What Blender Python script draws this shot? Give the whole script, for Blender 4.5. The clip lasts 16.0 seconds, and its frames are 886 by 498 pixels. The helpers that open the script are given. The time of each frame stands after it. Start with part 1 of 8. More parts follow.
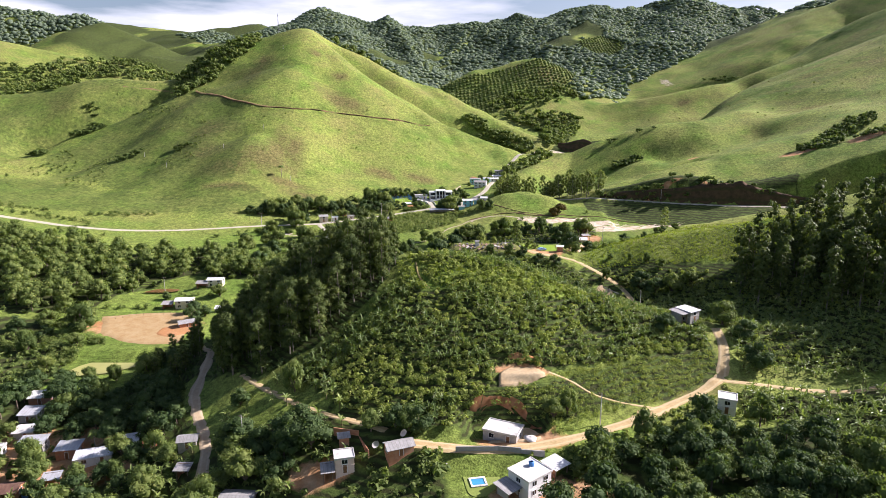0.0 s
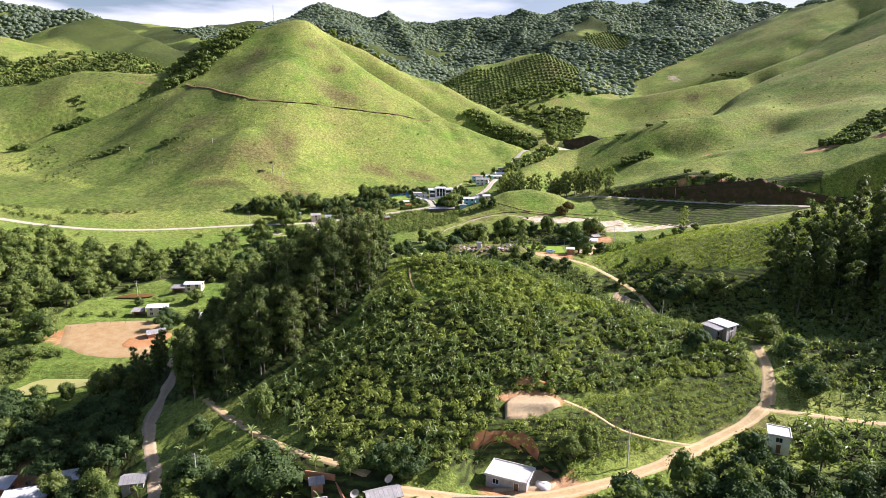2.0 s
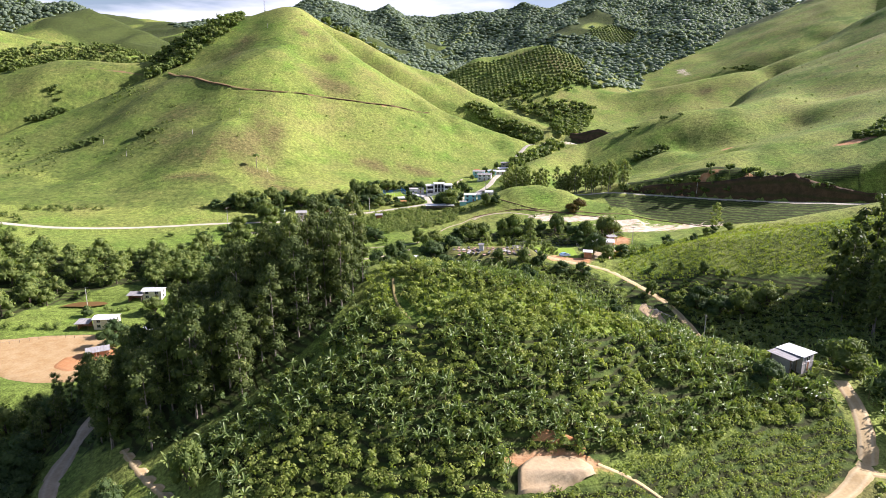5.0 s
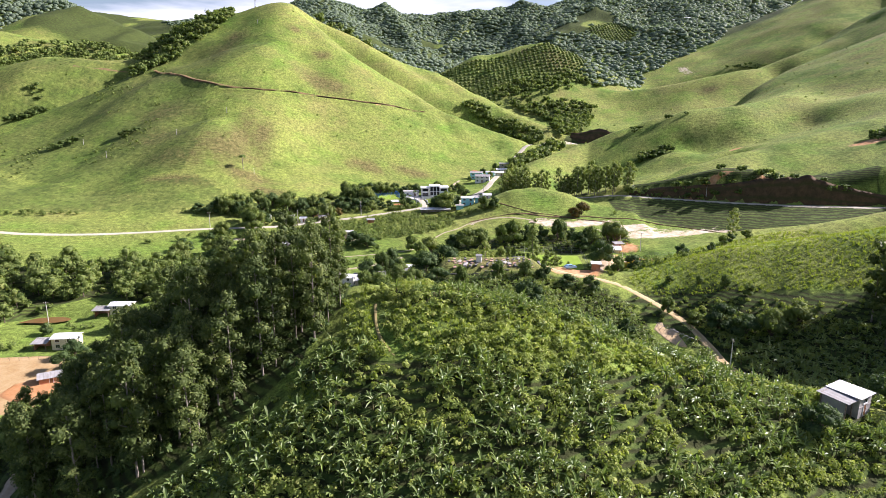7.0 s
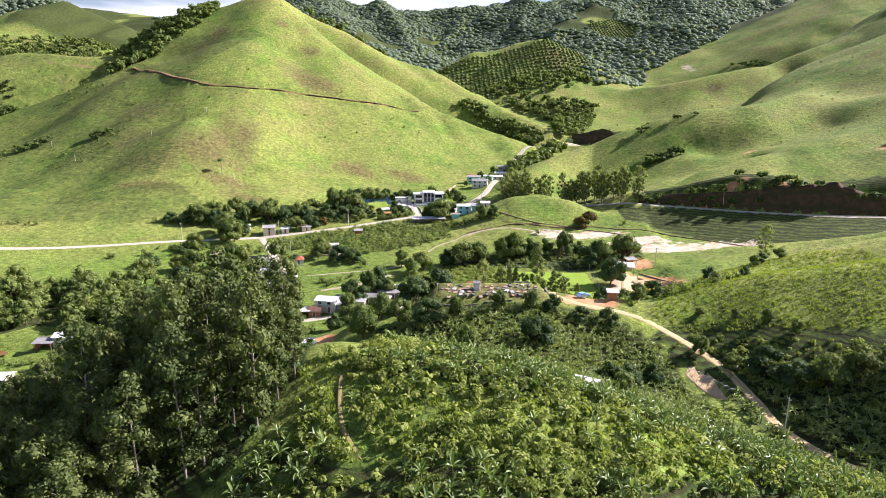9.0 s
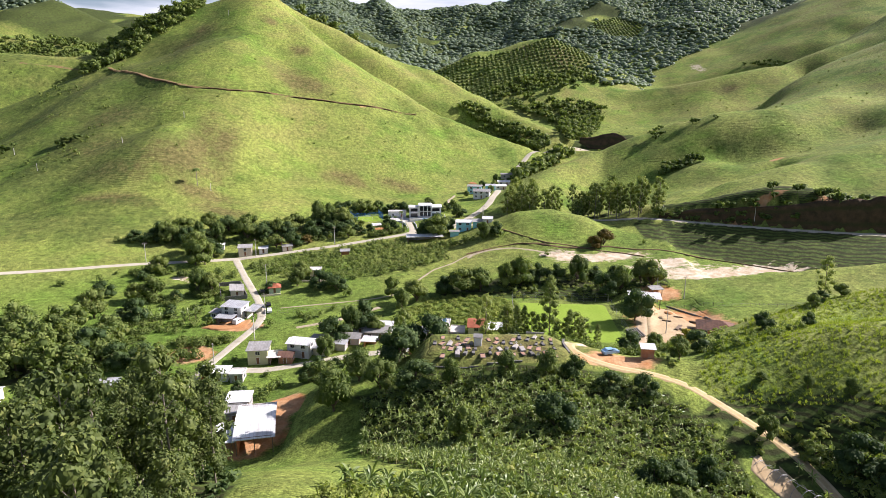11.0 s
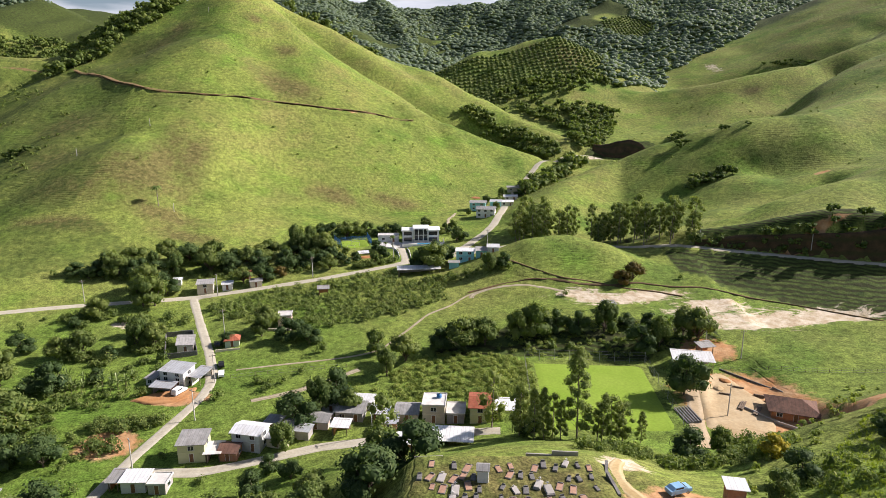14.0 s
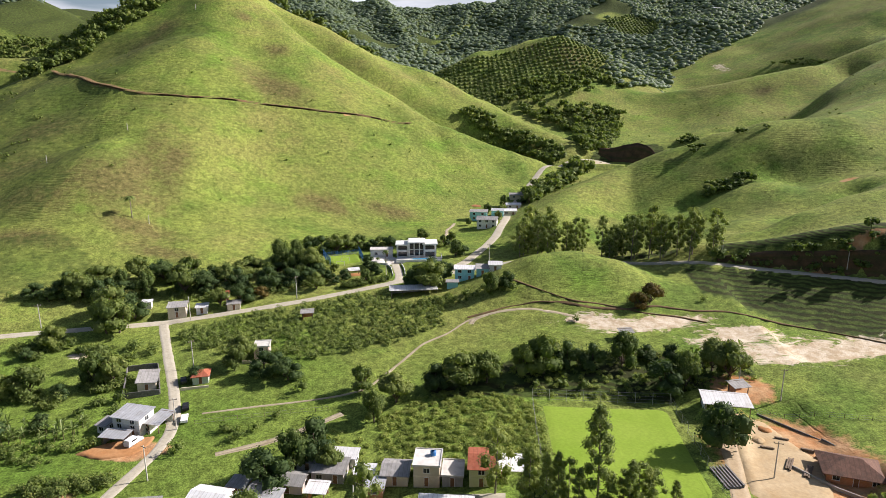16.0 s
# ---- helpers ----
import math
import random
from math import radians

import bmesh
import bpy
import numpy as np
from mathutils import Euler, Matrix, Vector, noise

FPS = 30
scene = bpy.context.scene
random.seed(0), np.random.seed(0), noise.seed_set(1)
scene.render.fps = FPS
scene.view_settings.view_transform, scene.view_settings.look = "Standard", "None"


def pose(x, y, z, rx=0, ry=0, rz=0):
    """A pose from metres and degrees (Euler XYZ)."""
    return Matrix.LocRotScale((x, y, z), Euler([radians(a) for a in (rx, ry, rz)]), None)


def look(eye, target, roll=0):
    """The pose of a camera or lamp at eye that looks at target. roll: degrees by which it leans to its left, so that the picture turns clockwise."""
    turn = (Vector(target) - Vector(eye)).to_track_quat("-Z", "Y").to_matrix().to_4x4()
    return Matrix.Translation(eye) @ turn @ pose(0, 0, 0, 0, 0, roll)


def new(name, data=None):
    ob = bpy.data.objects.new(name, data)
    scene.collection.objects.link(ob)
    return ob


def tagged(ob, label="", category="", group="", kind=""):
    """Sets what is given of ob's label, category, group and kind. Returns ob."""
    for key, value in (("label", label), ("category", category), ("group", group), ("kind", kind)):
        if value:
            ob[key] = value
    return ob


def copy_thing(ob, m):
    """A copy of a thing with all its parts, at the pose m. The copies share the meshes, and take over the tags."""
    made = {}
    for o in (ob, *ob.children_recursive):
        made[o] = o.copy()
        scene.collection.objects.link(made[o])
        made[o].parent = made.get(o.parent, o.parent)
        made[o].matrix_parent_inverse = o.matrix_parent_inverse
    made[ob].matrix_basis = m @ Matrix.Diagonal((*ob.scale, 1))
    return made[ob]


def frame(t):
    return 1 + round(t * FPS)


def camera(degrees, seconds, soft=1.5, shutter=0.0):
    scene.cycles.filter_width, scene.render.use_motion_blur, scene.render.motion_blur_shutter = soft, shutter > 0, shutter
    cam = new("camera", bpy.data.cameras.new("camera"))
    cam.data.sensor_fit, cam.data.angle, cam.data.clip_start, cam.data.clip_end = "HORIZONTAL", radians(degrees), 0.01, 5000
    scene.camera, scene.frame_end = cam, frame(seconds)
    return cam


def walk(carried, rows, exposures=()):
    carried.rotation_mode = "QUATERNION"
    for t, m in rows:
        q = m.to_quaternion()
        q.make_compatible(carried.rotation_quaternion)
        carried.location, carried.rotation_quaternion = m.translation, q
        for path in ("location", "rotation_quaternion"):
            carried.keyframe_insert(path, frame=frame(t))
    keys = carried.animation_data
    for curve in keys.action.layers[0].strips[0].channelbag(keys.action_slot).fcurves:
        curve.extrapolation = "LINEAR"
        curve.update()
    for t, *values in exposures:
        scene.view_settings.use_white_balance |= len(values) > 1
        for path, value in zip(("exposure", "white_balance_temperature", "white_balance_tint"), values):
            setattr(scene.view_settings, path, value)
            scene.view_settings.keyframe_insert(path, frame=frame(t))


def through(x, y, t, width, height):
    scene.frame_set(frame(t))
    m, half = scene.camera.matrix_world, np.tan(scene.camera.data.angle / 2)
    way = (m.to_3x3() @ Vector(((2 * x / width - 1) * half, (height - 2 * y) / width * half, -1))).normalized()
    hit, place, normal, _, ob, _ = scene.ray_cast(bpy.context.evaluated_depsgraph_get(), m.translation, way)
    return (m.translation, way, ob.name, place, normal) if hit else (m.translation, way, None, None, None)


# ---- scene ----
cam = camera(71.4, 16.0, soft=0.4)
METRES, EYE, TILT, LEAN, TURN = 230.0, 110.0, -13.0, 0.0, 0.0
ROWS = [
    (0.0, 0.0, 0.0, 0.0, -0.0, 0.0, 0.0),
    (0.5, 0.0014, 0.027, 0.0014, 0.05, -0.03, -0.03),
    (1.0, 0.003, 0.0558, 0.0028, 0.1, -0.05, -0.07),
    (1.5, 0.0049, 0.0841, 0.0043, 0.14, -0.07, -0.1),
    (2.0, 0.0064, 0.1177, 0.0058, 0.18, -0.08, -0.14),
    (2.5, 0.008, 0.1523, 0.0081, 0.24, -0.12, -0.18),
    (3.0, 0.0096, 0.1862, 0.01, 0.3, -0.18, -0.21),
    (3.5, 0.011, 0.2157, 0.0115, 0.33, -0.2, -0.25),
    (4.0, 0.0119, 0.2395, 0.0105, 0.34, -0.17, -0.28),
    (6.5, 0.0176, 0.3526, 0.0232, 0.13, -0.22, -0.24),
    (7.0, 0.0191, 0.3751, 0.0294, 0.08, -0.23, -0.22),
    (7.5, 0.0205, 0.4004, 0.0355, -0.01, -0.25, -0.21),
    (8.0, 0.0226, 0.4307, 0.0435, -0.09, -0.3, -0.21),
    (8.5, 0.0245, 0.4662, 0.0539, -0.15, -0.38, -0.21),
    (9.0, 0.0253, 0.504, 0.065, -0.19, -0.44, -0.2),
    (11.5, 0.0374, 0.7001, 0.1209, 0.02, -0.42, -0.13),
    (12.0, 0.0395, 0.7368, 0.1313, 0.09, -0.39, -0.11),
    (12.5, 0.0413, 0.7723, 0.1415, 0.14, -0.39, -0.1),
    (13.0, 0.0432, 0.8068, 0.1505, 0.21, -0.38, -0.07),
    (13.5, 0.0443, 0.8374, 0.159, 0.24, -0.36, -0.08),
    (14.0, 0.0455, 0.8679, 0.1705, 0.26, -0.37, -0.07),
    (14.5, 0.0459, 0.8968, 0.1782, 0.26, -0.38, -0.05),
    (15.0, 0.0478, 0.926, 0.1844, 0.32, -0.37, -0.01),
    (15.5, 0.0501, 0.9531, 0.1928, 0.34, -0.37, 0.01),
    (16.0, 0.051, 0.9723, 0.2001, 0.33, -0.36, -0.01),
]
walk(cam, [(t, pose(0, 0, EYE, TILT, LEAN, TURN) @ pose(METRES * x, METRES * y, METRES * z, 90 + pitch, roll, yaw)) for t, x, y, z, yaw, pitch, roll in ROWS],
     [(0.0, 1.10, 6150, 24), (4.0, 1.26, 6080, 25), (9.0, 1.30, 6080, 25), (11.5, 0.98, 6300, 20), (16.0, 0.76, 6450, 17)])

# ---- sky, sun and exposure ----
SUN_AZ, SUN_EL = 73.0, 33.5          # degrees: azimuth from +y towards +x, elevation
sun_way = Vector((math.sin(radians(SUN_AZ)) * math.cos(radians(SUN_EL)),
                  math.cos(radians(SUN_AZ)) * math.cos(radians(SUN_EL)), math.sin(radians(SUN_EL))))
world = bpy.data.worlds.new("sky")
scene.world = world
world.use_nodes = True
wn, wl = world.node_tree.nodes, world.node_tree.links
sky = wn.new("ShaderNodeTexSky")
sky.sky_type, sky.sun_disc = "NISHITA", False
sky.sun_elevation, sky.sun_rotation = radians(SUN_EL), radians(SUN_AZ)
sky.dust_density, sky.air_density = 2.0, 1.0
wn["Background"].inputs["Strength"].default_value = 0.062
# broken white cloud over the blue, thickest towards the horizon
geo = wn.new("ShaderNodeNewGeometry")
sep = wn.new("ShaderNodeSeparateXYZ")
wl.new(geo.outputs["Position"], sep.inputs[0])
mp = wn.new("ShaderNodeMapping")
mp.inputs["Scale"].default_value = (1.6, 1.6, 9.0)
cl = wn.new("ShaderNodeTexNoise")
cl.inputs["Scale"].default_value, cl.inputs["Detail"].default_value = 2.2, 8.0
wl.new(geo.outputs["Position"], mp.inputs[0])
wl.new(mp.outputs[0], cl.inputs["Vector"])
rmp = wn.new("ShaderNodeMapRange")
rmp.inputs[1].default_value, rmp.inputs[2].default_value = 0.40, 0.58
wl.new(cl.outputs["Fac"], rmp.inputs[0])
mixw = wn.new("ShaderNodeMix")
mixw.data_type = "RGBA"
mixw.inputs["B"].default_value = (8.2, 8.5, 9.0, 1)
low = wn.new("ShaderNodeMapRange")
low.interpolation_type = "SMOOTHSTEP"
low.inputs[1].default_value, low.inputs[2].default_value = 0.36, 0.10
wl.new(sep.outputs["Z"], low.inputs[0])
amount = wn.new("ShaderNodeMath")
amount.operation = "MULTIPLY"
wl.new(rmp.outputs[0], amount.inputs[0])
wl.new(low.outputs[0], amount.inputs[1])
wl.new(amount.outputs[0], mixw.inputs["Factor"])
wl.new(sky.outputs[0], mixw.inputs["A"])
wl.new(mixw.outputs["Result"], wn["Background"].inputs["Color"])
sun_lamp = bpy.data.lights.new("sun", "SUN")
sun_lamp.energy, sun_lamp.angle, sun_lamp.color = 5.0, radians(0.55), (1.0, 0.95, 0.88)
sun = new("sun", sun_lamp)
sun.matrix_world = look((0, 0, 400), Vector((0, 0, 400)) - sun_way)

# ---- materials ----
def mat_new(name):
    m = bpy.data.materials.new(name)
    m.use_nodes = True
    nt = m.node_tree
    return m, nt.nodes, nt.links, nt.nodes["Principled BSDF"]


class Net:
    """Short ways to add nodes to a material."""

    def __init__(self, name):
        self.mat, self.n, self.l, self.bsdf = mat_new(name)
        self.pos = self.n.new("ShaderNodeNewGeometry").outputs["Position"]

    def put(self, value, socket):
        if isinstance(value, bpy.types.NodeSocket):
            self.l.new(value, socket)
        else:
            socket.default_value = (*value, 1) if isinstance(value, tuple) and len(value) == 3 else value

    def noise(self, metres, detail=3.0, rough=0.55, vector=None, stretch=None, distort=0.0):
        t = self.n.new("ShaderNodeTexNoise")
        t.inputs["Scale"].default_value = 1.0 / metres
        t.inputs["Detail"].default_value, t.inputs["Roughness"].default_value = detail, rough
        t.inputs["Distortion"].default_value = distort
        v = vector or self.pos
        if stretch:
            m = self.n.new("ShaderNodeMapping")
            m.inputs["Scale"].default_value = stretch
            self.l.new(v, m.inputs[0])
            v = m.outputs[0]
        self.l.new(v, t.inputs["Vector"])
        return t.outputs["Fac"]

    def span(self, value, lo, hi, out_lo=0.0, out_hi=1.0):
        t = self.n.new("ShaderNodeMapRange")
        self.put(value, t.inputs[0])
        for i, v in enumerate((lo, hi, out_lo, out_hi)):
            t.inputs[i + 1].default_value = v
        return t.outputs[0]

    def mix(self, fac, a, b, blend="MIX"):
        t = self.n.new("ShaderNodeMix")
        t.data_type, t.blend_type = "RGBA", blend
        self.put(fac, t.inputs["Factor"])
        self.put(a, t.inputs["A"])
        self.put(b, t.inputs["B"])
        return t.outputs["Result"]

    def math(self, op, a, b=0.0):
        t = self.n.new("ShaderNodeMath")
        t.operation = op
        self.put(a, t.inputs[0])
        self.put(b, t.inputs[1])
        return t.outputs[0]

    def bump(self, height, strength, metres):
        t = self.n.new("ShaderNodeBump")
        t.inputs["Strength"].default_value, t.inputs["Distance"].default_value = strength, metres
        self.l.new(height, t.inputs["Height"])
        self.l.new(t.outputs[0], self.bsdf.inputs["Normal"])
        return t

    def done(self, color, rough=0.8, metal=0.0, spec=0.3):
        self.put(color, self.bsdf.inputs["Base Color"])
        self.put(rough, self.bsdf.inputs["Roughness"])
        self.bsdf.inputs["Metallic"].default_value = metal
        self.bsdf.inputs["Specular IOR Level"].default_value = spec
        return self.mat


def grey3(v):
    return (v, v, v)


def land_material():
    m = Net("pasture")
    at = m.n.new("ShaderNodeVertexColor")
    at.layer_name = "cover"
    rgb = m.n.new("ShaderNodeSeparateColor")
    m.l.new(at.outputs["Color"], rgb.inputs[0])
    soil, under, sand = rgb.outputs[0], rgb.outputs[1], rgb.outputs[2]
    big, mid, small = m.noise(70, 4, 0.6), m.noise(14, 4, 0.6), m.noise(2.2, 4, 0.65)
    fine = m.noise(0.5, 2, 0.6)
    grass = m.mix(m.span(big, 0.40, 0.62), (0.105, 0.165, 0.028), (0.215, 0.235, 0.060))
    grass = m.mix(m.span(mid, 0.42, 0.72), grass, (0.220, 0.265, 0.055))
    dry = m.noise(38, 4, 0.62, stretch=(1.0, 0.8, 2.0))
    height = m.n.new("ShaderNodeSeparateXYZ")
    m.l.new(m.pos, height.inputs[0])
    grass = m.mix(m.math("MULTIPLY", m.span(dry, 0.46, 0.78), m.span(height.outputs["Z"], 40.0, 120.0, 0.25, 0.60)), grass, (0.215, 0.165, 0.070))
    lush = m.noise(26, 3, 0.6, stretch=(1.0, 1.0, 1.6))
    grass = m.mix(m.math("MULTIPLY", m.span(lush, 0.52, 0.72), 0.6), grass, (0.130, 0.235, 0.028))
    grass = m.mix(m.span(height.outputs["Z"], 34.0, 24.0, 0.0, 0.45), grass, (0.090, 0.165, 0.022))
    withered = m.math("MULTIPLY", m.span(m.math("ADD", at.outputs["Alpha"], m.math("MULTIPLY", m.math("SUBTRACT", m.noise(9.0, 5, 0.7), 0.5), 1.1)), 0.15, 0.75), m.span(at.outputs["Alpha"], 0.0, 0.15, 0.0, 0.88))
    grass = m.mix(withered, grass, m.mix(m.span(m.noise(3.0, 4, 0.7), 0.35, 0.65), (0.092, 0.084, 0.030), (0.182, 0.148, 0.058)))
    weeds = m.noise(7.0, 5, 0.7)
    grass = m.mix(m.math("MULTIPLY", m.span(weeds, 0.58, 0.70), 0.55), grass, (0.060, 0.098, 0.020))
    tuft = m.mix(m.span(small, 0.34, 0.66), grey3(0.60), grey3(1.28))
    grass = m.mix(1.0, grass, tuft, "MULTIPLY")
    grass = m.mix(1.0, grass, m.mix(m.span(fine, 0.34, 0.66), grey3(0.60), grey3(1.36)), "MULTIPLY")
    # cattle paths that run along the slope
    wave = m.n.new("ShaderNodeTexWave")
    wave.bands_direction = "Z"
    wave.inputs["Scale"].default_value, wave.inputs["Distortion"].default_value = 0.32, 9.0
    wave.inputs["Detail"].default_value, wave.inputs["Detail Scale"].default_value = 4.0, 0.30
    m.l.new(m.pos, wave.inputs["Vector"])
    slope = m.n.new("ShaderNodeSeparateXYZ")
    m.l.new(m.n["Geometry"].outputs["True Normal"] if "Geometry" in m.n else m.pos, slope.inputs[0])
    steep = m.span(slope.outputs["Z"], 0.97, 0.88)
    lines = m.math("MULTIPLY", m.span(wave.outputs["Fac"], 0.75, 1.0), m.math("MULTIPLY", steep, m.span(m.noise(24, 3), 0.46, 0.66)))
    grass = m.mix(m.math("MULTIPLY", lines, 0.34), grass, (0.095, 0.100, 0.032))
    earth = m.mix(m.span(m.noise(5, 5, 0.65), 0.3, 0.7), (0.42, 0.185, 0.070), (0.50, 0.335, 0.185))
    earth = m.mix(1.0, earth, m.mix(m.span(small, 0.3, 0.7), grey3(0.7), grey3(1.15)), "MULTIPLY")
    # dark floor of undergrowth, also the shade painted into plant gaps and banks
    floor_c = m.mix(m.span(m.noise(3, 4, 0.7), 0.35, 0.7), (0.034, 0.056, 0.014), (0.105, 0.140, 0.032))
    pale = m.mix(m.span(m.noise(3.2, 5, 0.7), 0.35, 0.62), (0.62, 0.55, 0.43), (0.40, 0.31, 0.20))
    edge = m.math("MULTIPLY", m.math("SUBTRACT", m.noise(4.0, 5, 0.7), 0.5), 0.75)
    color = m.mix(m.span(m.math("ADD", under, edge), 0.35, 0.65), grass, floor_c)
    # shadows under the terrace treads, drawn as dark lines along the slope
    tread_shade = m.math("MULTIPLY", m.span(m.math("ADD", wave.outputs["Fac"], m.math("SUBTRACT", m.noise(5.0, 4, 0.7), 0.5)), 0.30, 0.80), m.span(under, 0.60, 0.70))
    color = m.mix(m.math("MULTIPLY", tread_shade, 0.75), color, (0.028, 0.026, 0.012))
    color = m.mix(m.math("MULTIPLY", m.span(m.math("ADD", soil, edge), 0.42, 0.58), m.span(soil, 0.02, 0.12)), color, earth)
    color = m.mix(m.math("MULTIPLY", m.span(m.math("ADD", sand, m.math("MULTIPLY", m.math("SUBTRACT", m.noise(5.0, 6, 0.75, stretch=(0.45, 1.0, 1.0), distort=1.2), 0.5), 2.2)), 0.40, 0.55), m.span(sand, 0.02, 0.12)), color, pale)
    h = m.math("ADD", m.math("MULTIPLY", small, 0.6), m.math("ADD", m.math("MULTIPLY", fine, 0.25), m.math("MULTIPLY", lines, -0.25)))
    m.bump(h, 0.9, 0.55)
    return m.done(color, 0.95, spec=0.1)


MAT_LAND = land_material()


def leaf_material(name, dark, light, tip=None, through=0.28, rough=0.68):
    m = Net(name)
    info = m.n.new("ShaderNodeObjectInfo").outputs["Random"]
    island = m.n.new("ShaderNodeNewGeometry").outputs["Random Per Island"]
    patch = m.noise(6.0, 3, 0.6)
    f = m.math("ADD", m.math("MULTIPLY", island, 0.55), m.math("MULTIPLY", m.span(patch, 0.3, 0.7), 0.45))
    color = m.mix(f, dark, light)
    color = m.mix(m.span(island, 0.90, 1.0, 0.0, 0.6), color, tip or light)
    shift = m.mix(info, (0.80, 0.84, 0.74), (1.22, 1.16, 1.02))
    color = m.mix(1.0, color, shift, "MULTIPLY")
    m.done(color, rough, spec=0.18)
    tr = m.n.new("ShaderNodeBsdfTranslucent")
    m.put(m.mix(1.0, color, (1.25, 1.35, 0.55), "MULTIPLY"), tr.inputs["Color"])
    ms = m.n.new("ShaderNodeMixShader")
    ms.inputs[0].default_value = through
    m.l.new(m.bsdf.outputs[0], ms.inputs[1])
    m.l.new(tr.outputs[0], ms.inputs[2])
    m.l.new(ms.outputs[0], m.n["Material Output"].inputs["Surface"])
    return m.mat


LEAF_BROAD = leaf_material("broad leaves", (0.058, 0.100, 0.028), (0.195, 0.245, 0.076), (0.290, 0.300, 0.105), 0.38)
LEAF_LIGHT = leaf_material("light leaves", (0.085, 0.130, 0.035), (0.215, 0.255, 0.081), (0.300, 0.290, 0.108), 0.38)
LEAF_DARK = leaf_material("dark leaves", (0.032, 0.064, 0.024), (0.098, 0.145, 0.051), (0.150, 0.180, 0.068), 0.32)
LEAF_EUCA = leaf_material("gum leaves", (0.036, 0.062, 0.018), (0.145, 0.182, 0.055), (0.250, 0.270, 0.094), 0.30, 0.6)
# the pale third colour paints the sky's glint onto some glossy leaves
LEAF_BANANA = leaf_material("banana leaves", (0.090, 0.142, 0.044), (0.275, 0.340, 0.120), (0.520, 0.540, 0.330), 0.34, 0.36)
LEAF_SHRUB = leaf_material("shrub leaves", (0.120, 0.178, 0.045), (0.310, 0.355, 0.102), (0.400, 0.390, 0.155), 0.40)
# the haze over the far woods is put into this pale, greyed leaf colour
LEAF_FAR_HAZE = leaf_material("far wood leaves with painted haze", (0.175, 0.225, 0.175), (0.245, 0.300, 0.222), (0.26, 0.31, 0.23), 0.42, 0.60)
LEAF_GRASS = leaf_material("tall pasture grass", (0.150, 0.215, 0.028), (0.290, 0.350, 0.060), (0.360, 0.390, 0.095), 0.36, 0.7)
LEAF_WISP = leaf_material("thin gum leaves", (0.105, 0.150, 0.050), (0.300, 0.345, 0.122), (0.360, 0.370, 0.150), 0.40)
LEAF_RUST = leaf_material("reddish leaves", (0.070, 0.060, 0.016), (0.170, 0.120, 0.035), (0.24, 0.14, 0.04))
LEAF_FLOWER = leaf_material("yellow blossom", (0.080, 0.100, 0.014), (0.42, 0.34, 0.03), (0.60, 0.45, 0.03))


def rough_material(name, a, b, metres=1.0, rough=0.85, bump=0.3, spots=None, metal=0.0, spec=0.3, sheets=False):
    m = Net(name)
    tc = m.n.new("ShaderNodeTexCoord").outputs["Object"]
    c = m.mix(m.span(m.noise(metres, 4, 0.6, tc), 0.32, 0.68), a, b)
    if spots:
        c = m.mix(m.math("MULTIPLY", m.span(m.noise(metres * 2.7, 5, 0.7, tc), 0.52, 0.68), 0.7), c, spots)
    info = m.n.new("ShaderNodeObjectInfo").outputs["Random"]
    c = m.mix(1.0, c, m.mix(info, grey3(0.86), grey3(1.08)), "MULTIPLY")
    relief = m.noise(metres * 0.3, 3, 0.6, tc)
    if sheets:
        # laps between the roof sheets, and rust that runs down them
        lap = m.n.new("ShaderNodeTexWave")
        lap.bands_direction, lap.wave_profile = "X", "SAW"
        lap.inputs["Scale"].default_value, lap.inputs["Distortion"].default_value = 0.35, 0.0
        m.l.new(tc, lap.inputs["Vector"])
        c = m.mix(m.span(lap.outputs["Fac"], 0.80, 1.0, 0.0, 0.55), c, tuple(v * 0.45 for v in a))
        streak = m.noise(0.8, 4, 0.65, tc, (1.0, 0.16, 1.0))
        c = m.mix(m.span(streak, 0.50, 0.72, 0.0, 0.5), c, (a[0] * 0.62, a[1] * 0.55, a[2] * 0.47))
        relief = m.math("ADD", relief, lap.outputs["Fac"])
    m.bump(relief, bump, 0.05)
    return m.done(c, rough, metal, spec)


BARK = rough_material("bark", (0.085, 0.060, 0.042), (0.16, 0.125, 0.095), 0.6, 0.95, 0.6)
BARK_PALE = rough_material("pale bark", (0.17, 0.14, 0.11), (0.31, 0.27, 0.22), 1.2, 0.9, 0.4, (0.15, 0.11, 0.08))
STEM = rough_material("banana stem", (0.10, 0.11, 0.04), (0.17, 0.14, 0.06), 0.5, 0.8, 0.3)
PLASTER_WHITE = rough_material("white plaster", (0.64, 0.63, 0.60), (0.74, 0.73, 0.71), 2.0, 0.85, 0.15, (0.50, 0.46, 0.40))
PLASTER_CREAM = rough_material("cream plaster", (0.62, 0.54, 0.40), (0.70, 0.63, 0.49), 2.0, 0.85, 0.15, (0.48, 0.40, 0.30))
PLASTER_BLUE = rough_material("light blue plaster", (0.26, 0.56, 0.60), (0.32, 0.64, 0.67), 2.0, 0.85, 0.15, (0.22, 0.45, 0.48))
PLASTER_GREEN = rough_material("pale green plaster", (0.48, 0.56, 0.42), (0.55, 0.63, 0.48), 2.0, 0.85, 0.15)
PLASTER_YELLOW = rough_material("yellow green plaster", (0.56, 0.55, 0.30), (0.63, 0.61, 0.38), 2.0, 0.85, 0.15)
PLASTER_PINK = rough_material("pink plaster", (0.60, 0.44, 0.38), (0.66, 0.52, 0.45), 2.0, 0.85, 0.15)
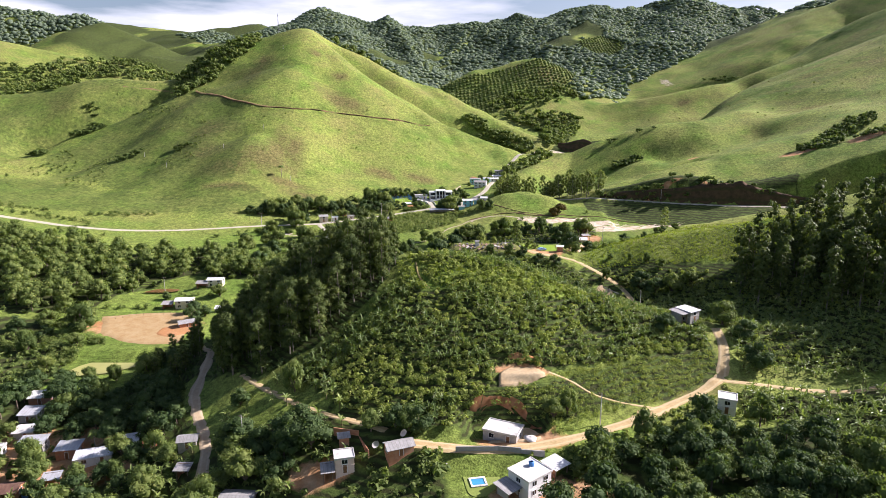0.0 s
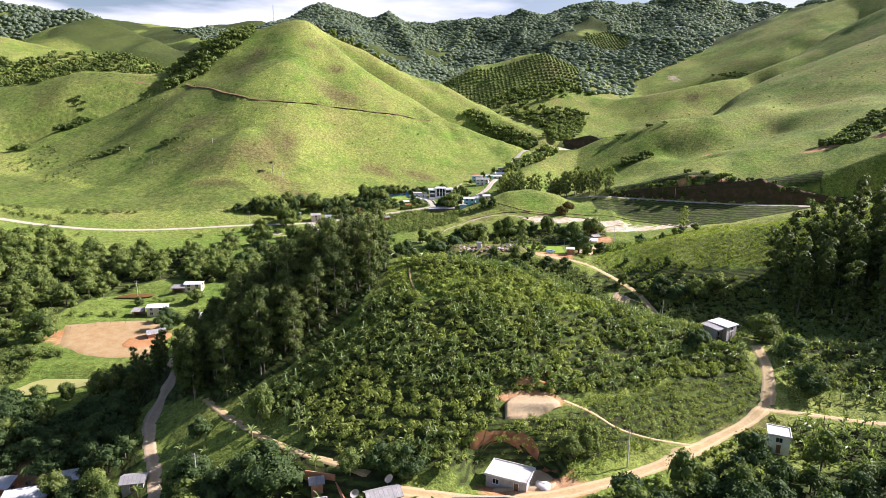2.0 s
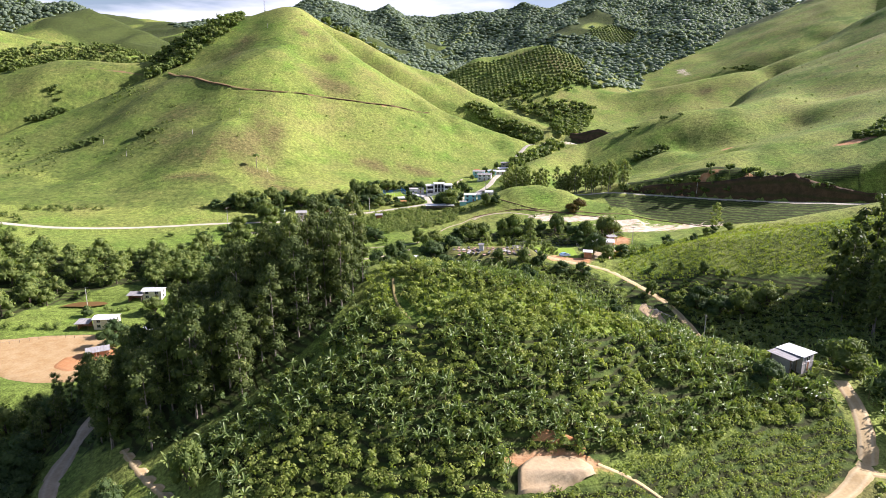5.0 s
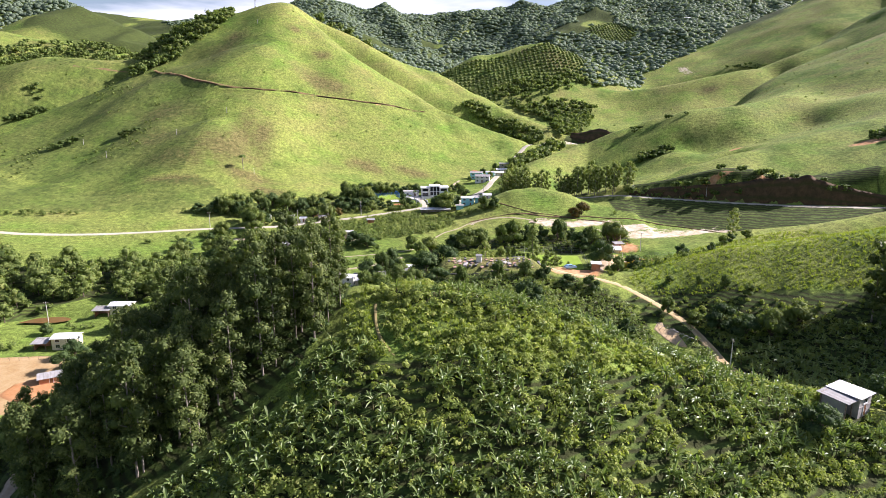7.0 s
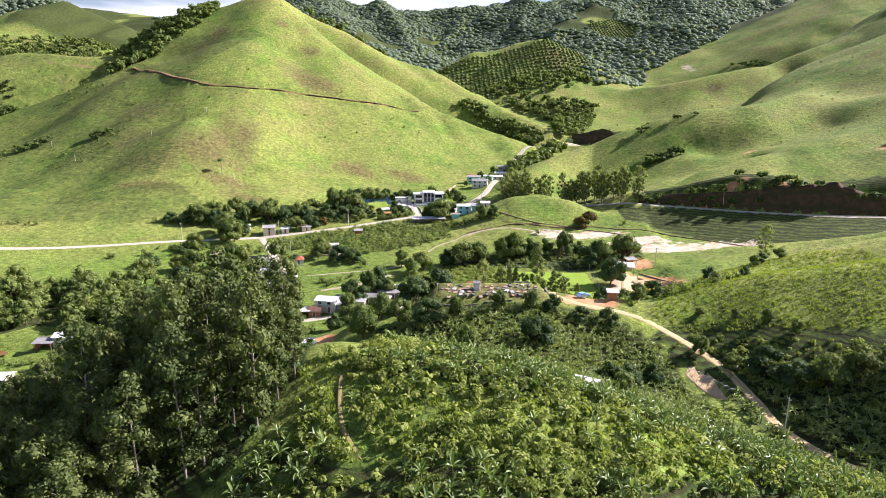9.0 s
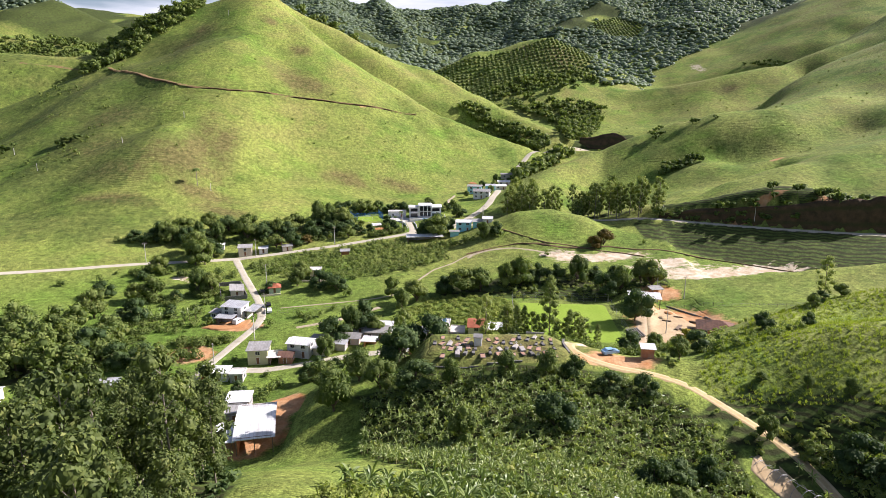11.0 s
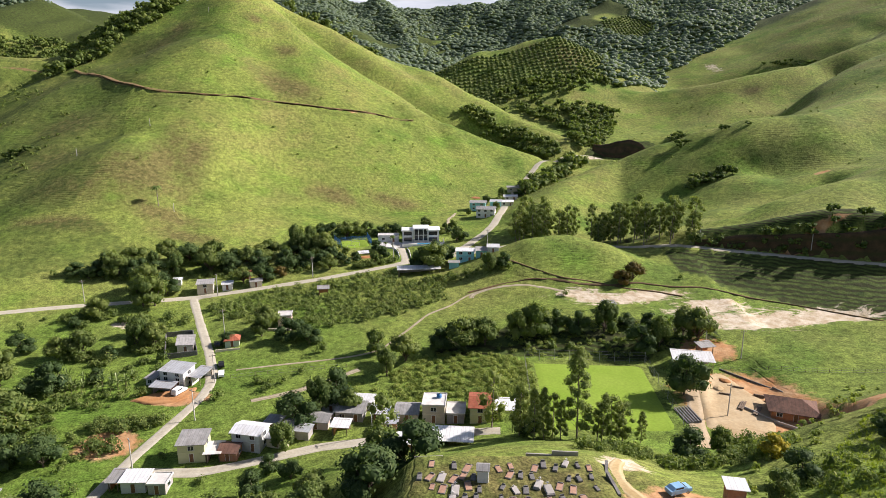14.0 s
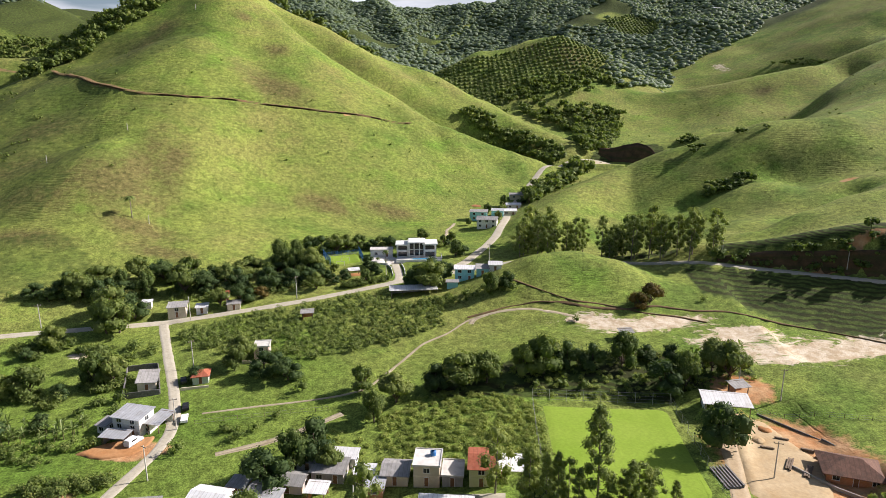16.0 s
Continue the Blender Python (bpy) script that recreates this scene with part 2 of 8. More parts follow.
BRICK_RAW = rough_material("bare hollow brick", (0.40, 0.17, 0.085), (0.50, 0.25, 0.14), 0.9, 0.95, 0.5, (0.34, 0.26, 0.20))
CEMENT = rough_material("bare cement render", (0.30, 0.28, 0.26), (0.42, 0.39, 0.36), 1.4, 0.95, 0.3, (0.22, 0.20, 0.18))
SLAB_WHITE = rough_material("white slab roof", (0.50, 0.48, 0.44), (0.64, 0.62, 0.58), 1.6, 0.9, 0.25, (0.25, 0.22, 0.18))
SHEET_WHITE = rough_material("white sheet roof", (0.62, 0.625, 0.62), (0.74, 0.745, 0.74), 2.0, 0.6, 0.15, (0.36, 0.34, 0.31), 0.1, 0.4, sheets=True)
SHEET_GREY = rough_material("grey fibre cement roof", (0.24, 0.235, 0.225), (0.36, 0.35, 0.335), 1.6, 0.9, 0.3, (0.16, 0.15, 0.14), sheets=True)
SHEET_ZINC = rough_material("zinc sheet roof", (0.42, 0.43, 0.44), (0.54, 0.55, 0.56), 1.6, 0.55, 0.25, (0.30, 0.26, 0.22), 0.3, 0.5, sheets=True)
TILE_RED = rough_material("red clay tiles", (0.30, 0.085, 0.045), (0.42, 0.14, 0.075), 0.8, 0.9, 0.5, (0.17, 0.08, 0.06), sheets=True)
TILE_BROWN = rough_material("weathered brown tiles", (0.13, 0.070, 0.050), (0.21, 0.115, 0.080), 1.0, 0.9, 0.5, (0.08, 0.06, 0.05), sheets=True)
WOOD = rough_material("weathered wood", (0.13, 0.095, 0.065), (0.24, 0.18, 0.13), 0.5, 0.9, 0.4)
STEEL = rough_material("dull steel", (0.22, 0.22, 0.22), (0.34, 0.34, 0.34), 0.8, 0.5, 0.2, None, 0.6)
CONCRETE_POST = rough_material("concrete pole", (0.42, 0.40, 0.37), (0.54, 0.52, 0.48), 1.0, 0.9, 0.2)
FRAME_WHITE = rough_material("painted frame", (0.66, 0.66, 0.64), (0.74, 0.74, 0.72), 0.6, 0.6, 0.1)
DOOR_WOOD = rough_material("brown door", (0.16, 0.075, 0.035), (0.24, 0.12, 0.06), 0.5, 0.7, 0.2)
TARP_BLUE = rough_material("blue plastic", (0.03, 0.12, 0.34), (0.06, 0.20, 0.46), 0.5, 0.5, 0.3)
CAR_BLUE = rough_material("light blue car paint", (0.22, 0.40, 0.58), (0.26, 0.45, 0.62), 1.0, 0.3, 0.0, None, 0.0, 0.5)
TANK_BLUE = rough_material("blue water tank", (0.04, 0.16, 0.40), (0.06, 0.21, 0.48), 1.0, 0.45, 0.1)
CAR_WHITE = rough_material("white car paint", (0.78, 0.78, 0.78), (0.82, 0.82, 0.82), 1.0, 0.25, 0.0, None, 0.0, 0.5)
CAR_BLACK = rough_material("black car paint", (0.015, 0.015, 0.018), (0.025, 0.025, 0.028), 1.0, 0.25, 0.0, None, 0.0, 0.5)
TYRE = rough_material("tyre rubber", (0.018, 0.018, 0.018), (0.03, 0.03, 0.03), 0.4, 0.9, 0.1)
STONE_DARK = rough_material("dark grave stone", (0.10, 0.095, 0.09), (0.20, 0.19, 0.18), 0.6, 0.7, 0.2)
STONE_PALE = rough_material("pale grave slab", (0.46, 0.44, 0.41), (0.60, 0.58, 0.54), 0.6, 0.8, 0.2, (0.30, 0.27, 0.24))
TILE_GRAVE = rough_material("brown tiled grave", (0.30, 0.17, 0.11), (0.42, 0.26, 0.18), 0.6, 0.6, 0.2)


def glass_material():
    m = Net("window glass")
    return m.done((0.018, 0.022, 0.026), 0.12, spec=0.6)


GLASS = glass_material()


def way_material(name, a, b, ruts, rut_color):
    """A road surface; across runs from 0 to 1 over its width."""
    m = Net(name)
    uv = m.n.new("ShaderNodeUVMap")
    uv.uv_map = "way"
    sp = m.n.new("ShaderNodeSeparateXYZ")
    m.l.new(uv.outputs[0], sp.inputs[0])
    c = m.mix(m.span(m.noise(3.5, 5, 0.65), 0.3, 0.7), a, b)
    off = m.math("ABSOLUTE", m.math("SUBTRACT", sp.outputs[0], 0.5))
    rut = m.math("ABSOLUTE", m.math("SUBTRACT", m.math("ADD", off, m.math("MULTIPLY", m.math("SUBTRACT", m.noise(6, 2), 0.5), 0.16)), 0.24))
    c = m.mix(m.math("MULTIPLY", m.span(rut, 0.11, 0.02), ruts), c, rut_color)
    c = m.mix(1.0, c, m.mix(m.span(m.noise(0.6, 3, 0.6), 0.3, 0.7), grey3(0.86), grey3(1.1)), "MULTIPLY")
    m.bump(m.noise(0.5, 3, 0.6), 0.4, 0.06)
    return m.done(c, 0.92, spec=0.2)


ROAD_PAVED = way_material("pale block paving", (0.37, 0.335, 0.255), (0.46, 0.42, 0.33), 0.3, (0.50, 0.46, 0.375))
ROAD_DIRT = way_material("dry dirt track", (0.390, 0.275, 0.125), (0.485, 0.370, 0.195), 0.6, (0.560, 0.455, 0.275))
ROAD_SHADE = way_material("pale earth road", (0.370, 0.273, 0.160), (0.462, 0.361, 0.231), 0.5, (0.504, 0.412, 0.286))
BANK_DARK = way_material("dark eroded bank", (0.055, 0.045, 0.020), (0.20, 0.12, 0.06), 0.4, (0.10, 0.07, 0.03))
BANK_RED = way_material("red cut earth", (0.22, 0.085, 0.032), (0.40, 0.20, 0.095), 0.4, (0.20, 0.085, 0.04))
BANK_EARTH = way_material("dark cut earth", (0.042, 0.034, 0.018), (0.110, 0.066, 0.036), 0.6, (0.040, 0.050, 0.016))
PATH_CUT = way_material("trodden hillside cut", (0.080, 0.085, 0.030), (0.26, 0.150, 0.075), 0.5, (0.16, 0.10, 0.05))
PATH_WORN = way_material("worn grass path", (0.150, 0.165, 0.045), (0.260, 0.200, 0.090), 0.6, (0.20, 0.13, 0.06))
STREAM_BED = way_material("stream bed", (0.306, 0.252, 0.162), (0.468, 0.405, 0.297), 0.5, (0.126, 0.108, 0.063))


def water_material(name, color, rough=0.08):
    m = Net(name)
    m.bump(m.noise(1.5, 2), 0.05, 0.05)
    return m.done(m.mix(m.span(m.noise(9, 3), 0.3, 0.7), color, tuple(v * 0.75 for v in color)), rough, spec=0.4)


POND_GREEN = water_material("green pond water", (0.36, 0.35, 0.115), 0.35)
POND_BROWN = water_material("brown pond water", (0.20, 0.115, 0.045), 0.2)
POOL_WATER = water_material("pool water", (0.06, 0.30, 0.50), 0.06)


def turf_material(name, a, b, metres):
    m = Net(name)
    c = m.mix(m.span(m.noise(metres, 4, 0.6), 0.3, 0.7), a, b)
    c = m.mix(1.0, c, m.mix(m.span(m.noise(0.7, 3), 0.3, 0.7), grey3(0.88), grey3(1.1)), "MULTIPLY")
    m.bump(m.noise(0.4, 2), 0.5, 0.08)
    return m.done(c, 0.95, spec=0.1)


TURF = turf_material("mown pitch grass", (0.185, 0.285, 0.030), (0.225, 0.315, 0.045), 9)
LAWN = turf_material("garden lawn", (0.17, 0.22, 0.05), (0.22, 0.26, 0.07), 5)
EARTH = turf_material("bare yard earth", (0.386, 0.277, 0.151), (0.470, 0.370, 0.231), 4)
EARTH_TAN = turf_material("levelled tan earth", (0.326, 0.211, 0.092), (0.400, 0.292, 0.152), 4)
EARTH_RED = turf_material("red yard earth", (0.368, 0.172, 0.068), (0.432, 0.240, 0.112), 5)

# ---- the shape of the land ----
def lattice(ix, iy, seed):
    n = (ix.astype(np.int64) * 374761393 + iy.astype(np.int64) * 668265263 + seed * 1442695041) & 0xFFFFFFFF
    n = ((n ^ (n >> 13)) * 1274126177) & 0xFFFFFFFF
    return ((n ^ (n >> 16)) & 0xFFFF) / 65535.0


def vnoise(x, y, size, seed=0):
    """Smooth noise from 0 to 1, with bumps of that size in metres."""
    u, v = np.asarray(x, float) / size, np.asarray(y, float) / size
    iu, iv = np.floor(u), np.floor(v)
    fu, fv = u - iu, v - iv
    fu, fv = fu * fu * (3 - 2 * fu), fv * fv * (3 - 2 * fv)
    a, b = lattice(iu, iv, seed), lattice(iu + 1, iv, seed)
    c, d = lattice(iu, iv + 1, seed), lattice(iu + 1, iv + 1, seed)
    return (a * (1 - fu) + b * fu) * (1 - fv) + (c * (1 - fu) + d * fu) * fv


def fbm(x, y, size, seed=0, octaves=4):
    out, amp, tot = 0.0, 1.0, 0.0
    for k in range(octaves):
        out = out + amp * (vnoise(x, y, size / 2 ** k, seed + 17 * k) - 0.5)
        tot += amp
        amp *= 0.5
    return out / tot * 2


def smooth(v, lo, hi):
    f = np.clip((v - lo) / (hi - lo), 0, 1)
    return f * f * (3 - 2 * f)


def crest(x, y, nodes, steep, top=8.0, warp=0.0):
    """Height of a ridge: nodes are (x, y, z) along its crest, steep its fall to the sides, top how round it is."""
    best = np.full(np.shape(x), -1e9)
    for (x0, y0, z0), (x1, y1, z1) in zip(nodes[:-1], nodes[1:]):
        dx, dy = x1 - x0, y1 - y0
        f = np.clip(((x - x0) * dx + (y - y0) * dy) / (dx * dx + dy * dy), 0, 1)
        d2 = (x - x0 - f * dx) ** 2 + (y - y0 - f * dy) ** 2
        best = np.maximum(best, z0 + f * (z1 - z0) - steep * (np.sqrt(d2 + top * top) - top))
    return best


def trough(x, y, nodes, depth, width):
    """How deep a hollow along these points is."""
    best = np.full(np.shape(x), 1e9)
    for (x0, y0), (x1, y1) in zip(nodes[:-1], nodes[1:]):
        dx, dy = x1 - x0, y1 - y0
        f = np.clip(((x - x0) * dx + (y - y0) * dy) / (dx * dx + dy * dy), 0, 1)
        best = np.minimum(best, (x - x0 - f * dx) ** 2 + (y - y0 - f * dy) ** 2)
    return depth * np.exp(-best / width ** 2)


def smax(a, b, k):
    h = np.maximum(2 * k - np.abs(a - b), 0) / (2 * k)
    return np.maximum(a, b) + h * h * k / 2


def valley_z(x, y):
    z = np.interp(y, [-900, -200, 0, 150, 200, 300, 350, 400, 450, 500, 600, 700, 760, 800, 1000, 1400, 5000],
                  [-30, 0, 8, 12.5, 14, 17.5, 21, 25, 31, 36, 41, 56, 65, 71, 95, 140, 190])
    tilt = 0.12 + (0.045 - 0.12) * smooth(y, 250, 330) - 0.045 * smooth(y, 430, 520)
    return z + tilt * np.clip(x + 40, -110, 95)


def raw_z(x, y):
    """The height of the land before anything was dug or levelled."""
    x, y = np.asarray(x, float), np.asarray(y, float)
    wx = x + 12 * fbm(x, y, 130, 3, 3) * smooth(y, 420, 560)
    wy = y + 12 * fbm(x, y, 130, 9, 3) * smooth(y, 420, 560)
    z = valley_z(x, y)
    # banana hill, its saddle and the spur with the graveyard
    z = smax(z, crest(x, y, [(-22, 212, 57), (-11, 209, 60), (1, 203, 61), (13, 199, 59.6), (26, 196.5, 56), (47, 193, 49), (78, 190, 40.5), (112, 186, 34)], 0.64, 8), 4)
    z = smax(z, crest(x, y, [(4, 200, 56), (14, 226, 47), (20, 256, 39), (26, 285, 42)], 0.5, 14), 3)
    z = smax(z, crest(x, y, [(58, 286, 40.5), (34, 291, 44), (10, 288, 42), (-8, 286, 36), (-32, 284, 25)], 0.52, 9), 3)
    # grassy spur with the tall wood on its upper end
    z = smax(z, crest(x, y, [(66, 286, 40.5), (84, 291, 45), (104, 288, 50), (124, 284, 54), (160, 277, 61), (232, 270, 76), (420, 262, 120), (700, 250, 190)], 0.62, 7), 3)
    z = smax(z, crest(x, y, [(82, 303, 39), (98, 311, 43), (120, 322, 44.5), (150, 328, 49), (220, 332, 60), (420, 320, 110)], 0.80, 7), 3)
    z = smax(z, crest(x, y, [(140, 226, 36), (190, 208, 56), (260, 192, 86), (420, 180, 150)], 0.5, 12), 5)
    # the great cone and its shoulders
    cx = np.where(wx > -164, -164 + (wx + 164) * 1.5, wx)
    z = smax(z, crest(cx, wy, [(-224, 798, 182), (-212, 798, 189), (-190, 794, 193), (-166, 790, 196), (-146, 800, 190)], 0.66, 18), 8)
    z = smax(z, crest(cx, wy, [(-164, 772, 190), (-165, 690, 146), (-165, 571, 87), (-152, 500, 42)], 0.60, 26), 18)
    z = smax(z, crest(wx, wy, [(-162, 800, 196), (-112, 826, 174), (-60, 832, 147), (-18, 830, 133), (40, 850, 108), (84, 880, 86)], 0.62, 10), 8)
    z = smax(z, crest(wx, wy, [(-162, 800, 193), (-228, 790, 180), (-298, 745, 138), (-345, 730, 139), (-390, 720, 141), (-440, 700, 130), (-520, 660, 108), (-700, 640, 80)], 0.62, 14), 9)
    z = smax(z, crest(wx, wy, [(-240, 770, 168), (-255, 690, 124), (-262, 620, 86), (-258, 560, 50), (-250, 500, 26)], 0.55, 20), 18)
    z = smax(z, crest(x, y, [(-133, 752, 176), (-115, 728, 156), (-70, 712, 126), (-26, 700, 103), (9, 692, 88), (57, 686, 70), (98, 680, 57)], 0.66, 6), 4)
    z = smax(z, crest(x, y, [(-18, 830, 133), (40, 800, 104), (84, 765, 84), (111, 740, 74), (125, 725, 60)], 0.55, 8), 5)
    z = smax(z, crest(x, y, [(-276, 700, 125), (-312, 650, 95), (-339, 610, 75), (-361, 580, 61), (-395, 550, 51)], 0.60, 9), 6)
    # spurs of pasture on the other side of the road
    z = smax(z, crest(x, y, [(60, 548, 47), (89, 592, 55), (128, 628, 64), (161, 630, 76), (190, 626, 86), (212, 618, 93), (250, 612, 98), (304, 645, 104), (344, 705, 103)], 0.52, 8), 4)
    z = smax(z, crest(x, y, [(344, 705, 103), (399, 765, 116), (457, 825, 133), (529, 890, 158), (616, 960, 186), (651, 1010, 225)], 0.95, 6), 3)
    z = smax(z, crest(x, y, [(380, 600, 112), (480, 660, 150), (600, 760, 215), (700, 860, 280)], 0.42, 25), 12)
    z = smax(z, crest(wx, wy, [(128, 488, 46), (176, 496, 59), (236, 506, 72), (300, 520, 86), (420, 560, 114), (700, 600, 200)], 0.44, 14), 6)
    z = smax(z, crest(wx, wy, [(205, 462, 45), (262, 470, 68), (330, 468, 88), (470, 470, 130), (800, 460, 240)], 0.47, 10), 6)
    z = smax(z, crest(x, y, [(118, 479, 45), (136, 471, 50), (153, 464, 54.5), (170, 458, 58), (187, 453, 59), (201, 449, 53), (224, 443, 50), (260, 440, 54)], 0.80, 4), 3)
    z = smax(z, crest(x, y, [(170, 455, 57), (184, 470, 59), (205, 495, 64)], 0.5, 8), 4)
    z = smax(z, crest(x, y, [(38, 460, 42), (50, 464, 46), (62, 466, 47), (74, 462, 45), (88, 454, 38)], 0.55, 8), 3)
    # the far side of the valley
    z = smax(z, crest(wx, wy, [(110, 960, 100), (190, 950, 108), (260, 925, 116), (330, 905, 128), (410, 896, 148), (520, 930, 178), (700, 1010, 260)], 0.52, 10), 6)
    z = smax(z, crest(wx, wy, [(380, 1260, 140), (440, 1200, 158), (506, 1157, 173), (575, 1117, 190), (700, 1080, 235), (900, 1010, 340)], 0.48, 10), 6)
    z = smax(z, crest(wx, wy, [(470, 1330, 185), (591, 1250, 235), (700, 1200, 290), (900, 1150, 380)], 0.48, 14), 8)
    z = smax(z, crest(wx, wy, [(60, 1080, 170), (120, 1080, 184), (152, 1071, 189), (200, 1120, 166), (240, 1165, 145)], 0.52, 10), 8)
    z = smax(z, crest(x, y, [(-700, 1900, 330), (-460, 1800, 312), (-325, 1800, 361), (-131, 1800, 340), (25, 1800, 330), (243, 1800, 352), (428, 1790, 376), (644, 1760, 378), (785, 1720, 362), (958, 1700, 338), (1400, 1700, 400)], 0.38, 30), 20)
    z = smax(z, crest(x, y, [(-325, 1800, 358), (-160, 1400, 233), (-80, 1200, 160)], 0.45, 25), 18)
    z = smax(z, crest(x, y, [(428, 1790, 374), (300, 1480, 245), (270, 1330, 190)], 0.45, 30), 18)
    z = smax(z, crest(x, y, [(644, 1760, 376), (500, 1400, 264), (430, 1300, 185)], 0.5, 30), 18)
    z = smax(z, crest(x, y, [(746, 1300, 306), (800, 1290, 320), (880, 1280, 343), (1400, 1250, 480)], 0.50, 25), 15)
    # hills beyond the left shoulder
    z = smax(z, crest(x, y, [(-1000, 1040, 240), (-752, 1100, 218), (-650, 1100, 194), (-555, 1100, 186), (-480, 1080, 160)], 0.42, 25), 14)
    z = smax(z, crest(x, y, [(-728, 1400, 280), (-641, 1400, 239), (-560, 1380, 205)], 0.45, 20), 14)
    z = smax(z, crest(x, y, [(-1700, 1640, 380), (-1111, 1643, 350), (-929, 1643, 333), (-867, 1643, 320), (-800, 1560, 270)], 0.75, 20), 14)
    z = smax(z, crest(x, y, [(-2200, 2600, 440), (-1327, 2600, 434), (-1093, 2600, 408), (-981, 2600, 402), (-731, 2600, 425), (-400, 2700, 400), (600, 2800, 360)], 0.3, 60), 30)
    # what shuts the valley in at the sides and behind
    z = smax(z, crest(x, y, [(-900, -700, 150), (-620, -100, 120), (-560, 300, 90), (-900, 700, 130)], 0.3, 60), 40)
    z = smax(z, crest(x, y, [(-900, -800, 160), (0, -700, 90), (700, -500, 160), (620, 0, 140), (800, 260, 200)], 0.3, 60), 40)
    z = z - trough(x, y, [(-130, 790), (-79, 770), (-35, 756), (16, 742), (53, 735)], 22.0, 20.0)
    z = z - trough(x, y, [(146, 566), (166, 573), (190, 577)], 6.0, 12.0)
    z = z - trough(x, y, [(-283, 715), (-311, 690), (-347, 660), (-377, 635), (-403, 610)], 20.0, 20.0)
    z = z - trough(x, y, [(190, 740), (240, 748), (290, 765)], 18.0, 30.0)
    z = z - trough(x, y, [(285, 775), (330, 812), (375, 850), (420, 885)], 16.0, 24.0)
    z = z - trough(x, y, [(290, 1010), (400, 1020), (480, 1010), (560, 1020)], 16.0, 30.0)
    z = z - trough(x, y, [(205, 566), (240, 562), (290, 580)], 7.0, 16.0)
    z = z - trough(x, y, [(-216, 600), (-246, 545), (-268, 490)], 3.5, 18.0)
    z = z - trough(x, y, [(-182, 560), (-204, 512), (-214, 470)], 2.5, 15.0)
    z = z - trough(x, y, [(-236, 690), (-272, 640), (-300, 590), (-330, 540)], 5.0, 18.0)
    z = z - trough(x, y, [(-112, 520), (-128, 490), (-136, 468)], 1.8, 13.0)
    z = z - trough(x, y, [(150, 500), (185, 520), (215, 535)], 5.0, 9.0)
    # spurs and hollows that rain has cut into the hills
    hill = smooth(z - valley_z(x, y), 8, 45) * smooth(y, 430, 520)
    rib = np.abs(2 * vnoise(wx + 0.35 * wy, wy, 95, 51) - 1) + 0.5 * np.abs(2 * vnoise(wx, wy - 0.4 * wx, 46, 57) - 1)
    z = z - hill * (5.0 - 3.2 * smooth(x, 40, 140)) * (rib - 0.62) * (0.30 + 0.70 * smooth(np.hypot(x + 150, y - 690), 120, 260))
    far = smooth(np.hypot(x, y - 300), 250, 900)
    z = z + (0.4 + 2.2 * far) * fbm(x, y, 45 + 0 * x, 21, 4) * smooth(z - valley_z(x, y), 1.0, 12.0) + 0.25 * fbm(x, y, 9, 33, 2)
    # ribs and gullies on the far mountains
    rugged = smooth(y, 1150, 1320) * smooth(np.abs(x - 200), 1500, 900)
    z = z - rugged * (24.0 * np.abs(2 * vnoise(x + 0.25 * y, 0.32 * y, 118, 61) - 1) + 12.0 * np.abs(2 * vnoise(x - 0.3 * y, 0.5 * y, 52, 63) - 1) - 13.0) * smooth(z, 120, 200)
    # the slope that falls from the valley road to the stony flats
    kerb = np.interp(x, [106, 125, 142, 168, 200, 250, 330], [473, 463, 454, 441, 430, 424, 420])
    below = np.maximum(42.6 - 0.30 * (kerb + 2 - y), valley_z(x, y)) + 60 * (1 - smooth(x, 100, 118)) + 60 * (1 - smooth(y, 385, 398)) + 60 * smooth(y - kerb, 2, 6)
    above = 42.3 + 2.2 * np.maximum(y - kerb - 4, 0) + 60 * (1 - smooth(x, 112, 122)) + 60 * smooth(y - kerb, 12, 16) + 60 * (y < kerb)
    return np.minimum(z, np.minimum(below, above))


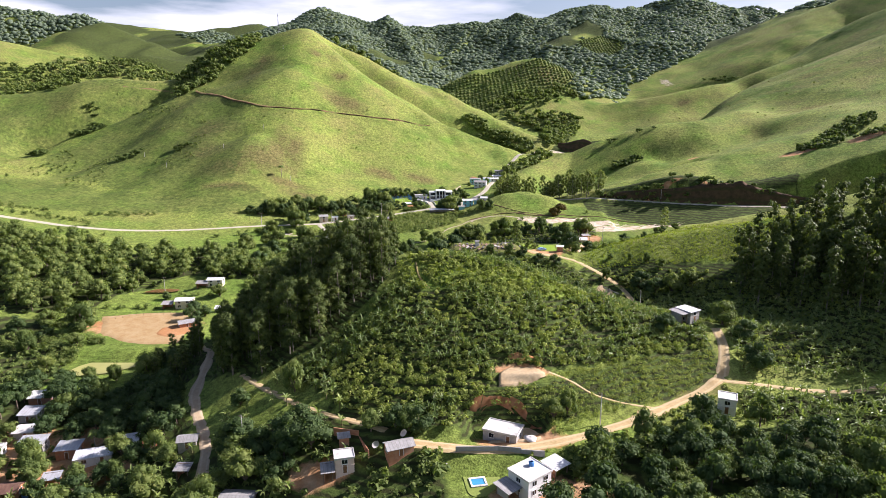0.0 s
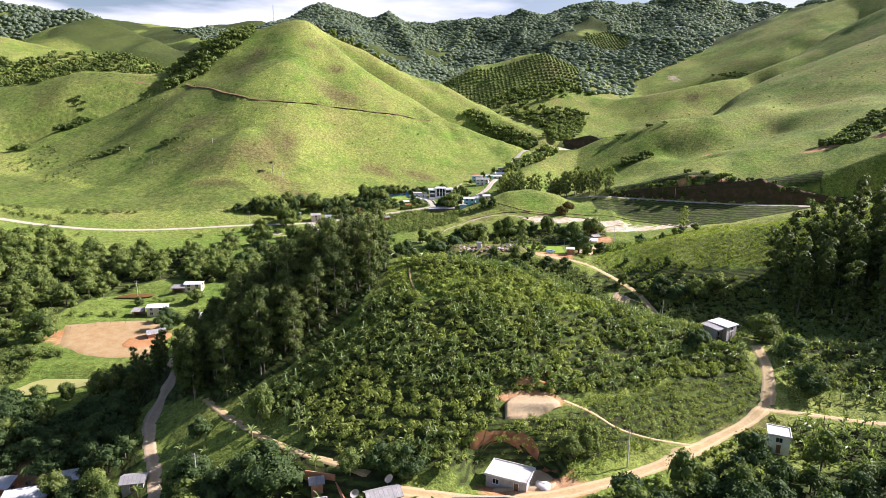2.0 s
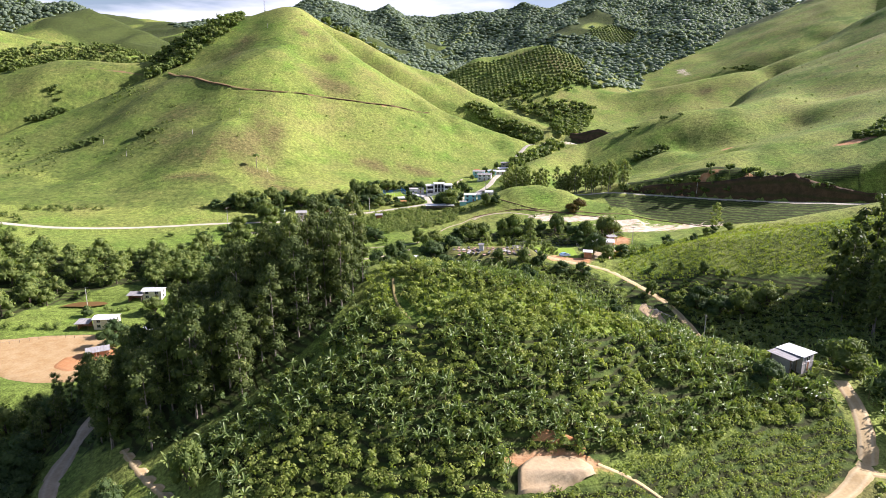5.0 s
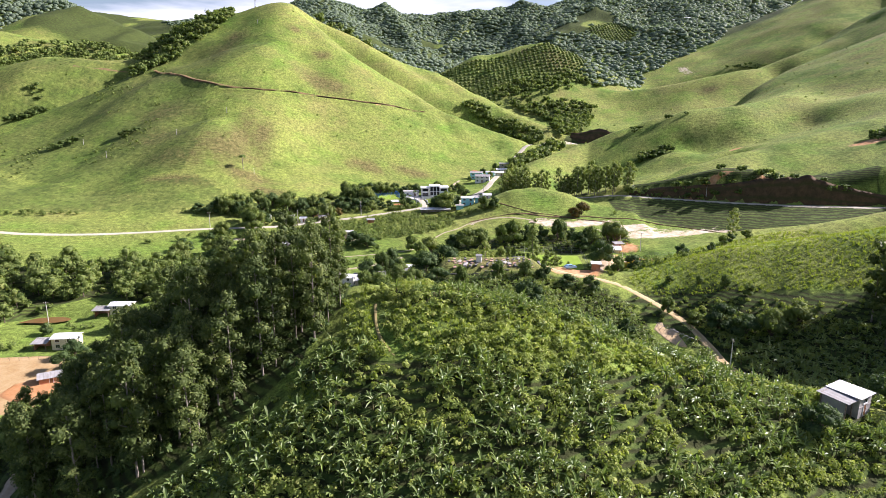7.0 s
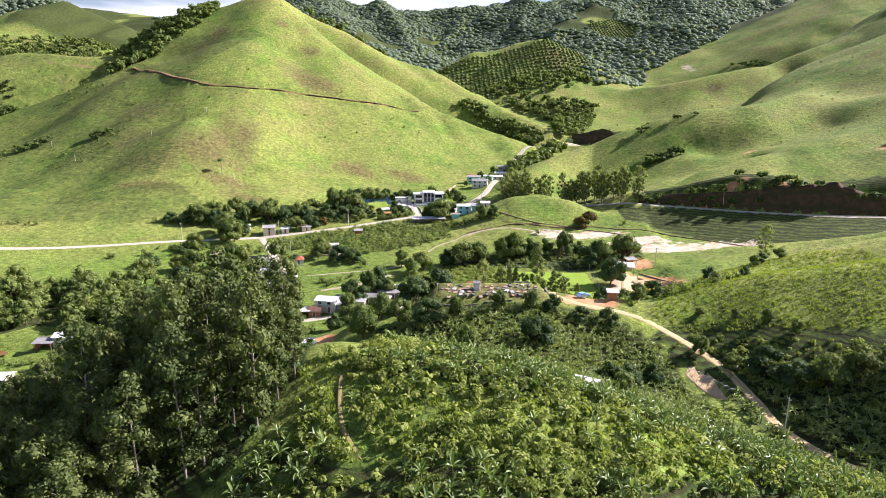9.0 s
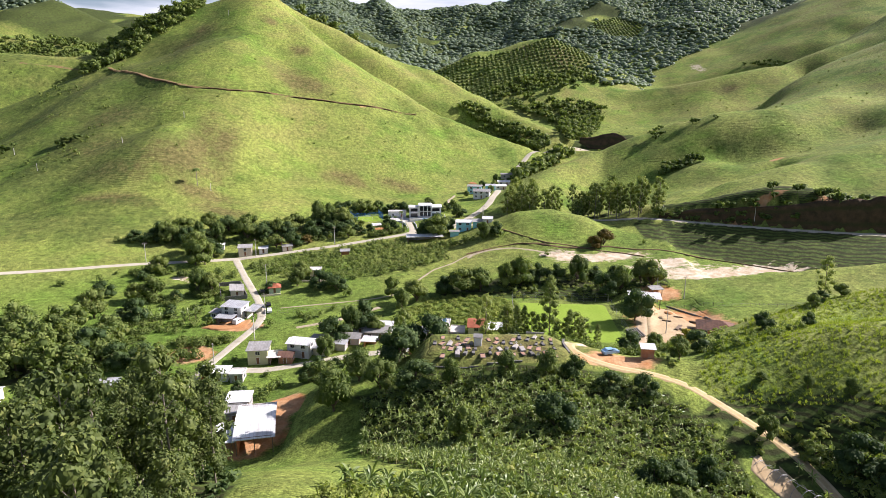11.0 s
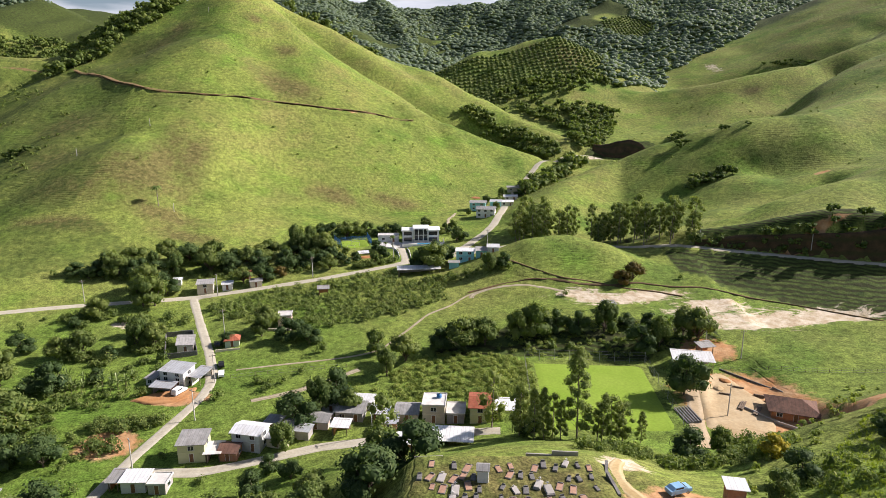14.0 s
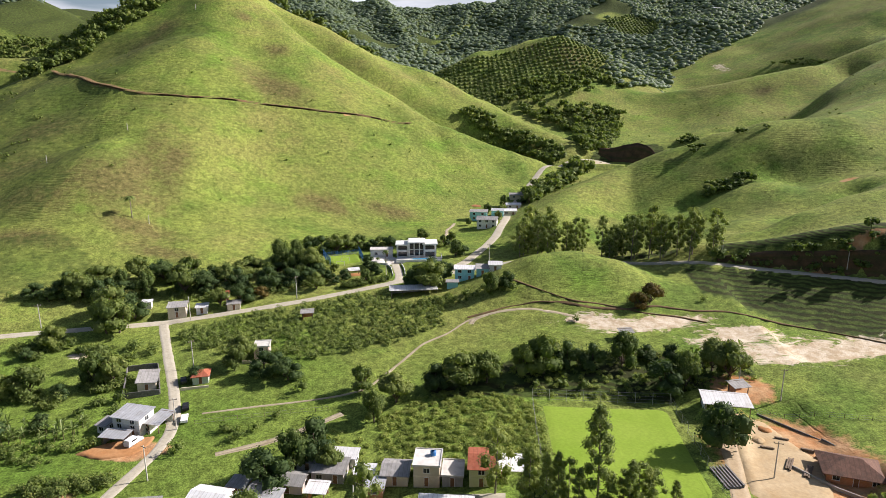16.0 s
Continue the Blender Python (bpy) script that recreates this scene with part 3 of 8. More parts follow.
WAYS = {
    "main_road": (5.8, [(-420, 425), (-340, 408), (-291, 399), (-250, 395), (-215, 397), (-179, 406), (-150, 416), (-117, 428), (-89, 437), (-60, 446), (-42, 452), (-25, 460), (-9, 468), (4, 476), (22, 480), (42, 482), (62, 484), (84, 482), (106, 473), (125, 463), (142, 454), (168, 441), (200, 430), (250, 424), (330, 420)]),
    "upper_road": (5.2, [(10, 479), (20, 492), (30, 517), (37, 534), (43, 556), (49, 590), (60, 630), (80, 672), (105, 706), (126, 712), (146, 704), (160, 690)]),
    "side_road": (3.9, [(-89, 435), (-84, 425), (-78, 413), (-71.5, 400.5), (-65.5, 388.5), (-61, 378), (-58.8, 370), (-59, 362), (-61, 353), (-62.5, 346), (-65, 335), (-67, 320), (-68, 306)]),
    "graveyard_track": (3.2, [(86, 205), (82, 222), (79, 236), (79.5, 247), (78.5, 256), (76.5, 263), (72, 269), (67, 274), (62, 279.5), (55, 283), (48, 284), (42, 287), (39, 293), (40, 300), (43, 306)]),
    "hill_road": (4.2, [(-8, 136), (2, 134), (10, 133), (18, 133.5), (24, 134.5), (30, 136.5), (38, 139.5), (47, 143.5), (55, 148), (64, 154), (73, 159.5), (80, 165), (84, 172), (86.5, 179), (87, 186)]),
    "field_track": (2.6, [(80, 164), (91, 162), (100, 159), (114, 156), (132, 158)]),
    "hollow_road": (3.8, [(-60, 136), (-63, 148), (-66, 155), (-72, 165), (-77, 176), (-79, 188), (-81, 199), (-84, 210), (-92, 222), (-98, 234)]),
    "slope_path": (2.2, [(-62, 177), (-52, 166), (-45, 159.5), (-38, 153), (-28, 146.5), (-21, 143.5), (-14, 140)]),
    "shoulder_track": (0.8, [(-9, 201), (-8.6, 197), (-8, 193), (-6.5, 189), (-4, 186)]),
    "crop_path": (0.9, [(29, 157.5), (35, 156), (39.4, 151.6), (47, 150.4), (56, 150.4)]),
    "yard_lane": (5.0, [(70, 330), (72, 340), (76, 352), (80, 366), (83, 374)]),
    "channel": (1.1, [(-54, 379), (-41, 382), (-27, 384), (-18, 386), (-11, 389), (-5, 399), (-1, 406), (4, 415), (12, 421), (19, 430), (28, 434), (36, 436)]),
    "far_bank": (0.9, [(19, 432), (33, 437), (45, 438), (53, 436), (62, 433), (72, 432), (86, 436), (97, 432), (108, 431), (125, 423), (137, 418), (150, 411), (166, 402)]),
    "near_bank": (0.8, [(35, 452), (46, 443), (56, 437), (66, 436), (80, 430), (90, 429), (99, 424)]),
    "earth_bank": (2.4, [(-44, 361), (-32, 366), (-24, 371), (-16, 377)]),
    "stream": (2.2, [(20, 427), (21, 431), (29, 434), (40, 435), (50, 431), (60, 427)]),
    "shoulder_path": (2.4, [(-352, 701), (-340, 706), (-325, 712), (-305, 718)]),
    "hillside_path": (3.2, [(-260, 670), (-232, 643), (-205, 621), (-181, 608), (-164, 605), (-144, 609), (-127, 621), (-107, 633), (-84, 641), (-68, 646), (-53, 654), (-33, 667), (-14, 677)]),
    "village_lane": (4.4, [(-8, 470), (-8, 477), (-10, 487), (-12.5, 496)]),
    "washed_track": (2.0, [(9, 528), (9.5, 534), (12, 542), (11.5, 549), (14.5, 557), (16, 564)]),
    "row_lane": (4.4, [(-58, 330), (-46, 330), (-34, 334), (-20, 339), (-4, 341), (12, 342), (24, 341)]),
}
LEVEL = [(53, 359, 20, 23, 25.6), (84, 354, 16, 20, 25.8), (-34.5, 496.5, 12, 12, 35.9), (-5, 498, 20, 9, 36.2), (-124, 223, 17, 13, 13.2), (-144, 303, 13, 7, 17.4), (-130, 250, 27, 22, 16.5), (7.5, 126, 7.5, 8, 26.3),
         (-69, 368, 10, 7, 21.6), (16, 140, 9, 6, 29.2), (22, 157, 8, 3, 39.5), (-38, 287, 10, 14, 24.6), (22, 292, 17, 7, 44.4), (51, 287, 8, 4, 42.0), (141, 706, 20, 13, 59.0)]


def dense(points, step):
    out = [np.array(points[0], float)]
    for a, b in zip(points[:-1], points[1:]):
        a, b = np.array(a, float), np.array(b, float)
        n = max(1, int(round(np.hypot(*(b - a)) / step)))
        out += [a + (b - a) * (i + 1) / n for i in range(n)]
    pts = np.array(out)
    for _ in range(3):
        pts[1:-1] = (pts[:-2] + 2 * pts[1:-1] + pts[2:]) / 4
    return pts


def profile(name):
    """A way as points every 3 m, with a smooth height."""
    pts = dense(WAYS[name][1], 3.0)
    z = raw_z(pts[:, 0], pts[:, 1])
    if name == "main_road":
        z = np.where(pts[:, 0] > 130, np.minimum(z, 42.6), z)
    for _ in range(6):
        z[1:-1] = (z[:-2] + z[1:-1] + z[2:]) / 3
    return np.column_stack([pts, z])


PROFILES = {k: profile(k) for k in WAYS}


def near_way(x, y, pts):
    """Distance to a way, and the way's height there."""
    best, zed = np.full(np.shape(x), 1e9), np.zeros(np.shape(x))
    for (x0, y0, z0), (x1, y1, z1) in zip(pts[:-1], pts[1:]):
        dx, dy = x1 - x0, y1 - y0
        f = np.clip(((x - x0) * dx + (y - y0) * dy) / (dx * dx + dy * dy), 0, 1)
        d = np.hypot(x - x0 - f * dx, y - y0 - f * dy)
        zed = np.where(d < best, z0 + f * (z1 - z0), zed)
        best = np.minimum(d, best)
    return best, zed


def ground_z(x, y):
    """The height of the land, with its roads cut in and its yards levelled."""
    x, y = np.asarray(x, float), np.asarray(y, float)
    shape = x.shape
    x, y = x.ravel(), y.ravel()
    z = raw_z(x, y)
    for cx, cy, rx, ry, level in LEVEL:
        d = np.maximum(np.abs(x - cx) / rx, np.abs(y - cy) / ry)
        z = z + (level - z) * (1 - smooth(d, 0.92, 1.35))
    for name, pts in PROFILES.items():
        half = WAYS[name][0] / 2
        lo, hi = pts.min(0) - 30, pts.max(0) + 30
        m = (x > lo[0]) & (x < hi[0]) & (y > lo[1]) & (y < hi[1])
        if m.any():
            d, level = near_way(x[m], y[m], pts)
            z[m] = z[m] + (level - z[m]) * (1 - smooth(d, half + 0.6, half + 3.2))
    return z.reshape(shape)


def inside(x, y, poly):
    """Which points lie in a polygon."""
    x, y = np.asarray(x, float), np.asarray(y, float)
    hit = np.zeros(x.shape, bool)
    for (x0, y0), (x1, y1) in zip(poly, poly[1:] + poly[:1]):
        with np.errstate(divide="ignore", invalid="ignore"):
            hit ^= ((y0 > y) != (y1 > y)) & (x < (x1 - x0) * (y - y0) / (y1 - y0 + 1e-12) + x0)
    return hit


# ---- a sheet of land, fine where the camera passes and coarse far off ----
def steps(parts):
    out = [parts[0][0]]
    for a, b, d in parts:
        n = max(1, round((b - a) / d))
        out += [a + (b - a) * (i + 1) / n for i in range(n)]
    return np.array(out)


GX = steps([(-4800, -1600, 200), (-1600, -700, 30), (-700, -300, 8), (-300, 300, 2.8), (300, 700, 8), (700, 1600, 30), (1600, 4800, 200)])
GY = steps([(-3000, -400, 200), (-400, 60, 12), (60, 740, 2.8), (740, 1000, 5), (1000, 1900, 12), (1900, 2900, 40), (2900, 4900, 200)])


def sheet(name, xs, ys, height, material):
    gx, gy = np.meshgrid(xs, ys)
    gz = height(gx, gy)
    nx, ny = len(xs), len(ys)
    idx = np.arange(nx * ny).reshape(ny, nx)
    quads = np.stack([idx[:-1, :-1], idx[:-1, 1:], idx[1:, 1:], idx[1:, :-1]], -1).reshape(-1, 4)
    me = bpy.data.meshes.new(name)
    me.vertices.add(nx * ny)
    me.vertices.foreach_set("co", np.stack([gx, gy, gz], -1).ravel())
    me.loops.add(quads.size)
    me.loops.foreach_set("vertex_index", quads.ravel().astype(np.int32))
    me.polygons.add(len(quads))
    me.polygons.foreach_set("loop_start", np.arange(0, quads.size, 4, dtype=np.int32))
    me.polygons.foreach_set("use_smooth", np.ones(len(quads), dtype=bool))
    me.update(calc_edges=True)
    me.materials.append(material)
    return new(name, me), gx, gy


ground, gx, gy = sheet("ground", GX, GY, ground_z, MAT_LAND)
WOODS = [
    [(-330, 330), (-240, 300), (-196, 262), (-168, 270), (-158, 300), (-138, 322), (-100, 318), (-95, 352), (-130, 360), (-190, 348), (-330, 375)],
    [(-150, 204), (-92, 194), (-70, 158), (-88, 154), (-118, 168), (-150, 178)],
    [(26, 129), (45, 137), (62, 145), (84, 142), (118, 124), (118, 70), (20, 80), (24, 118)],
    [(-14, 206), (-24, 187), (-38, 177), (-54, 172), (-76, 184), (-98, 192), (-106, 214), (-98, 236), (-90, 250), (-60, 250), (-30, 238), (-19, 228)],
    [(118, 244), (116, 226), (130, 204), (152, 182), (190, 172), (300, 170), (330, 276), (200, 268), (150, 264), (134, 258)],
    [(-62, 150), (-30, 150), (-8, 142), (-2, 130), (-28, 140), (-34, 124), (-64, 120)],
    [(92, 172), (150, 160), (165, 215), (150, 230), (112, 249), (88, 259), (72, 266), (74, 240), (86, 210)],
    [(-12, 282), (4, 282), (52, 281), (64, 268), (72, 226), (52, 230), (30, 226), (12, 234), (0, 246)],
    [(-46, 168), (-24, 147), (-12, 141), (6, 138), (12, 148), (30, 158), (58, 170), (82, 177), (84, 196), (76, 222), (52, 232), (30, 226), (12, 234), (-2, 222), (-10, 200), (-22, 186)],
    [(-150, 178), (-118, 168), (-88, 154), (-62, 150), (-30, 150), (-8, 142), (-2, 130), (-20, 112), (-150, 120)],
    [(84, 158), (150, 156), (150, 112), (112, 126), (88, 140), (80, 150)],
    [(8, 384), (30, 384), (72, 381), (100, 388), (98, 402), (64, 406), (34, 402), (8, 398)],
]
SOIL = [(-128, 166, 10, 9), (-108, 152, 14, 5), (-94, 148, 9, 5), (-122, 150, 9, 6), (-30, 131, 7, 4), (-132, 257, 22, 12), (22, 157, 8, 2.5), (-66, 363, 9, 3.5), (-74, 341, 7, 6), (-32, 299, 4, 7), (-108, 166, 9, 7), (-38, 285, 9, 10), (-47, 281, 7, 5), (272, 476, 12, 5),
        (316, 467, 12, 8), (160, 452, 14, 1.6), (190, 444, 12, 2), (222, 551, 5, 2), (-60, 650, 6, 1.5), (48, 288, 9, 4), (90, 352, 15, 18), (92, 384, 8, 6), (102, 333, 16, 3.5), (20, 137, 10, 4), (24, 120, 12, 6)]
SAND = [(124, 705, 14, 3), (392, 1120, 5, 22), (122, 404, 22, 8), (104, 414, 14, 6), (76, 423, 17, 4), (60, 427, 8, 3), (146, 408, 14, 6), (90, 427, 12, 3), (43, 303, 4, 3), (-107, 413, 3.2, 2.2), (-101, 409, 3.5, 1.2), (-98, 411, 4, 1)]
GRASSY = [[(-14, 189), (-16, 205), (-8, 208), (-3, 201), (5, 198), (16, 195), (30, 199), (46, 197), (52, 190), (36, 186), (20, 184), (4, 184), (-8, 186)], [(-36, 172), (-24, 182), (-16, 188), (-12, 184), (-22, 172), (-31, 166)]]
# weedy slopes; their dark cover also paints the shade of the left flank
WEEDS_AND_SHADE = [[(-360, 520), (-215, 470), (-150, 486), (-120, 466), (-160, 440), (-320, 425), (-420, 450)], [(-150, 700), (-235, 720), (-300, 690), (-370, 570), (-330, 520), (-215, 470), (-165, 492), (-172, 560), (-196, 620)], [(-300, 730), (-430, 700), (-560, 640), (-480, 560), (-380, 590), (-330, 650)]]
# scrub and crop plots, plus slopes, cuttings and a hollow darkened as shade
SCRUB_AND_SHADE = [[(125, 720), (150, 775), (201, 789), (205, 762), (172, 733), (132, 708)], [(-230, 250), (-190, 214), (-150, 190), (-142, 206), (-146, 226), (-158, 244), (-180, 262)], [(-18, 131), (1, 131), (3, 118), (-6, 108), (-20, 112)], [(8, 146), (16, 150), (36, 158), (58, 169), (82, 177), (85, 171), (80, 166), (64, 156), (40, 146), (22, 139)], [(62, 274), (76, 279), (92, 272), (110, 263), (130, 256), (128, 236), (90, 244), (70, 256)], [(104, 468), (127, 459), (160, 444), (200, 430), (250, 424), (340, 418), (340, 396), (175, 398), (146, 410), (128, 424), (106, 446)], [(118, 474), (140, 462), (170, 449), (205, 438), (250, 432), (255, 440), (205, 452), (170, 462), (130, 480)], [(70, 500), (84, 497), (112, 486), (110, 480), (80, 490)]]
# withered patches; some ovals also paint shade on the cone's flank and a cutting
DRY_AND_SHADE = [(-150, 522, 24, 13), (-178, 506, 18, 10), (-126, 500, 16, 7), (-204, 542, 20, 12), (-168, 480, 22, 5), (-214, 580, 18, 14), (-112, 488, 14, 5), (-20, 121, 16, 7), (64, 160, 14, 5), (22, 291, 20, 8), (165, 750, 26, 18), (-203, 688, 11, 26), (-198, 706, 10, 16), (-145, 540, 9, 30), (-132, 552, 9, 16), (-57, 566, 14, 8), (-18, 576, 16, 7), (-104, 656, 22, 12), (-143, 726, 6, 5), (-112, 700, 8, 6), (168, 1010, 26, 34), (120, 1056, 20, 8), (330, 870, 14, 8)]


def cover_of(x, y):
    """Bare soil, undergrowth with painted shade, sand and withered grass, each from 0 to 1."""
    soil, sand, under = np.zeros(x.shape), np.zeros(x.shape), np.zeros(x.shape)
    for cx, cy, rx, ry in SOIL:
        soil = np.maximum(soil, 1.15 - 0.6 * np.hypot((x - cx) / rx, (y - cy) / ry))
    for cx, cy, rx, ry in SAND:
        sand = np.maximum(sand, 1.05 - 0.55 * np.hypot((x - cx) / rx, (y - cy) / ry))
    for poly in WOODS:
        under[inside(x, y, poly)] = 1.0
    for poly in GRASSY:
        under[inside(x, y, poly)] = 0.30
    for poly in WEEDS_AND_SHADE:
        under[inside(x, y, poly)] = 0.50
    for poly in SCRUB_AND_SHADE:
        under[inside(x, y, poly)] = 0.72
    far = smooth(y, 1180, 1320)
    under = np.maximum(under, far * smooth(fbm(x, y, 160, 71, 3), -0.55, -0.25))
    dry = np.zeros(x.shape)
    for cx, cy, rx, ry in DRY_AND_SHADE:
        dry = np.maximum(dry, 1.0 - 0.55 * np.hypot((x - cx) / rx, (y - cy) / ry))
    return np.clip(np.stack([soil, under, sand, dry], -1), 0, 1)


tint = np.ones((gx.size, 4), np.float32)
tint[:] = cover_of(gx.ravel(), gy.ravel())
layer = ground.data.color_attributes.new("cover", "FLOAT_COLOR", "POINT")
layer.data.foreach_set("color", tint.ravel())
tagged(ground, "rolling green pasture hills round a valley floor", "ground", kind="structure")

# ---- roads, tracks and levelled places ----
def grid_mesh(name, verts, faces, material, uv=None, smooth_faces=True):
    me = bpy.data.meshes.new(name)
    me.from_pydata([tuple(v) for v in verts], [], [tuple(f) for f in faces])
    me.materials.append(material)
    if uv is not None:
        lay = me.uv_layers.new(name="way")
        lay.data.foreach_set("uv", np.array([uv[i] for f in faces for i in f], np.float32).ravel())
    me.polygons.foreach_set("use_smooth", [smooth_faces] * len(me.polygons))
    me.update()
    return me


def way(name, key, material, label, lift=0.12, wobble=0.12):
    width, pts = WAYS[key][0], dense(WAYS[key][1], 1.5)
    side = np.gradient(pts, axis=0)
    side = np.column_stack([-side[:, 1], side[:, 0]]) / (np.hypot(side[:, 0], side[:, 1])[:, None] + 1e-9)
    run = np.concatenate([[0], np.cumsum(np.hypot(*np.diff(pts, axis=0).T))])
    verts, uv, faces, k = [], [], [], 7
    for i, p in enumerate(pts):
        w = width * (1 + wobble * (fbm(run[i], 7.0, 9, len(key), 3)))
        for j in range(k):
            f = j / (k - 1)
            q = p + side[i] * w * (f - 0.5) * (1 + 0.10 * fbm(run[i] * 1.7, j * 3.0, 2.5, 5, 2) * (j in (0, k - 1)))
            verts.append((q[0], q[1], 0))
            uv.append((f, run[i]))
    v = np.array(verts)
    crown = np.array([lift - (0.32 if j in (0, k - 1) else 0.0) for _ in pts for j in range(k)])
    v[:, 2] = ground_z(v[:, 0], v[:, 1]) + crown
    for i in range(len(pts) - 1):
        for j in range(k - 1):
            a = i * k + j
            faces.append((a, a + k, a + k + 1, a + 1))
    return tagged(new(name, grid_mesh(name, v, faces, material, uv)), label, "road", kind="structure")


way("road", "main_road", ROAD_PAVED, "pale paved valley road below the hills")
way("road", "upper_road", ROAD_PAVED, "pale paved road climbing past village houses")
way("road", "side_road", ROAD_PAVED, "pale paved lane between pastures and houses")
way("road", "graveyard_track", ROAD_DIRT, "dry ochre dirt track along the hill foot")
way("road", "hill_road", ROAD_DIRT, "dry ochre dirt road round the banana hill", wobble=0.3)
way("road", "field_track", ROAD_DIRT, "narrow dirt track beside banana plants", wobble=0.3)
way("road", "hollow_road", ROAD_SHADE, "pale earth road in a wooded hollow", wobble=0.3)
way("road", "slope_path", ROAD_DIRT, "narrow sunlit dirt path on a slope", wobble=0.3)
way("road", "crop_path", ROAD_DIRT, "narrow worn path between crop plots", 0.2, 0.4)
way("road", "shoulder_track", PATH_WORN, "narrow worn path across a grassy shoulder", 0.1, 0.4)
way("road", "yard_lane", ROAD_SHADE, "pale lane leading to a bare yard")
way("road", "village_lane", ROAD_PAVED, "short pale drive to a villa gate")
way("road", "washed_track", STREAM_BED, "washed out pale track down the pasture", 0.15, 0.6)
way("road", "row_lane", ROAD_PAVED, "pale lane in front of terraced houses")
way("road", "channel", STREAM_BED, "narrow pale footpath winding across the meadow", 0.12, 0.5)
way("earth_bank", "far_bank", BANK_DARK, "dark eroded bank beyond the stony flats", 0.35, 0.9)
way("earth_bank", "near_bank", BANK_DARK, "dark eroded bank below the grassy knoll", 0.35, 0.9)
way("earth_bank", "earth_bank", STREAM_BED, "eroded pale earth bank in the meadow", wobble=0.5)
way("stream", "stream", STREAM_BED, "winding eroded stream bed in the meadow", wobble=0.6)
way("hillside_path", "hillside_path", PATH_CUT, "long cut path along the grassy hillside", 1.3, 0.5)


def cut_bank(key, material, label):
    """The bare bank that a path leaves on the uphill side of a slope."""
    prof = dense(WAYS[key][1], 1.6)
    e = 6.0
    slope = np.column_stack([raw_z(prof[:, 0] + e, prof[:, 1]) - raw_z(prof[:, 0] - e, prof[:, 1]), raw_z(prof[:, 0], prof[:, 1] + e) - raw_z(prof[:, 0], prof[:, 1] - e)])
    up = slope / (np.hypot(slope[:, 0], slope[:, 1])[:, None] + 1e-6)
    base = np.interp(np.arange(len(prof)), np.linspace(0, len(prof) - 1, len(PROFILES[key])), PROFILES[key][:, 2])
    verts, uv, faces = [], [], []
    for i, p in enumerate(prof):
        h = 0.85 + 1.1 * fbm(i * 1.6, 3.0, 14, 4, 4)
        for j, (off, rise) in enumerate(((-2.0, -0.8), (-1.2, 0.1), (1.0, 0.15), (1.6, 0.95 * h), (2.3, 1.3 * h), (4.0, 0.7))):
            q = p + up[i] * (off + 0.7 * fbm(i * 1.6, j * 5.0, 4, 6, 2))
            verts.append((q[0], q[1], base[i] + rise))
            uv.append((j / 5, i * 1.6))
    for i in range(len(prof) - 1):
        for j in range(5):
            a = i * 6 + j
            faces.append((a, a + 6, a + 7, a + 1))
    return tagged(new("path_bank", grid_mesh("path_bank", verts, faces, material, uv)), label, "bank", kind="structure")




def cutting(points, heights, material, label, lean=0.55, lap=2.0):
    """A steep bare face above a road: points along its foot, the face's height at each, and how far it leans back."""
    foot = dense(points, 1.2)
    n = len(foot)
    tall = np.interp(np.linspace(0, 1, n), np.linspace(0, 1, len(heights)), heights)
    side = np.gradient(foot, axis=0)
    back = np.column_stack([-side[:, 1], side[:, 0]]) / (np.hypot(side[:, 0], side[:, 1])[:, None] + 1e-9)
    base = ground_z(foot[:, 0], foot[:, 1])
    for _ in range(8):
        base[1:-1] = (base[:-2] + base[1:-1] + base[2:]) / 3
    verts, uv, faces, k = [], [], [], 9
    for i, p in enumerate(foot):
        for j in range(k):
            f = j / (k - 2)
            gully = 0.9 * fbm(i * 1.2, j * 0.8, 3.5, 12, 3)
            out = lean * tall[i] * min(f, 1) + gully * (0 < j < k - 1) + (lap if j == k - 1 else 0)
            q = p + back[i] * out
            z = base[i] - 0.5 + tall[i] * min(f, 1.0) * (1 + 0.10 * fbm(i * 1.2, 9.0, 7, 3, 2))
            if j == k - 1:
                z = float(ground_z(np.array([q[0]]), np.array([q[1]]))[0]) - 0.6
            verts.append((q[0], q[1], z))
            uv.append((f, i * 1.2))
    for i in range(n - 1):
        for j in range(k - 1):
            a = i * k + j
            faces.append((a, a + k, a + k + 1, a + 1))
    return tagged(new("cut_bank", grid_mesh("cut_bank", verts, faces, material, uv)), label, "bank", kind="structure")


cutting([(120, 468.6), (132, 462.4), (145, 455.8), (158, 449.4), (171, 443.4), (184, 438.8), (196, 434.8), (212, 431.4), (232, 429.2), (260, 426.4), (300, 424.4), (330, 423)], [3, 6, 9, 12, 15, 16.5, 11, 7, 5, 5, 5, 4], BANK_EARTH, "tall dark eroded bank above the valley road", 0.22)
cutting([(7, 145.5), (11, 147.6), (16, 147.8), (21, 145.6), (25, 142.6)], [0.7, 1.7, 2.0, 1.7, 0.6], BANK_RED, "red earth cut behind a building site", 0.4, 1.2)
cutting([(133, 727), (142, 720), (152, 711), (163, 699), (170, 688)], [5, 12, 15, 13, 4], BANK_EARTH, "dark earth cutting behind the upper road")


cut_bank("hillside_path", PATH_CUT, "eroded reddish bank above the hillside path")
cut_bank("shoulder_path", PATH_CUT, "dark worn path across the grassy shoulder")


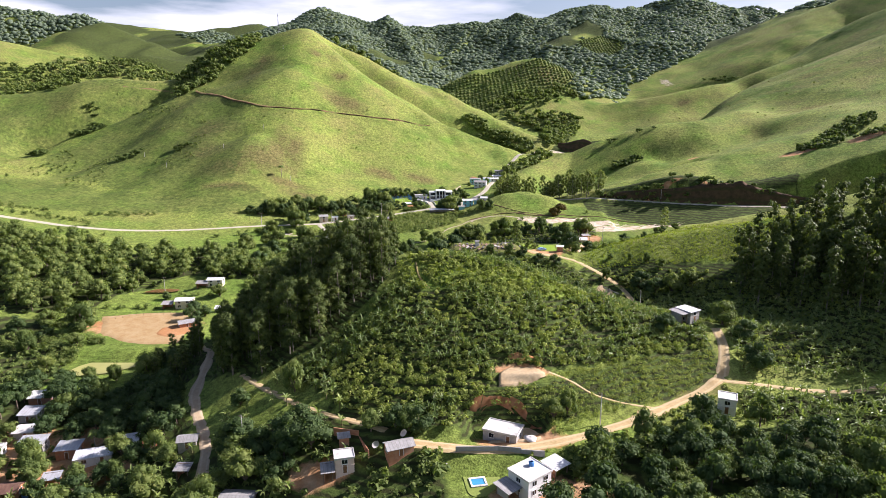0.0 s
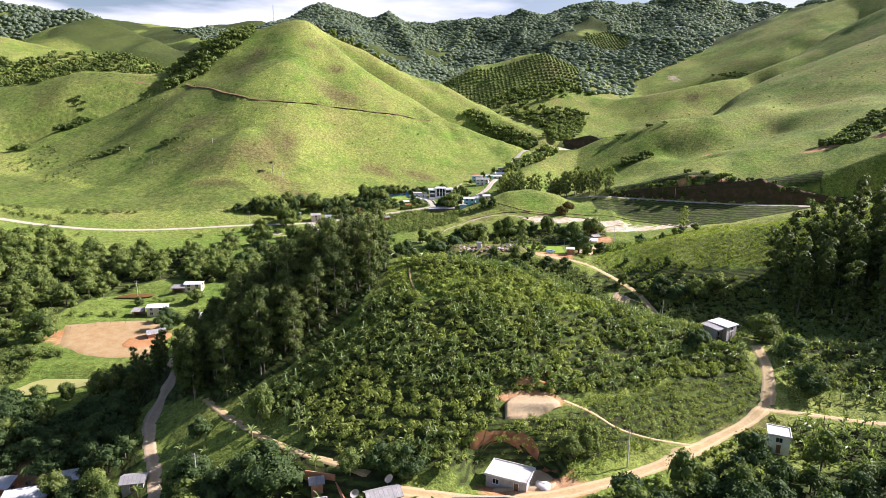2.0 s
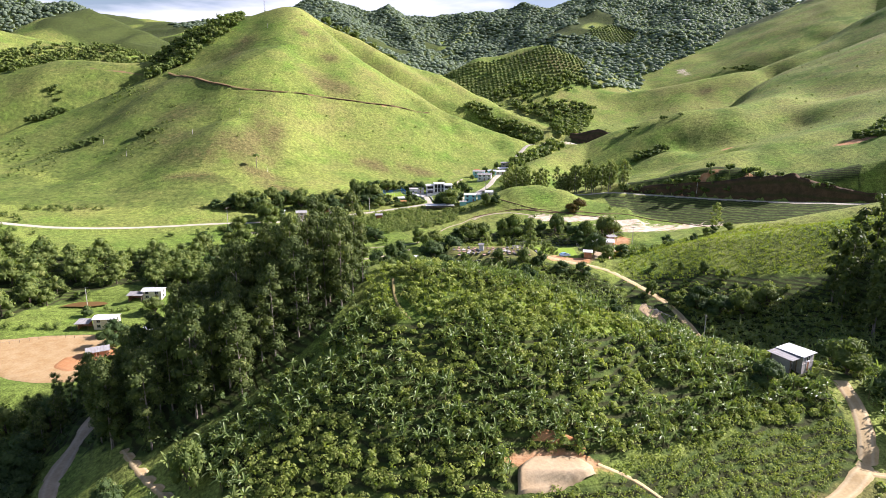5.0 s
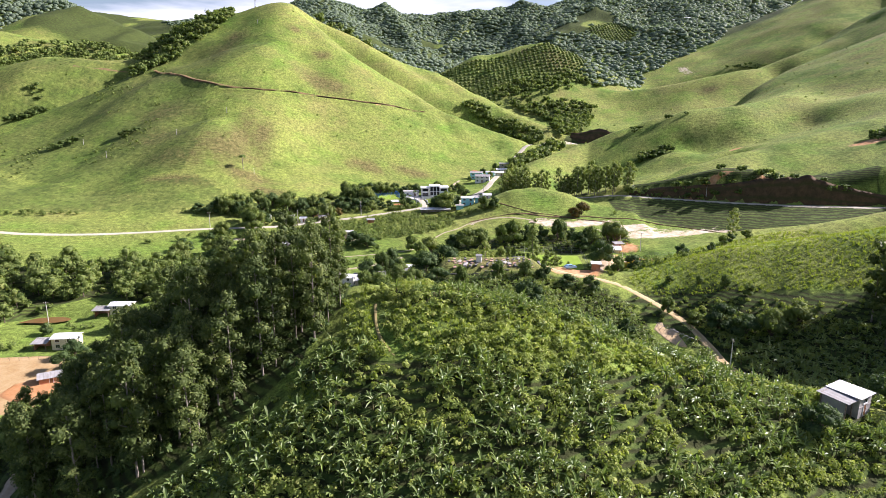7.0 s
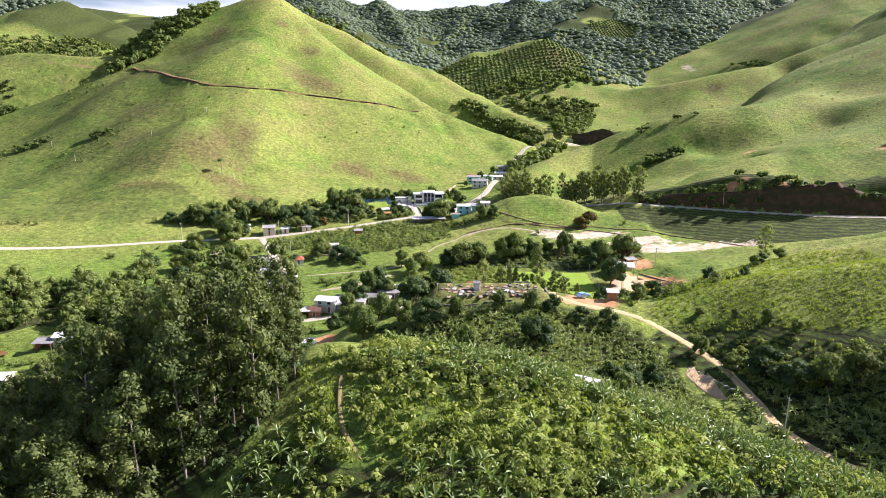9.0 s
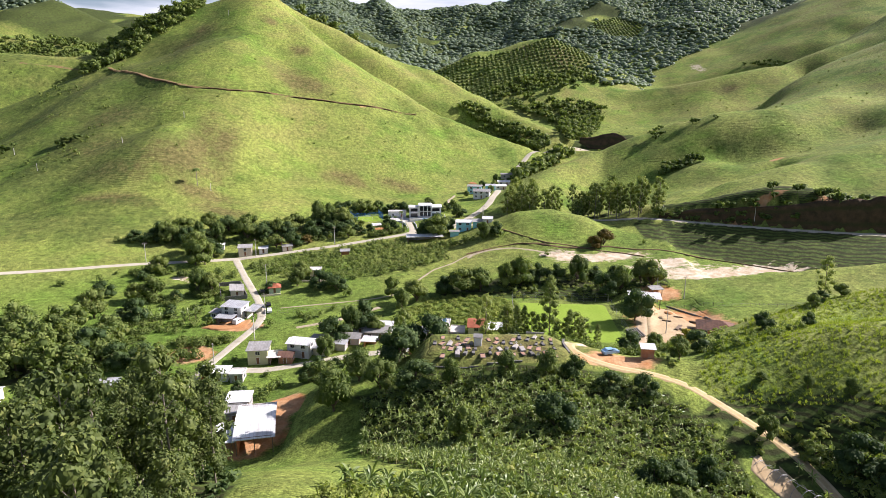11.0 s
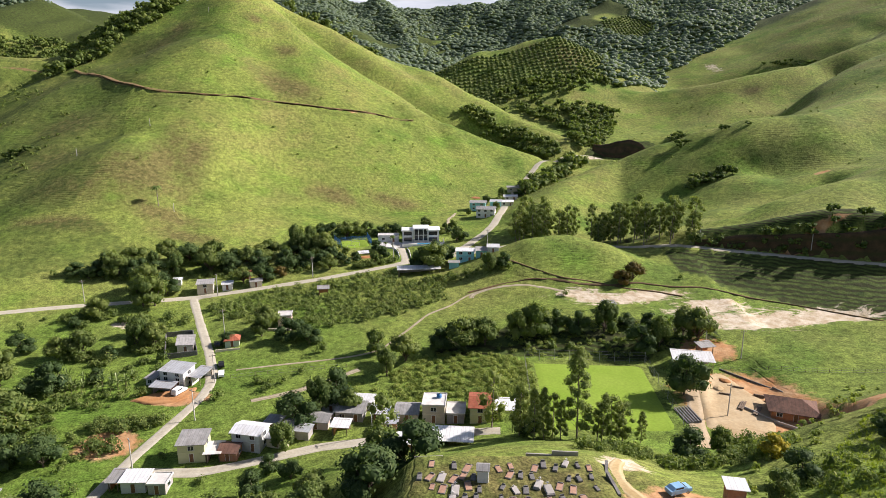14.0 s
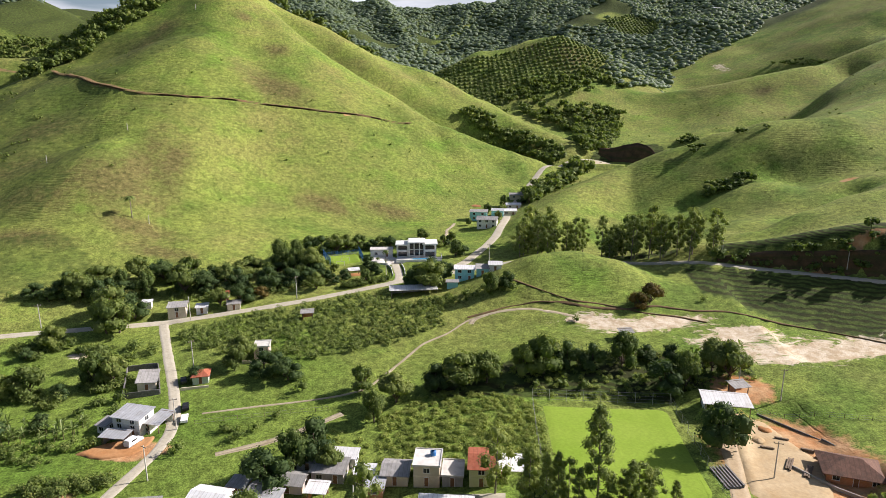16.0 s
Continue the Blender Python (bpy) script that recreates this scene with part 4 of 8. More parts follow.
def plot(name, outline, material, label, category, lift=0.1, ragged=0.0, cell=1.0, flat=None):
    """A patch of ground cover that follows the land inside a ragged outline; flat: its own level."""
    c = np.mean(outline, axis=0)
    ring = dense(outline + outline[:1], cell * 1.5)[:-1]
    rad = ring - c
    n = len(ring)
    k = 8
    verts, faces = [(c[0], c[1])], []
    for i in range(1, k + 1):
        for j in range(n):
            f = i / k
            g = 1 + (ragged * fbm(ring[j, 0], ring[j, 1], 5, 3, 3) if i == k else 0)
            verts.append((c[0] + rad[j, 0] * f * g, c[1] + rad[j, 1] * f * g))
    for j in range(n):
        faces.append((0, 1 + j, 1 + (j + 1) % n))
    for i in range(k - 1):
        for j in range(n):
            a, b = 1 + i * n + j, 1 + i * n + (j + 1) % n
            faces.append((a, a + n, b + n, b))
    v = np.array(verts)
    z = ground_z(v[:, 0], v[:, 1]) + lift if flat is None else np.full(len(v), flat)
    if flat is None:
        z[-n:] -= lift + 0.35
    ob = new(name, grid_mesh(name, np.column_stack([v, z]), faces, material))
    return tagged(ob, label, category, kind="structure")


plot("pitch", [(36, 381), (71, 378.5), (68, 337), (34, 338)], TURF, "bright green mown football pitch", "pitch", 0.12)
plot("yard", [(74, 340), (78, 356), (83, 371), (92, 373), (94, 360), (97, 350), (90, 336), (80, 333)], EARTH, "bare sandy yard beside the pitch", "yard", 0.3, 0.12)
plot("yard", [(-79, 361.5), (-74, 366.5), (-66, 369.5), (-61.4, 370.5), (-61.4, 366), (-63.6, 361.5), (-72, 358.5)], EARTH_RED, "orange earth yard before a white house", "yard", 0.3, 0.2)
plot("yard", [(-158, 269), (-140, 274), (-119, 277), (-110, 253), (-104, 234), (-115, 232), (-128, 234), (-146, 245)], EARTH_TAN, "wide levelled plot of tan earth", "yard", 0.25, 0.10)
plot("yard", [(-122, 252), (-112, 262), (-106, 258), (-107, 246), (-114, 240), (-122, 244)], EARTH_RED, "freshly dug red earth beside trees", "yard", 0.4, 0.25)
plot("pond", [(-141, 214), (-134, 226), (-122, 234), (-110, 233), (-108, 226), (-116, 219), (-124, 213), (-135, 209)], POND_GREEN, "still green pond ringed by trees", "pond", flat=13.6, ragged=0.15)
plot("pond", [(-153, 300), (-148, 306), (-139, 307), (-134, 304), (-140, 300)], POND_BROWN, "small muddy brown pond on a lawn", "pond", flat=18.1, ragged=0.1)
plot("lawn", [(4.0, 131.6), (11.5, 131.8), (13.8, 126.1), (9.7, 119.6), (5.7, 119.6)], LAWN, "mown garden lawn inside a wall", "lawn", flat=26.45)
plot("court", [(-44, 501), (-29.5, 507), (-25.5, 491.5), (-38, 486.5)], TURF, "small fenced green sports court", "court", 0.35)
plot("yard", [(-22.5, 490), (-22.5, 501), (-12, 501.5), (-8, 497.5), (-10.5, 489)], SLAB_WHITE, "pale paved court before a garden house", "yard", 0.12)
plot("yard", [(-33, 476), (-28, 480), (-20, 480), (-19, 477.5), (-26, 475.5)], EARTH_RED, "red earth bank in a garden", "yard", 0.2, 0.25)
plot("yard", [(26.5, 604), (28, 607), (32, 607.6), (34.5, 605), (31, 602.8)], BANK_RED, "red earth cut beside hillside houses", "yard", 0.3, 0.3)
plot("yard", [(14, 150.5), (14, 155), (19, 160), (28, 158.5), (29, 155), (22, 152)], EARTH, "sunlit earth scrape dug in the slope", "yard", 0.35, 0.3)
plot("yard", [(16, 159.5), (19, 163), (27, 161.5), (30, 158.5), (28, 158), (20, 159.8)], EARTH_RED, "steep red cut above the earth scrape", "yard", 0.45, 0.3)
plot("yard", [(11, 136), (13, 146), (20, 147), (26, 141), (24, 136)], EARTH, "rubble and earth round a building site", "yard", 0.3, 0.2)

# ---- building blocks ----
def mesh_of(name, verts, quads, materials, index=None, flat=True):
    """A mesh from arrays: verts (n, 3), quads (m, 4), a material index for each quad."""
    me = bpy.data.meshes.new(name)
    verts, quads = np.asarray(verts, np.float32), np.asarray(quads, np.int32)
    me.vertices.add(len(verts))
    me.vertices.foreach_set("co", verts.ravel())
    me.loops.add(quads.size)
    me.loops.foreach_set("vertex_index", quads.ravel())
    me.polygons.add(len(quads))
    me.polygons.foreach_set("loop_start", np.arange(0, quads.size, 4, dtype=np.int32))
    for m in materials:
        me.materials.append(m)
    if index is not None:
        me.polygons.foreach_set("material_index", np.asarray(index, np.int32))
    me.polygons.foreach_set("use_smooth", np.full(len(quads), not flat))
    me.update(calc_edges=True)
    return me


def join(parts):
    """Joins (verts, quads) pairs."""
    vs, qs, n = [], [], 0
    for v, q in parts:
        vs.append(np.asarray(v, float))
        qs.append(np.asarray(q, int) + n)
        n += len(v)
    return np.concatenate(vs), np.concatenate(qs)


def tube(path, radii, sides=6):
    """A tapered tube along a path."""
    path = np.asarray(path, float)
    d = np.gradient(path, axis=0)
    d /= np.linalg.norm(d, axis=1)[:, None]
    ref = np.where(np.abs(d[:, 2:3]) > 0.9, [[1.0, 0, 0]], [[0, 0, 1.0]])
    u = np.cross(d, ref)
    u /= np.linalg.norm(u, axis=1)[:, None]
    w = np.cross(d, u)
    a = np.arange(sides) / sides * 2 * np.pi
    ring = np.cos(a)[None, :, None] * u[:, None] + np.sin(a)[None, :, None] * w[:, None]
    v = (path[:, None] + ring * np.asarray(radii)[:, None, None]).reshape(-1, 3)
    q = []
    for i in range(len(path) - 1):
        for j in range(sides):
            k = (j + 1) % sides
            q.append((i * sides + j, i * sides + k, (i + 1) * sides + k, (i + 1) * sides + j))
    return v, np.array(q)


def cards(rng, centre, out, length, width, droop=0.25):
    """Leaf sprays: one bent quad at each centre, facing roughly outwards."""
    n = len(centre)
    nrm = out + rng.normal(0, 0.5, (n, 3)) + np.array([0.15, 0.0, 0.45])
    nrm /= np.linalg.norm(nrm, axis=1)[:, None] + 1e-9
    t = np.cross(nrm, rng.normal(0, 1, (n, 3)))
    t /= np.linalg.norm(t, axis=1)[:, None] + 1e-9
    b = np.cross(nrm, t)
    L = (length * rng.uniform(0.6, 1.3, n))[:, None]
    W = (width * rng.uniform(0.6, 1.3, n))[:, None]
    dn = np.array([0, 0, -1.0]) * droop * L
    v = np.stack([centre - t * L * 0.5 + b * W * 0.15, centre - b * W * 0.5 + dn * 0.2, centre + t * L * 0.5 + dn, centre + b * W * 0.5], 1).reshape(-1, 3)
    return v, np.arange(4 * n).reshape(n, 4)


def ball(rng, centre, radius, rough=0.12, rings=4, sides=7):
    """A lumpy closed core, so that a crown is not seen through."""
    v = []
    for i in range(rings + 1):
        th = np.pi * i / rings
        for j in range(sides):
            ph = 2 * np.pi * (j + 0.5 * (i % 2)) / sides
            r = 1 + rng.uniform(-rough, rough)
            v.append((math.sin(th) * math.cos(ph) * r, math.sin(th) * math.sin(ph) * r, math.cos(th) * r))
    q = [(i * sides + j, (i + 1) * sides + j, (i + 1) * sides + (j + 1) % sides, i * sides + (j + 1) % sides) for i in range(rings) for j in range(sides)]
    return np.array(v) * radius + centre, np.array(q)


def crown_of(rng, blobs, count, length, width, core=0.72):
    """A crown from blobs (centre, radii), with leaf sprays over each, thickest outside."""
    parts = []
    area = np.array([r[0] * r[2] for _, r in blobs])
    for (c, r), share in zip(blobs, area / area.sum()):
        c, r = np.array(c, float), np.array(r, float)
        n = max(12, int(count * share))
        d = rng.normal(0, 1, (n, 3))
        d /= np.linalg.norm(d, axis=1)[:, None]
        d[:, 2] = np.where(d[:, 2] < -0.35, -d[:, 2], d[:, 2])
        rad = rng.uniform(0.72, 1.10, n)[:, None]
        parts.append(cards(rng, c + d * r * rad, d, length, width))
        if core:
            parts.append(ball(rng, c, r * core, 0.25, 3, 5))
    return join(parts)


def part(name, me, parent, label=""):
    ob = new(name, me)
    ob.parent = parent
    return tagged(ob, label) if label else ob


def stand(name, label, category, group=""):
    return tagged(new(name), label, category, group)


def put_at(x, y, turn=0.0, size=1.0, sink=0.15, tall=1.0):
    z = float(ground_z(np.array([x]), np.array([y]))[0]) - sink
    return Matrix.Translation((x, y, z)) @ Matrix.Rotation(turn, 4, "Z") @ Matrix.Diagonal((size, size, size * tall, 1))


FOOT = []          # footprints of buildings: (x, y, half size)

# ---- houses ----
def box(cx, cy, cz, sx, sy, sz):
    x, y, z = sx / 2, sy / 2, sz / 2
    v = np.array([(-x, -y, -z), (x, -y, -z), (x, y, -z), (-x, y, -z), (-x, -y, z), (x, -y, z), (x, y, z), (-x, y, z)]) + (cx, cy, cz)
    return v, np.array([(3, 2, 1, 0), (4, 5, 6, 7), (0, 1, 5, 4), (1, 2, 6, 5), (2, 3, 7, 6), (3, 0, 4, 7)])


def solid(name, parts, material, parent, label=""):
    v, q = join(parts)
    return part(name, mesh_of(name, v, q, [material]), parent, label)


def plate(corners, thick):
    """A sheet with thickness from four corners."""
    c = np.array(corners, float)
    v = np.concatenate([c, c - (0, 0, thick)])
    return v, np.array([(0, 1, 2, 3), (7, 6, 5, 4), (0, 4, 5, 1), (1, 5, 6, 2), (2, 6, 7, 3), (3, 7, 4, 0)])


def folded(top, faces, thick):
    """A closed sheet with thickness from its top points and faces."""
    c = np.array(top, float)
    n = len(c)
    v = np.concatenate([c, c - (0, 0, thick)])
    q = [tuple(f) for f in faces] + [tuple(i + n for i in reversed(f)) for f in faces]
    edges = {}
    for f in faces:
        for i, k in zip(f, tuple(f[1:]) + (f[0],)):
            if i != k:
                edges[(i, k)] = 1
    q += [(k, i, i + n, k + n) for i, k in edges if (k, i) not in edges]
    return v, np.array(q)


window_frame = {}


def window_meshes(w, h):
    if (w, h) not in window_frame:
        fr = [box(0, 0, h / 2 + 0.04, w + 0.16, 0.14, 0.09), box(0, 0, -h / 2 - 0.05, w + 0.26, 0.20, 0.10), box(-w / 2 - 0.04, 0, 0, 0.09, 0.14, h), box(w / 2 + 0.04, 0, 0, 0.09, 0.14, h), box(0, 0, 0, 0.05, 0.10, h)]
        v, q = join(fr)
        a = mesh_of("window", v, q, [FRAME_WHITE])
        v, q = box(0, 0.02, 0, w, 0.06, h)
        window_frame[(w, h)] = (a, mesh_of("pane", v, q, [GLASS]))
    return window_frame[(w, h)]


def add_window(parent, x, y, z, turn, w=1.3, h=1.1):
    a, b = window_meshes(w, h)
    ob = part("window", a, parent)
    ob.matrix_basis = Matrix.Translation((x, y, z)) @ Matrix.Rotation(radians(turn), 4, "Z")
    part("pane", b, ob)


def roof_parts(kind, w, d, h, rise, over=0.45):
    X, Y = w / 2 + over, d / 2 + over
    if kind == "slab":
        X, Y = w / 2 + 0.25, d / 2 + 0.25
        ring = [(-X, -Y), (X, -Y), (X, Y), (-X, Y)]
        v = [(x, y, h) for x, y in ring] + [(x, y, h + 0.42) for x, y in ring]
        v += [(x - math.copysign(0.18, x), y - math.copysign(0.18, y), h + 0.42) for x, y in ring] + [(x - math.copysign(0.18, x), y - math.copysign(0.18, y), h + 0.24) for x, y in ring]
        q = [(3, 2, 1, 0), (12, 13, 14, 15)] + [(i + o, (i + 1) % 4 + o, (i + 1) % 4 + 4 + o, i + 4 + o) for o in (0, 4, 8) for i in range(4)]
        return [(np.array(v), np.array(q))]
    if kind == "shed":
        return [plate([(-X, -Y, h + 0.12), (X, -Y, h + 0.12), (X, Y, h + 0.12 + rise), (-X, Y, h + 0.12 + rise)], 0.10)]
    if kind == "side":
        return [plate([(X, -Y, h + 0.12), (X, Y, h + 0.12), (-X, Y, h + 0.12 + rise), (-X, -Y, h + 0.12 + rise)], 0.10)]
    if kind == "gable":
        lo = h - rise * over / (d / 2)
        return [folded([(-X, -Y, lo), (X, -Y, lo), (X, 0, h + rise), (-X, 0, h + rise), (X, Y, lo), (-X, Y, lo)], [(0, 1, 2, 3), (3, 2, 4, 5)], 0.12)]
    r = max(0.3, (w - d) / 2)
    return [folded([(-X, -Y, h), (X, -Y, h), (X, Y, h), (-X, Y, h), (-r, 0, h + rise), (r, 0, h + rise)], [(0, 1, 5, 4), (2, 3, 4, 5), (1, 2, 5, 5), (3, 0, 4, 4)], 0.14)]


def shell(w, d, tops, deep, t=0.2):
    """Four walls in one piece; tops are the heights at the corners, front left first."""
    ring = [(-w / 2, -d / 2), (w / 2, -d / 2), (w / 2, d / 2), (-w / 2, d / 2)]
    inner = [(x - math.copysign(t, x), y - math.copysign(t, y)) for x, y in ring]
    v = [(x, y, -deep) for x, y in ring] + [(x, y, z) for (x, y), z in zip(ring, tops)] + [(x, y, z) for (x, y), z in zip(inner, tops)] + [(x, y, -deep) for x, y in inner]
    q = [(i + o, (i + 1) % 4 + o, (i + 1) % 4 + 4 + o, i + 4 + o) for o in (0, 4, 8) for i in range(4)]
    return np.array(v), np.array(q)


def gable_ends(w, d, h, rise):
    out = []
    for s in (-1, 1):
        x0, x1 = s * w / 2, s * (w / 2 - 0.18)
        v = np.array([(x0, -d / 2, h), (x0, d / 2, h), (x0, 0.05, h + rise - 0.1), (x0, -0.05, h + rise - 0.1), (x1, -d / 2, h), (x1, d / 2, h), (x1, 0.05, h + rise - 0.1), (x1, -0.05, h + rise - 0.1)])
        out.append((v, np.array([(0, 1, 2, 3), (7, 6, 5, 4), (0, 3, 7, 4), (1, 5, 6, 2)])))
    return out


def house(x, y, w, d, h, turn, wall, kind, roof, label, rise=1.0, floors=1, lift=0.0, over=0.45, openings=True, category="house", tank=False, name="house", door=True, deep=2.6):
    """A small house: its wall, roof, windows and door are parts."""
    w, d, h, rise = w * HOUSE, d * HOUSE, max(2.3, h * HOUSE * 0.9), rise * HOUSE
    hs = stand(name, label, category, "houses" if name == "house" else "sheds")
    hs.matrix_basis = pose(x, y, float(ground_z(np.array([x]), np.array([y]))[0]) + lift, 0, 0, turn)
    FOOT.append((x, y, max(w, d) * 0.55))
    tops = {"shed": (h, h, h + rise, h + rise), "side": (h + rise, h, h, h + rise)}.get(kind, (h, h, h, h))
    solid("wall", [shell(w, d, tops, deep)], wall, hs)
    if kind == "gable":
        for end in gable_ends(w, d, h, rise):
            solid("gable_wall", [end], wall, hs)
    for k in range(1, floors):
        solid("floor_band", [shell(w + 0.14, d + 0.14, [h / floors * k + 0.1] * 4, -h / floors * k + 0.08, 0.1)], wall, hs)
    solid("roof", roof_parts(kind, w, d, h, rise, over), roof, hs)
    if openings:
        fh = h / floors
        for k in range(floors):
            z = fh * k + min(1.6, fh * 0.58)
            n = max(1, int(w / 3.4))
            for i in range(n):
                wx = -w / 2 + (i + 0.5) * w / n
                if not (k == 0 and i == n // 2 and door):
                    add_window(hs, wx, -d / 2, z, 0)
                add_window(hs, wx, d / 2, z, 180)
            for i in range(max(1, int(d / 4))):
                wy = -d / 2 + (i + 0.5) * d / max(1, int(d / 4))
                add_window(hs, -w / 2, wy, z, 270)
                add_window(hs, w / 2, wy, z, 90)
        if door:
            wx = -w / 2 + (max(1, int(w / 3.4)) // 2 + 0.5) * w / max(1, int(w / 3.4))
            dr = solid("door", [box(0, 0, 1.03, 0.9, 0.10, 2.06)], DOOR_WOOD, hs)
            dr.location = (wx, -d / 2 - 0.02, 0.02)
            fr = solid("door_frame", [box(-0.50, 0, 1.06, 0.10, 0.14, 2.12), box(0.50, 0, 1.06, 0.10, 0.14, 2.12), box(0, 0, 2.16, 1.1, 0.14, 0.10)], FRAME_WHITE, dr)
            fr.location = (0, 0, 0)
    if tank:
        v, q = tube([(0, 0, 0), (0, 0, 0.9), (0, 0, 1.05)], [0.62, 0.70, 0.35], 12)
        tk = part("water_tank", mesh_of("water_tank", v, q, [TANK_BLUE], flat=False), hs, "round water tank on the roof")
        tk.location = (w * 0.2, d * 0.15, h + 0.22)
    return hs


def canopy(x, y, w, d, h, turn, roof, label, kind="shed", rise=0.7, wall=None, back=True, lift=0.0):
    """An open shed: posts, beams and a roof, with a back wall if there is one."""
    w, d, h, rise = w * HOUSE, d * HOUSE, max(2.3, h * HOUSE * 0.9), rise * HOUSE
    hs = stand("shed", label, "shed", "sheds")
    hs.matrix_basis = pose(x, y, float(ground_z(np.array([x]), np.array([y]))[0]) + lift, 0, 0, turn)
    FOOT.append((x, y, max(w, d) * 0.5))
    n = max(2, int(w / 4) + 1)
    for i in range(n):
        for s in (-1, 1):
            px = -w / 2 + 0.15 + i * (w - 0.3) / (n - 1)
            top = h + (rise if (kind == "shed" and s > 0) else 0)
            solid("post", [box(px, s * (d / 2 - 0.15), top / 2 - 0.9, 0.18, 0.18, top + 1.8)], WOOD, hs)
    solid("beam", [box(0, -d / 2 + 0.15, h - 0.02, w, 0.14, 0.2)], WOOD, hs)
    solid("beam", [box(0, d / 2 - 0.15, h + (rise if kind == "shed" else 0) - 0.02, w, 0.14, 0.2)], WOOD, hs)
    solid("roof", roof_parts(kind, w, d, h, rise, 0.5), roof, hs)
    if back:
        solid("wall", [box(0, d / 2 - 0.3, h / 2 - 1, w - 0.5, 0.16, h + 1.9)], wall or BRICK_RAW, hs)
        solid("wall", [box(-w / 2 + 0.4, 0, h / 2 - 1, 0.16, d - 0.8, h + 1.8)], wall or BRICK_RAW, hs)
    return hs


HOUSE = 0.76
# the white three storey house by the lane and its outbuildings
house(-69.4, 373.2, 10.5, 7.5, 7.0, -14, PLASTER_WHITE, "shed", SHEET_ZINC, "white three storey house with zinc roof", 0.9, 3)
house(-76.6, 373.2, 3.6, 5.0, 3.0, -14, PLASTER_WHITE, "shed", SHEET_GREY, "low white side building with grey roof", 0.5, door=False)
canopy(-62.6, 373.4, 4.6, 8.0, 3.4, -14, SHEET_ZINC, "open carport with pale sheet roof", "shed", 0.8, PLASTER_WHITE)
canopy(-71.0, 367.0, 8.0, 4.0, 2.6, -8, SHEET_ZINC, "low open shed with zinc roof", "shed", 0.5, CEMENT)
# along the lane up to the junction
house(-76.0, 395.4, 6.4, 12.0, 3.0, 19, PLASTER_CREAM, "side", SHEET_GREY, "small cream house with long grey roof", 0.8)
house(-61.2, 397.6, 5.8, 6.4, 3.4, 14, PLASTER_GREEN, "hip", TILE_RED, "pale green house with red hipped roof", 1.7)
house(-47, 412, 6.0, 6.5, 5.4, 8, PLASTER_PINK, "slab", SLAB_WHITE, "pale two storey house with flat white roof", 0, 2)
house(-87, 443, 8.0, 6.5, 5.6, 14, PLASTER_CREAM, "shed", SHEET_GREY, "cream two storey house with grey roof", 0.8, 2)
house(-79, 445.5, 5.0, 5.0, 3.2, 14, PLASTER_WHITE, "shed", SHEET_WHITE, "small white house with white sheet roof", 0.5)
house(-75, 456, 6.0, 5.0, 3.0, 14, BRICK_RAW, "gable", TILE_RED, "small brick house under faded red tiles", 1.2)
house(-68, 448, 6.0, 4.5, 2.8, 16, PLASTER_CREAM, "shed", SHEET_GREY, "low roadside house half hidden by trees", 0.5)
house(-100, 447, 4.0, 3.0, 2.4, 14, PLASTER_WHITE, "shed", SHEET_WHITE, "tiny white hut below hillside trees", 0.4, openings=False)
canopy(-38, 437, 5.0, 3.6, 2.3, 10, SHEET_GREY, "small wooden hut among orchard bushes")
canopy(-1, 455.2, 23, 6.2, 2.6, 7, SHEET_WHITE, "long open shed with white roof", "shed", 0.6, CEMENT)
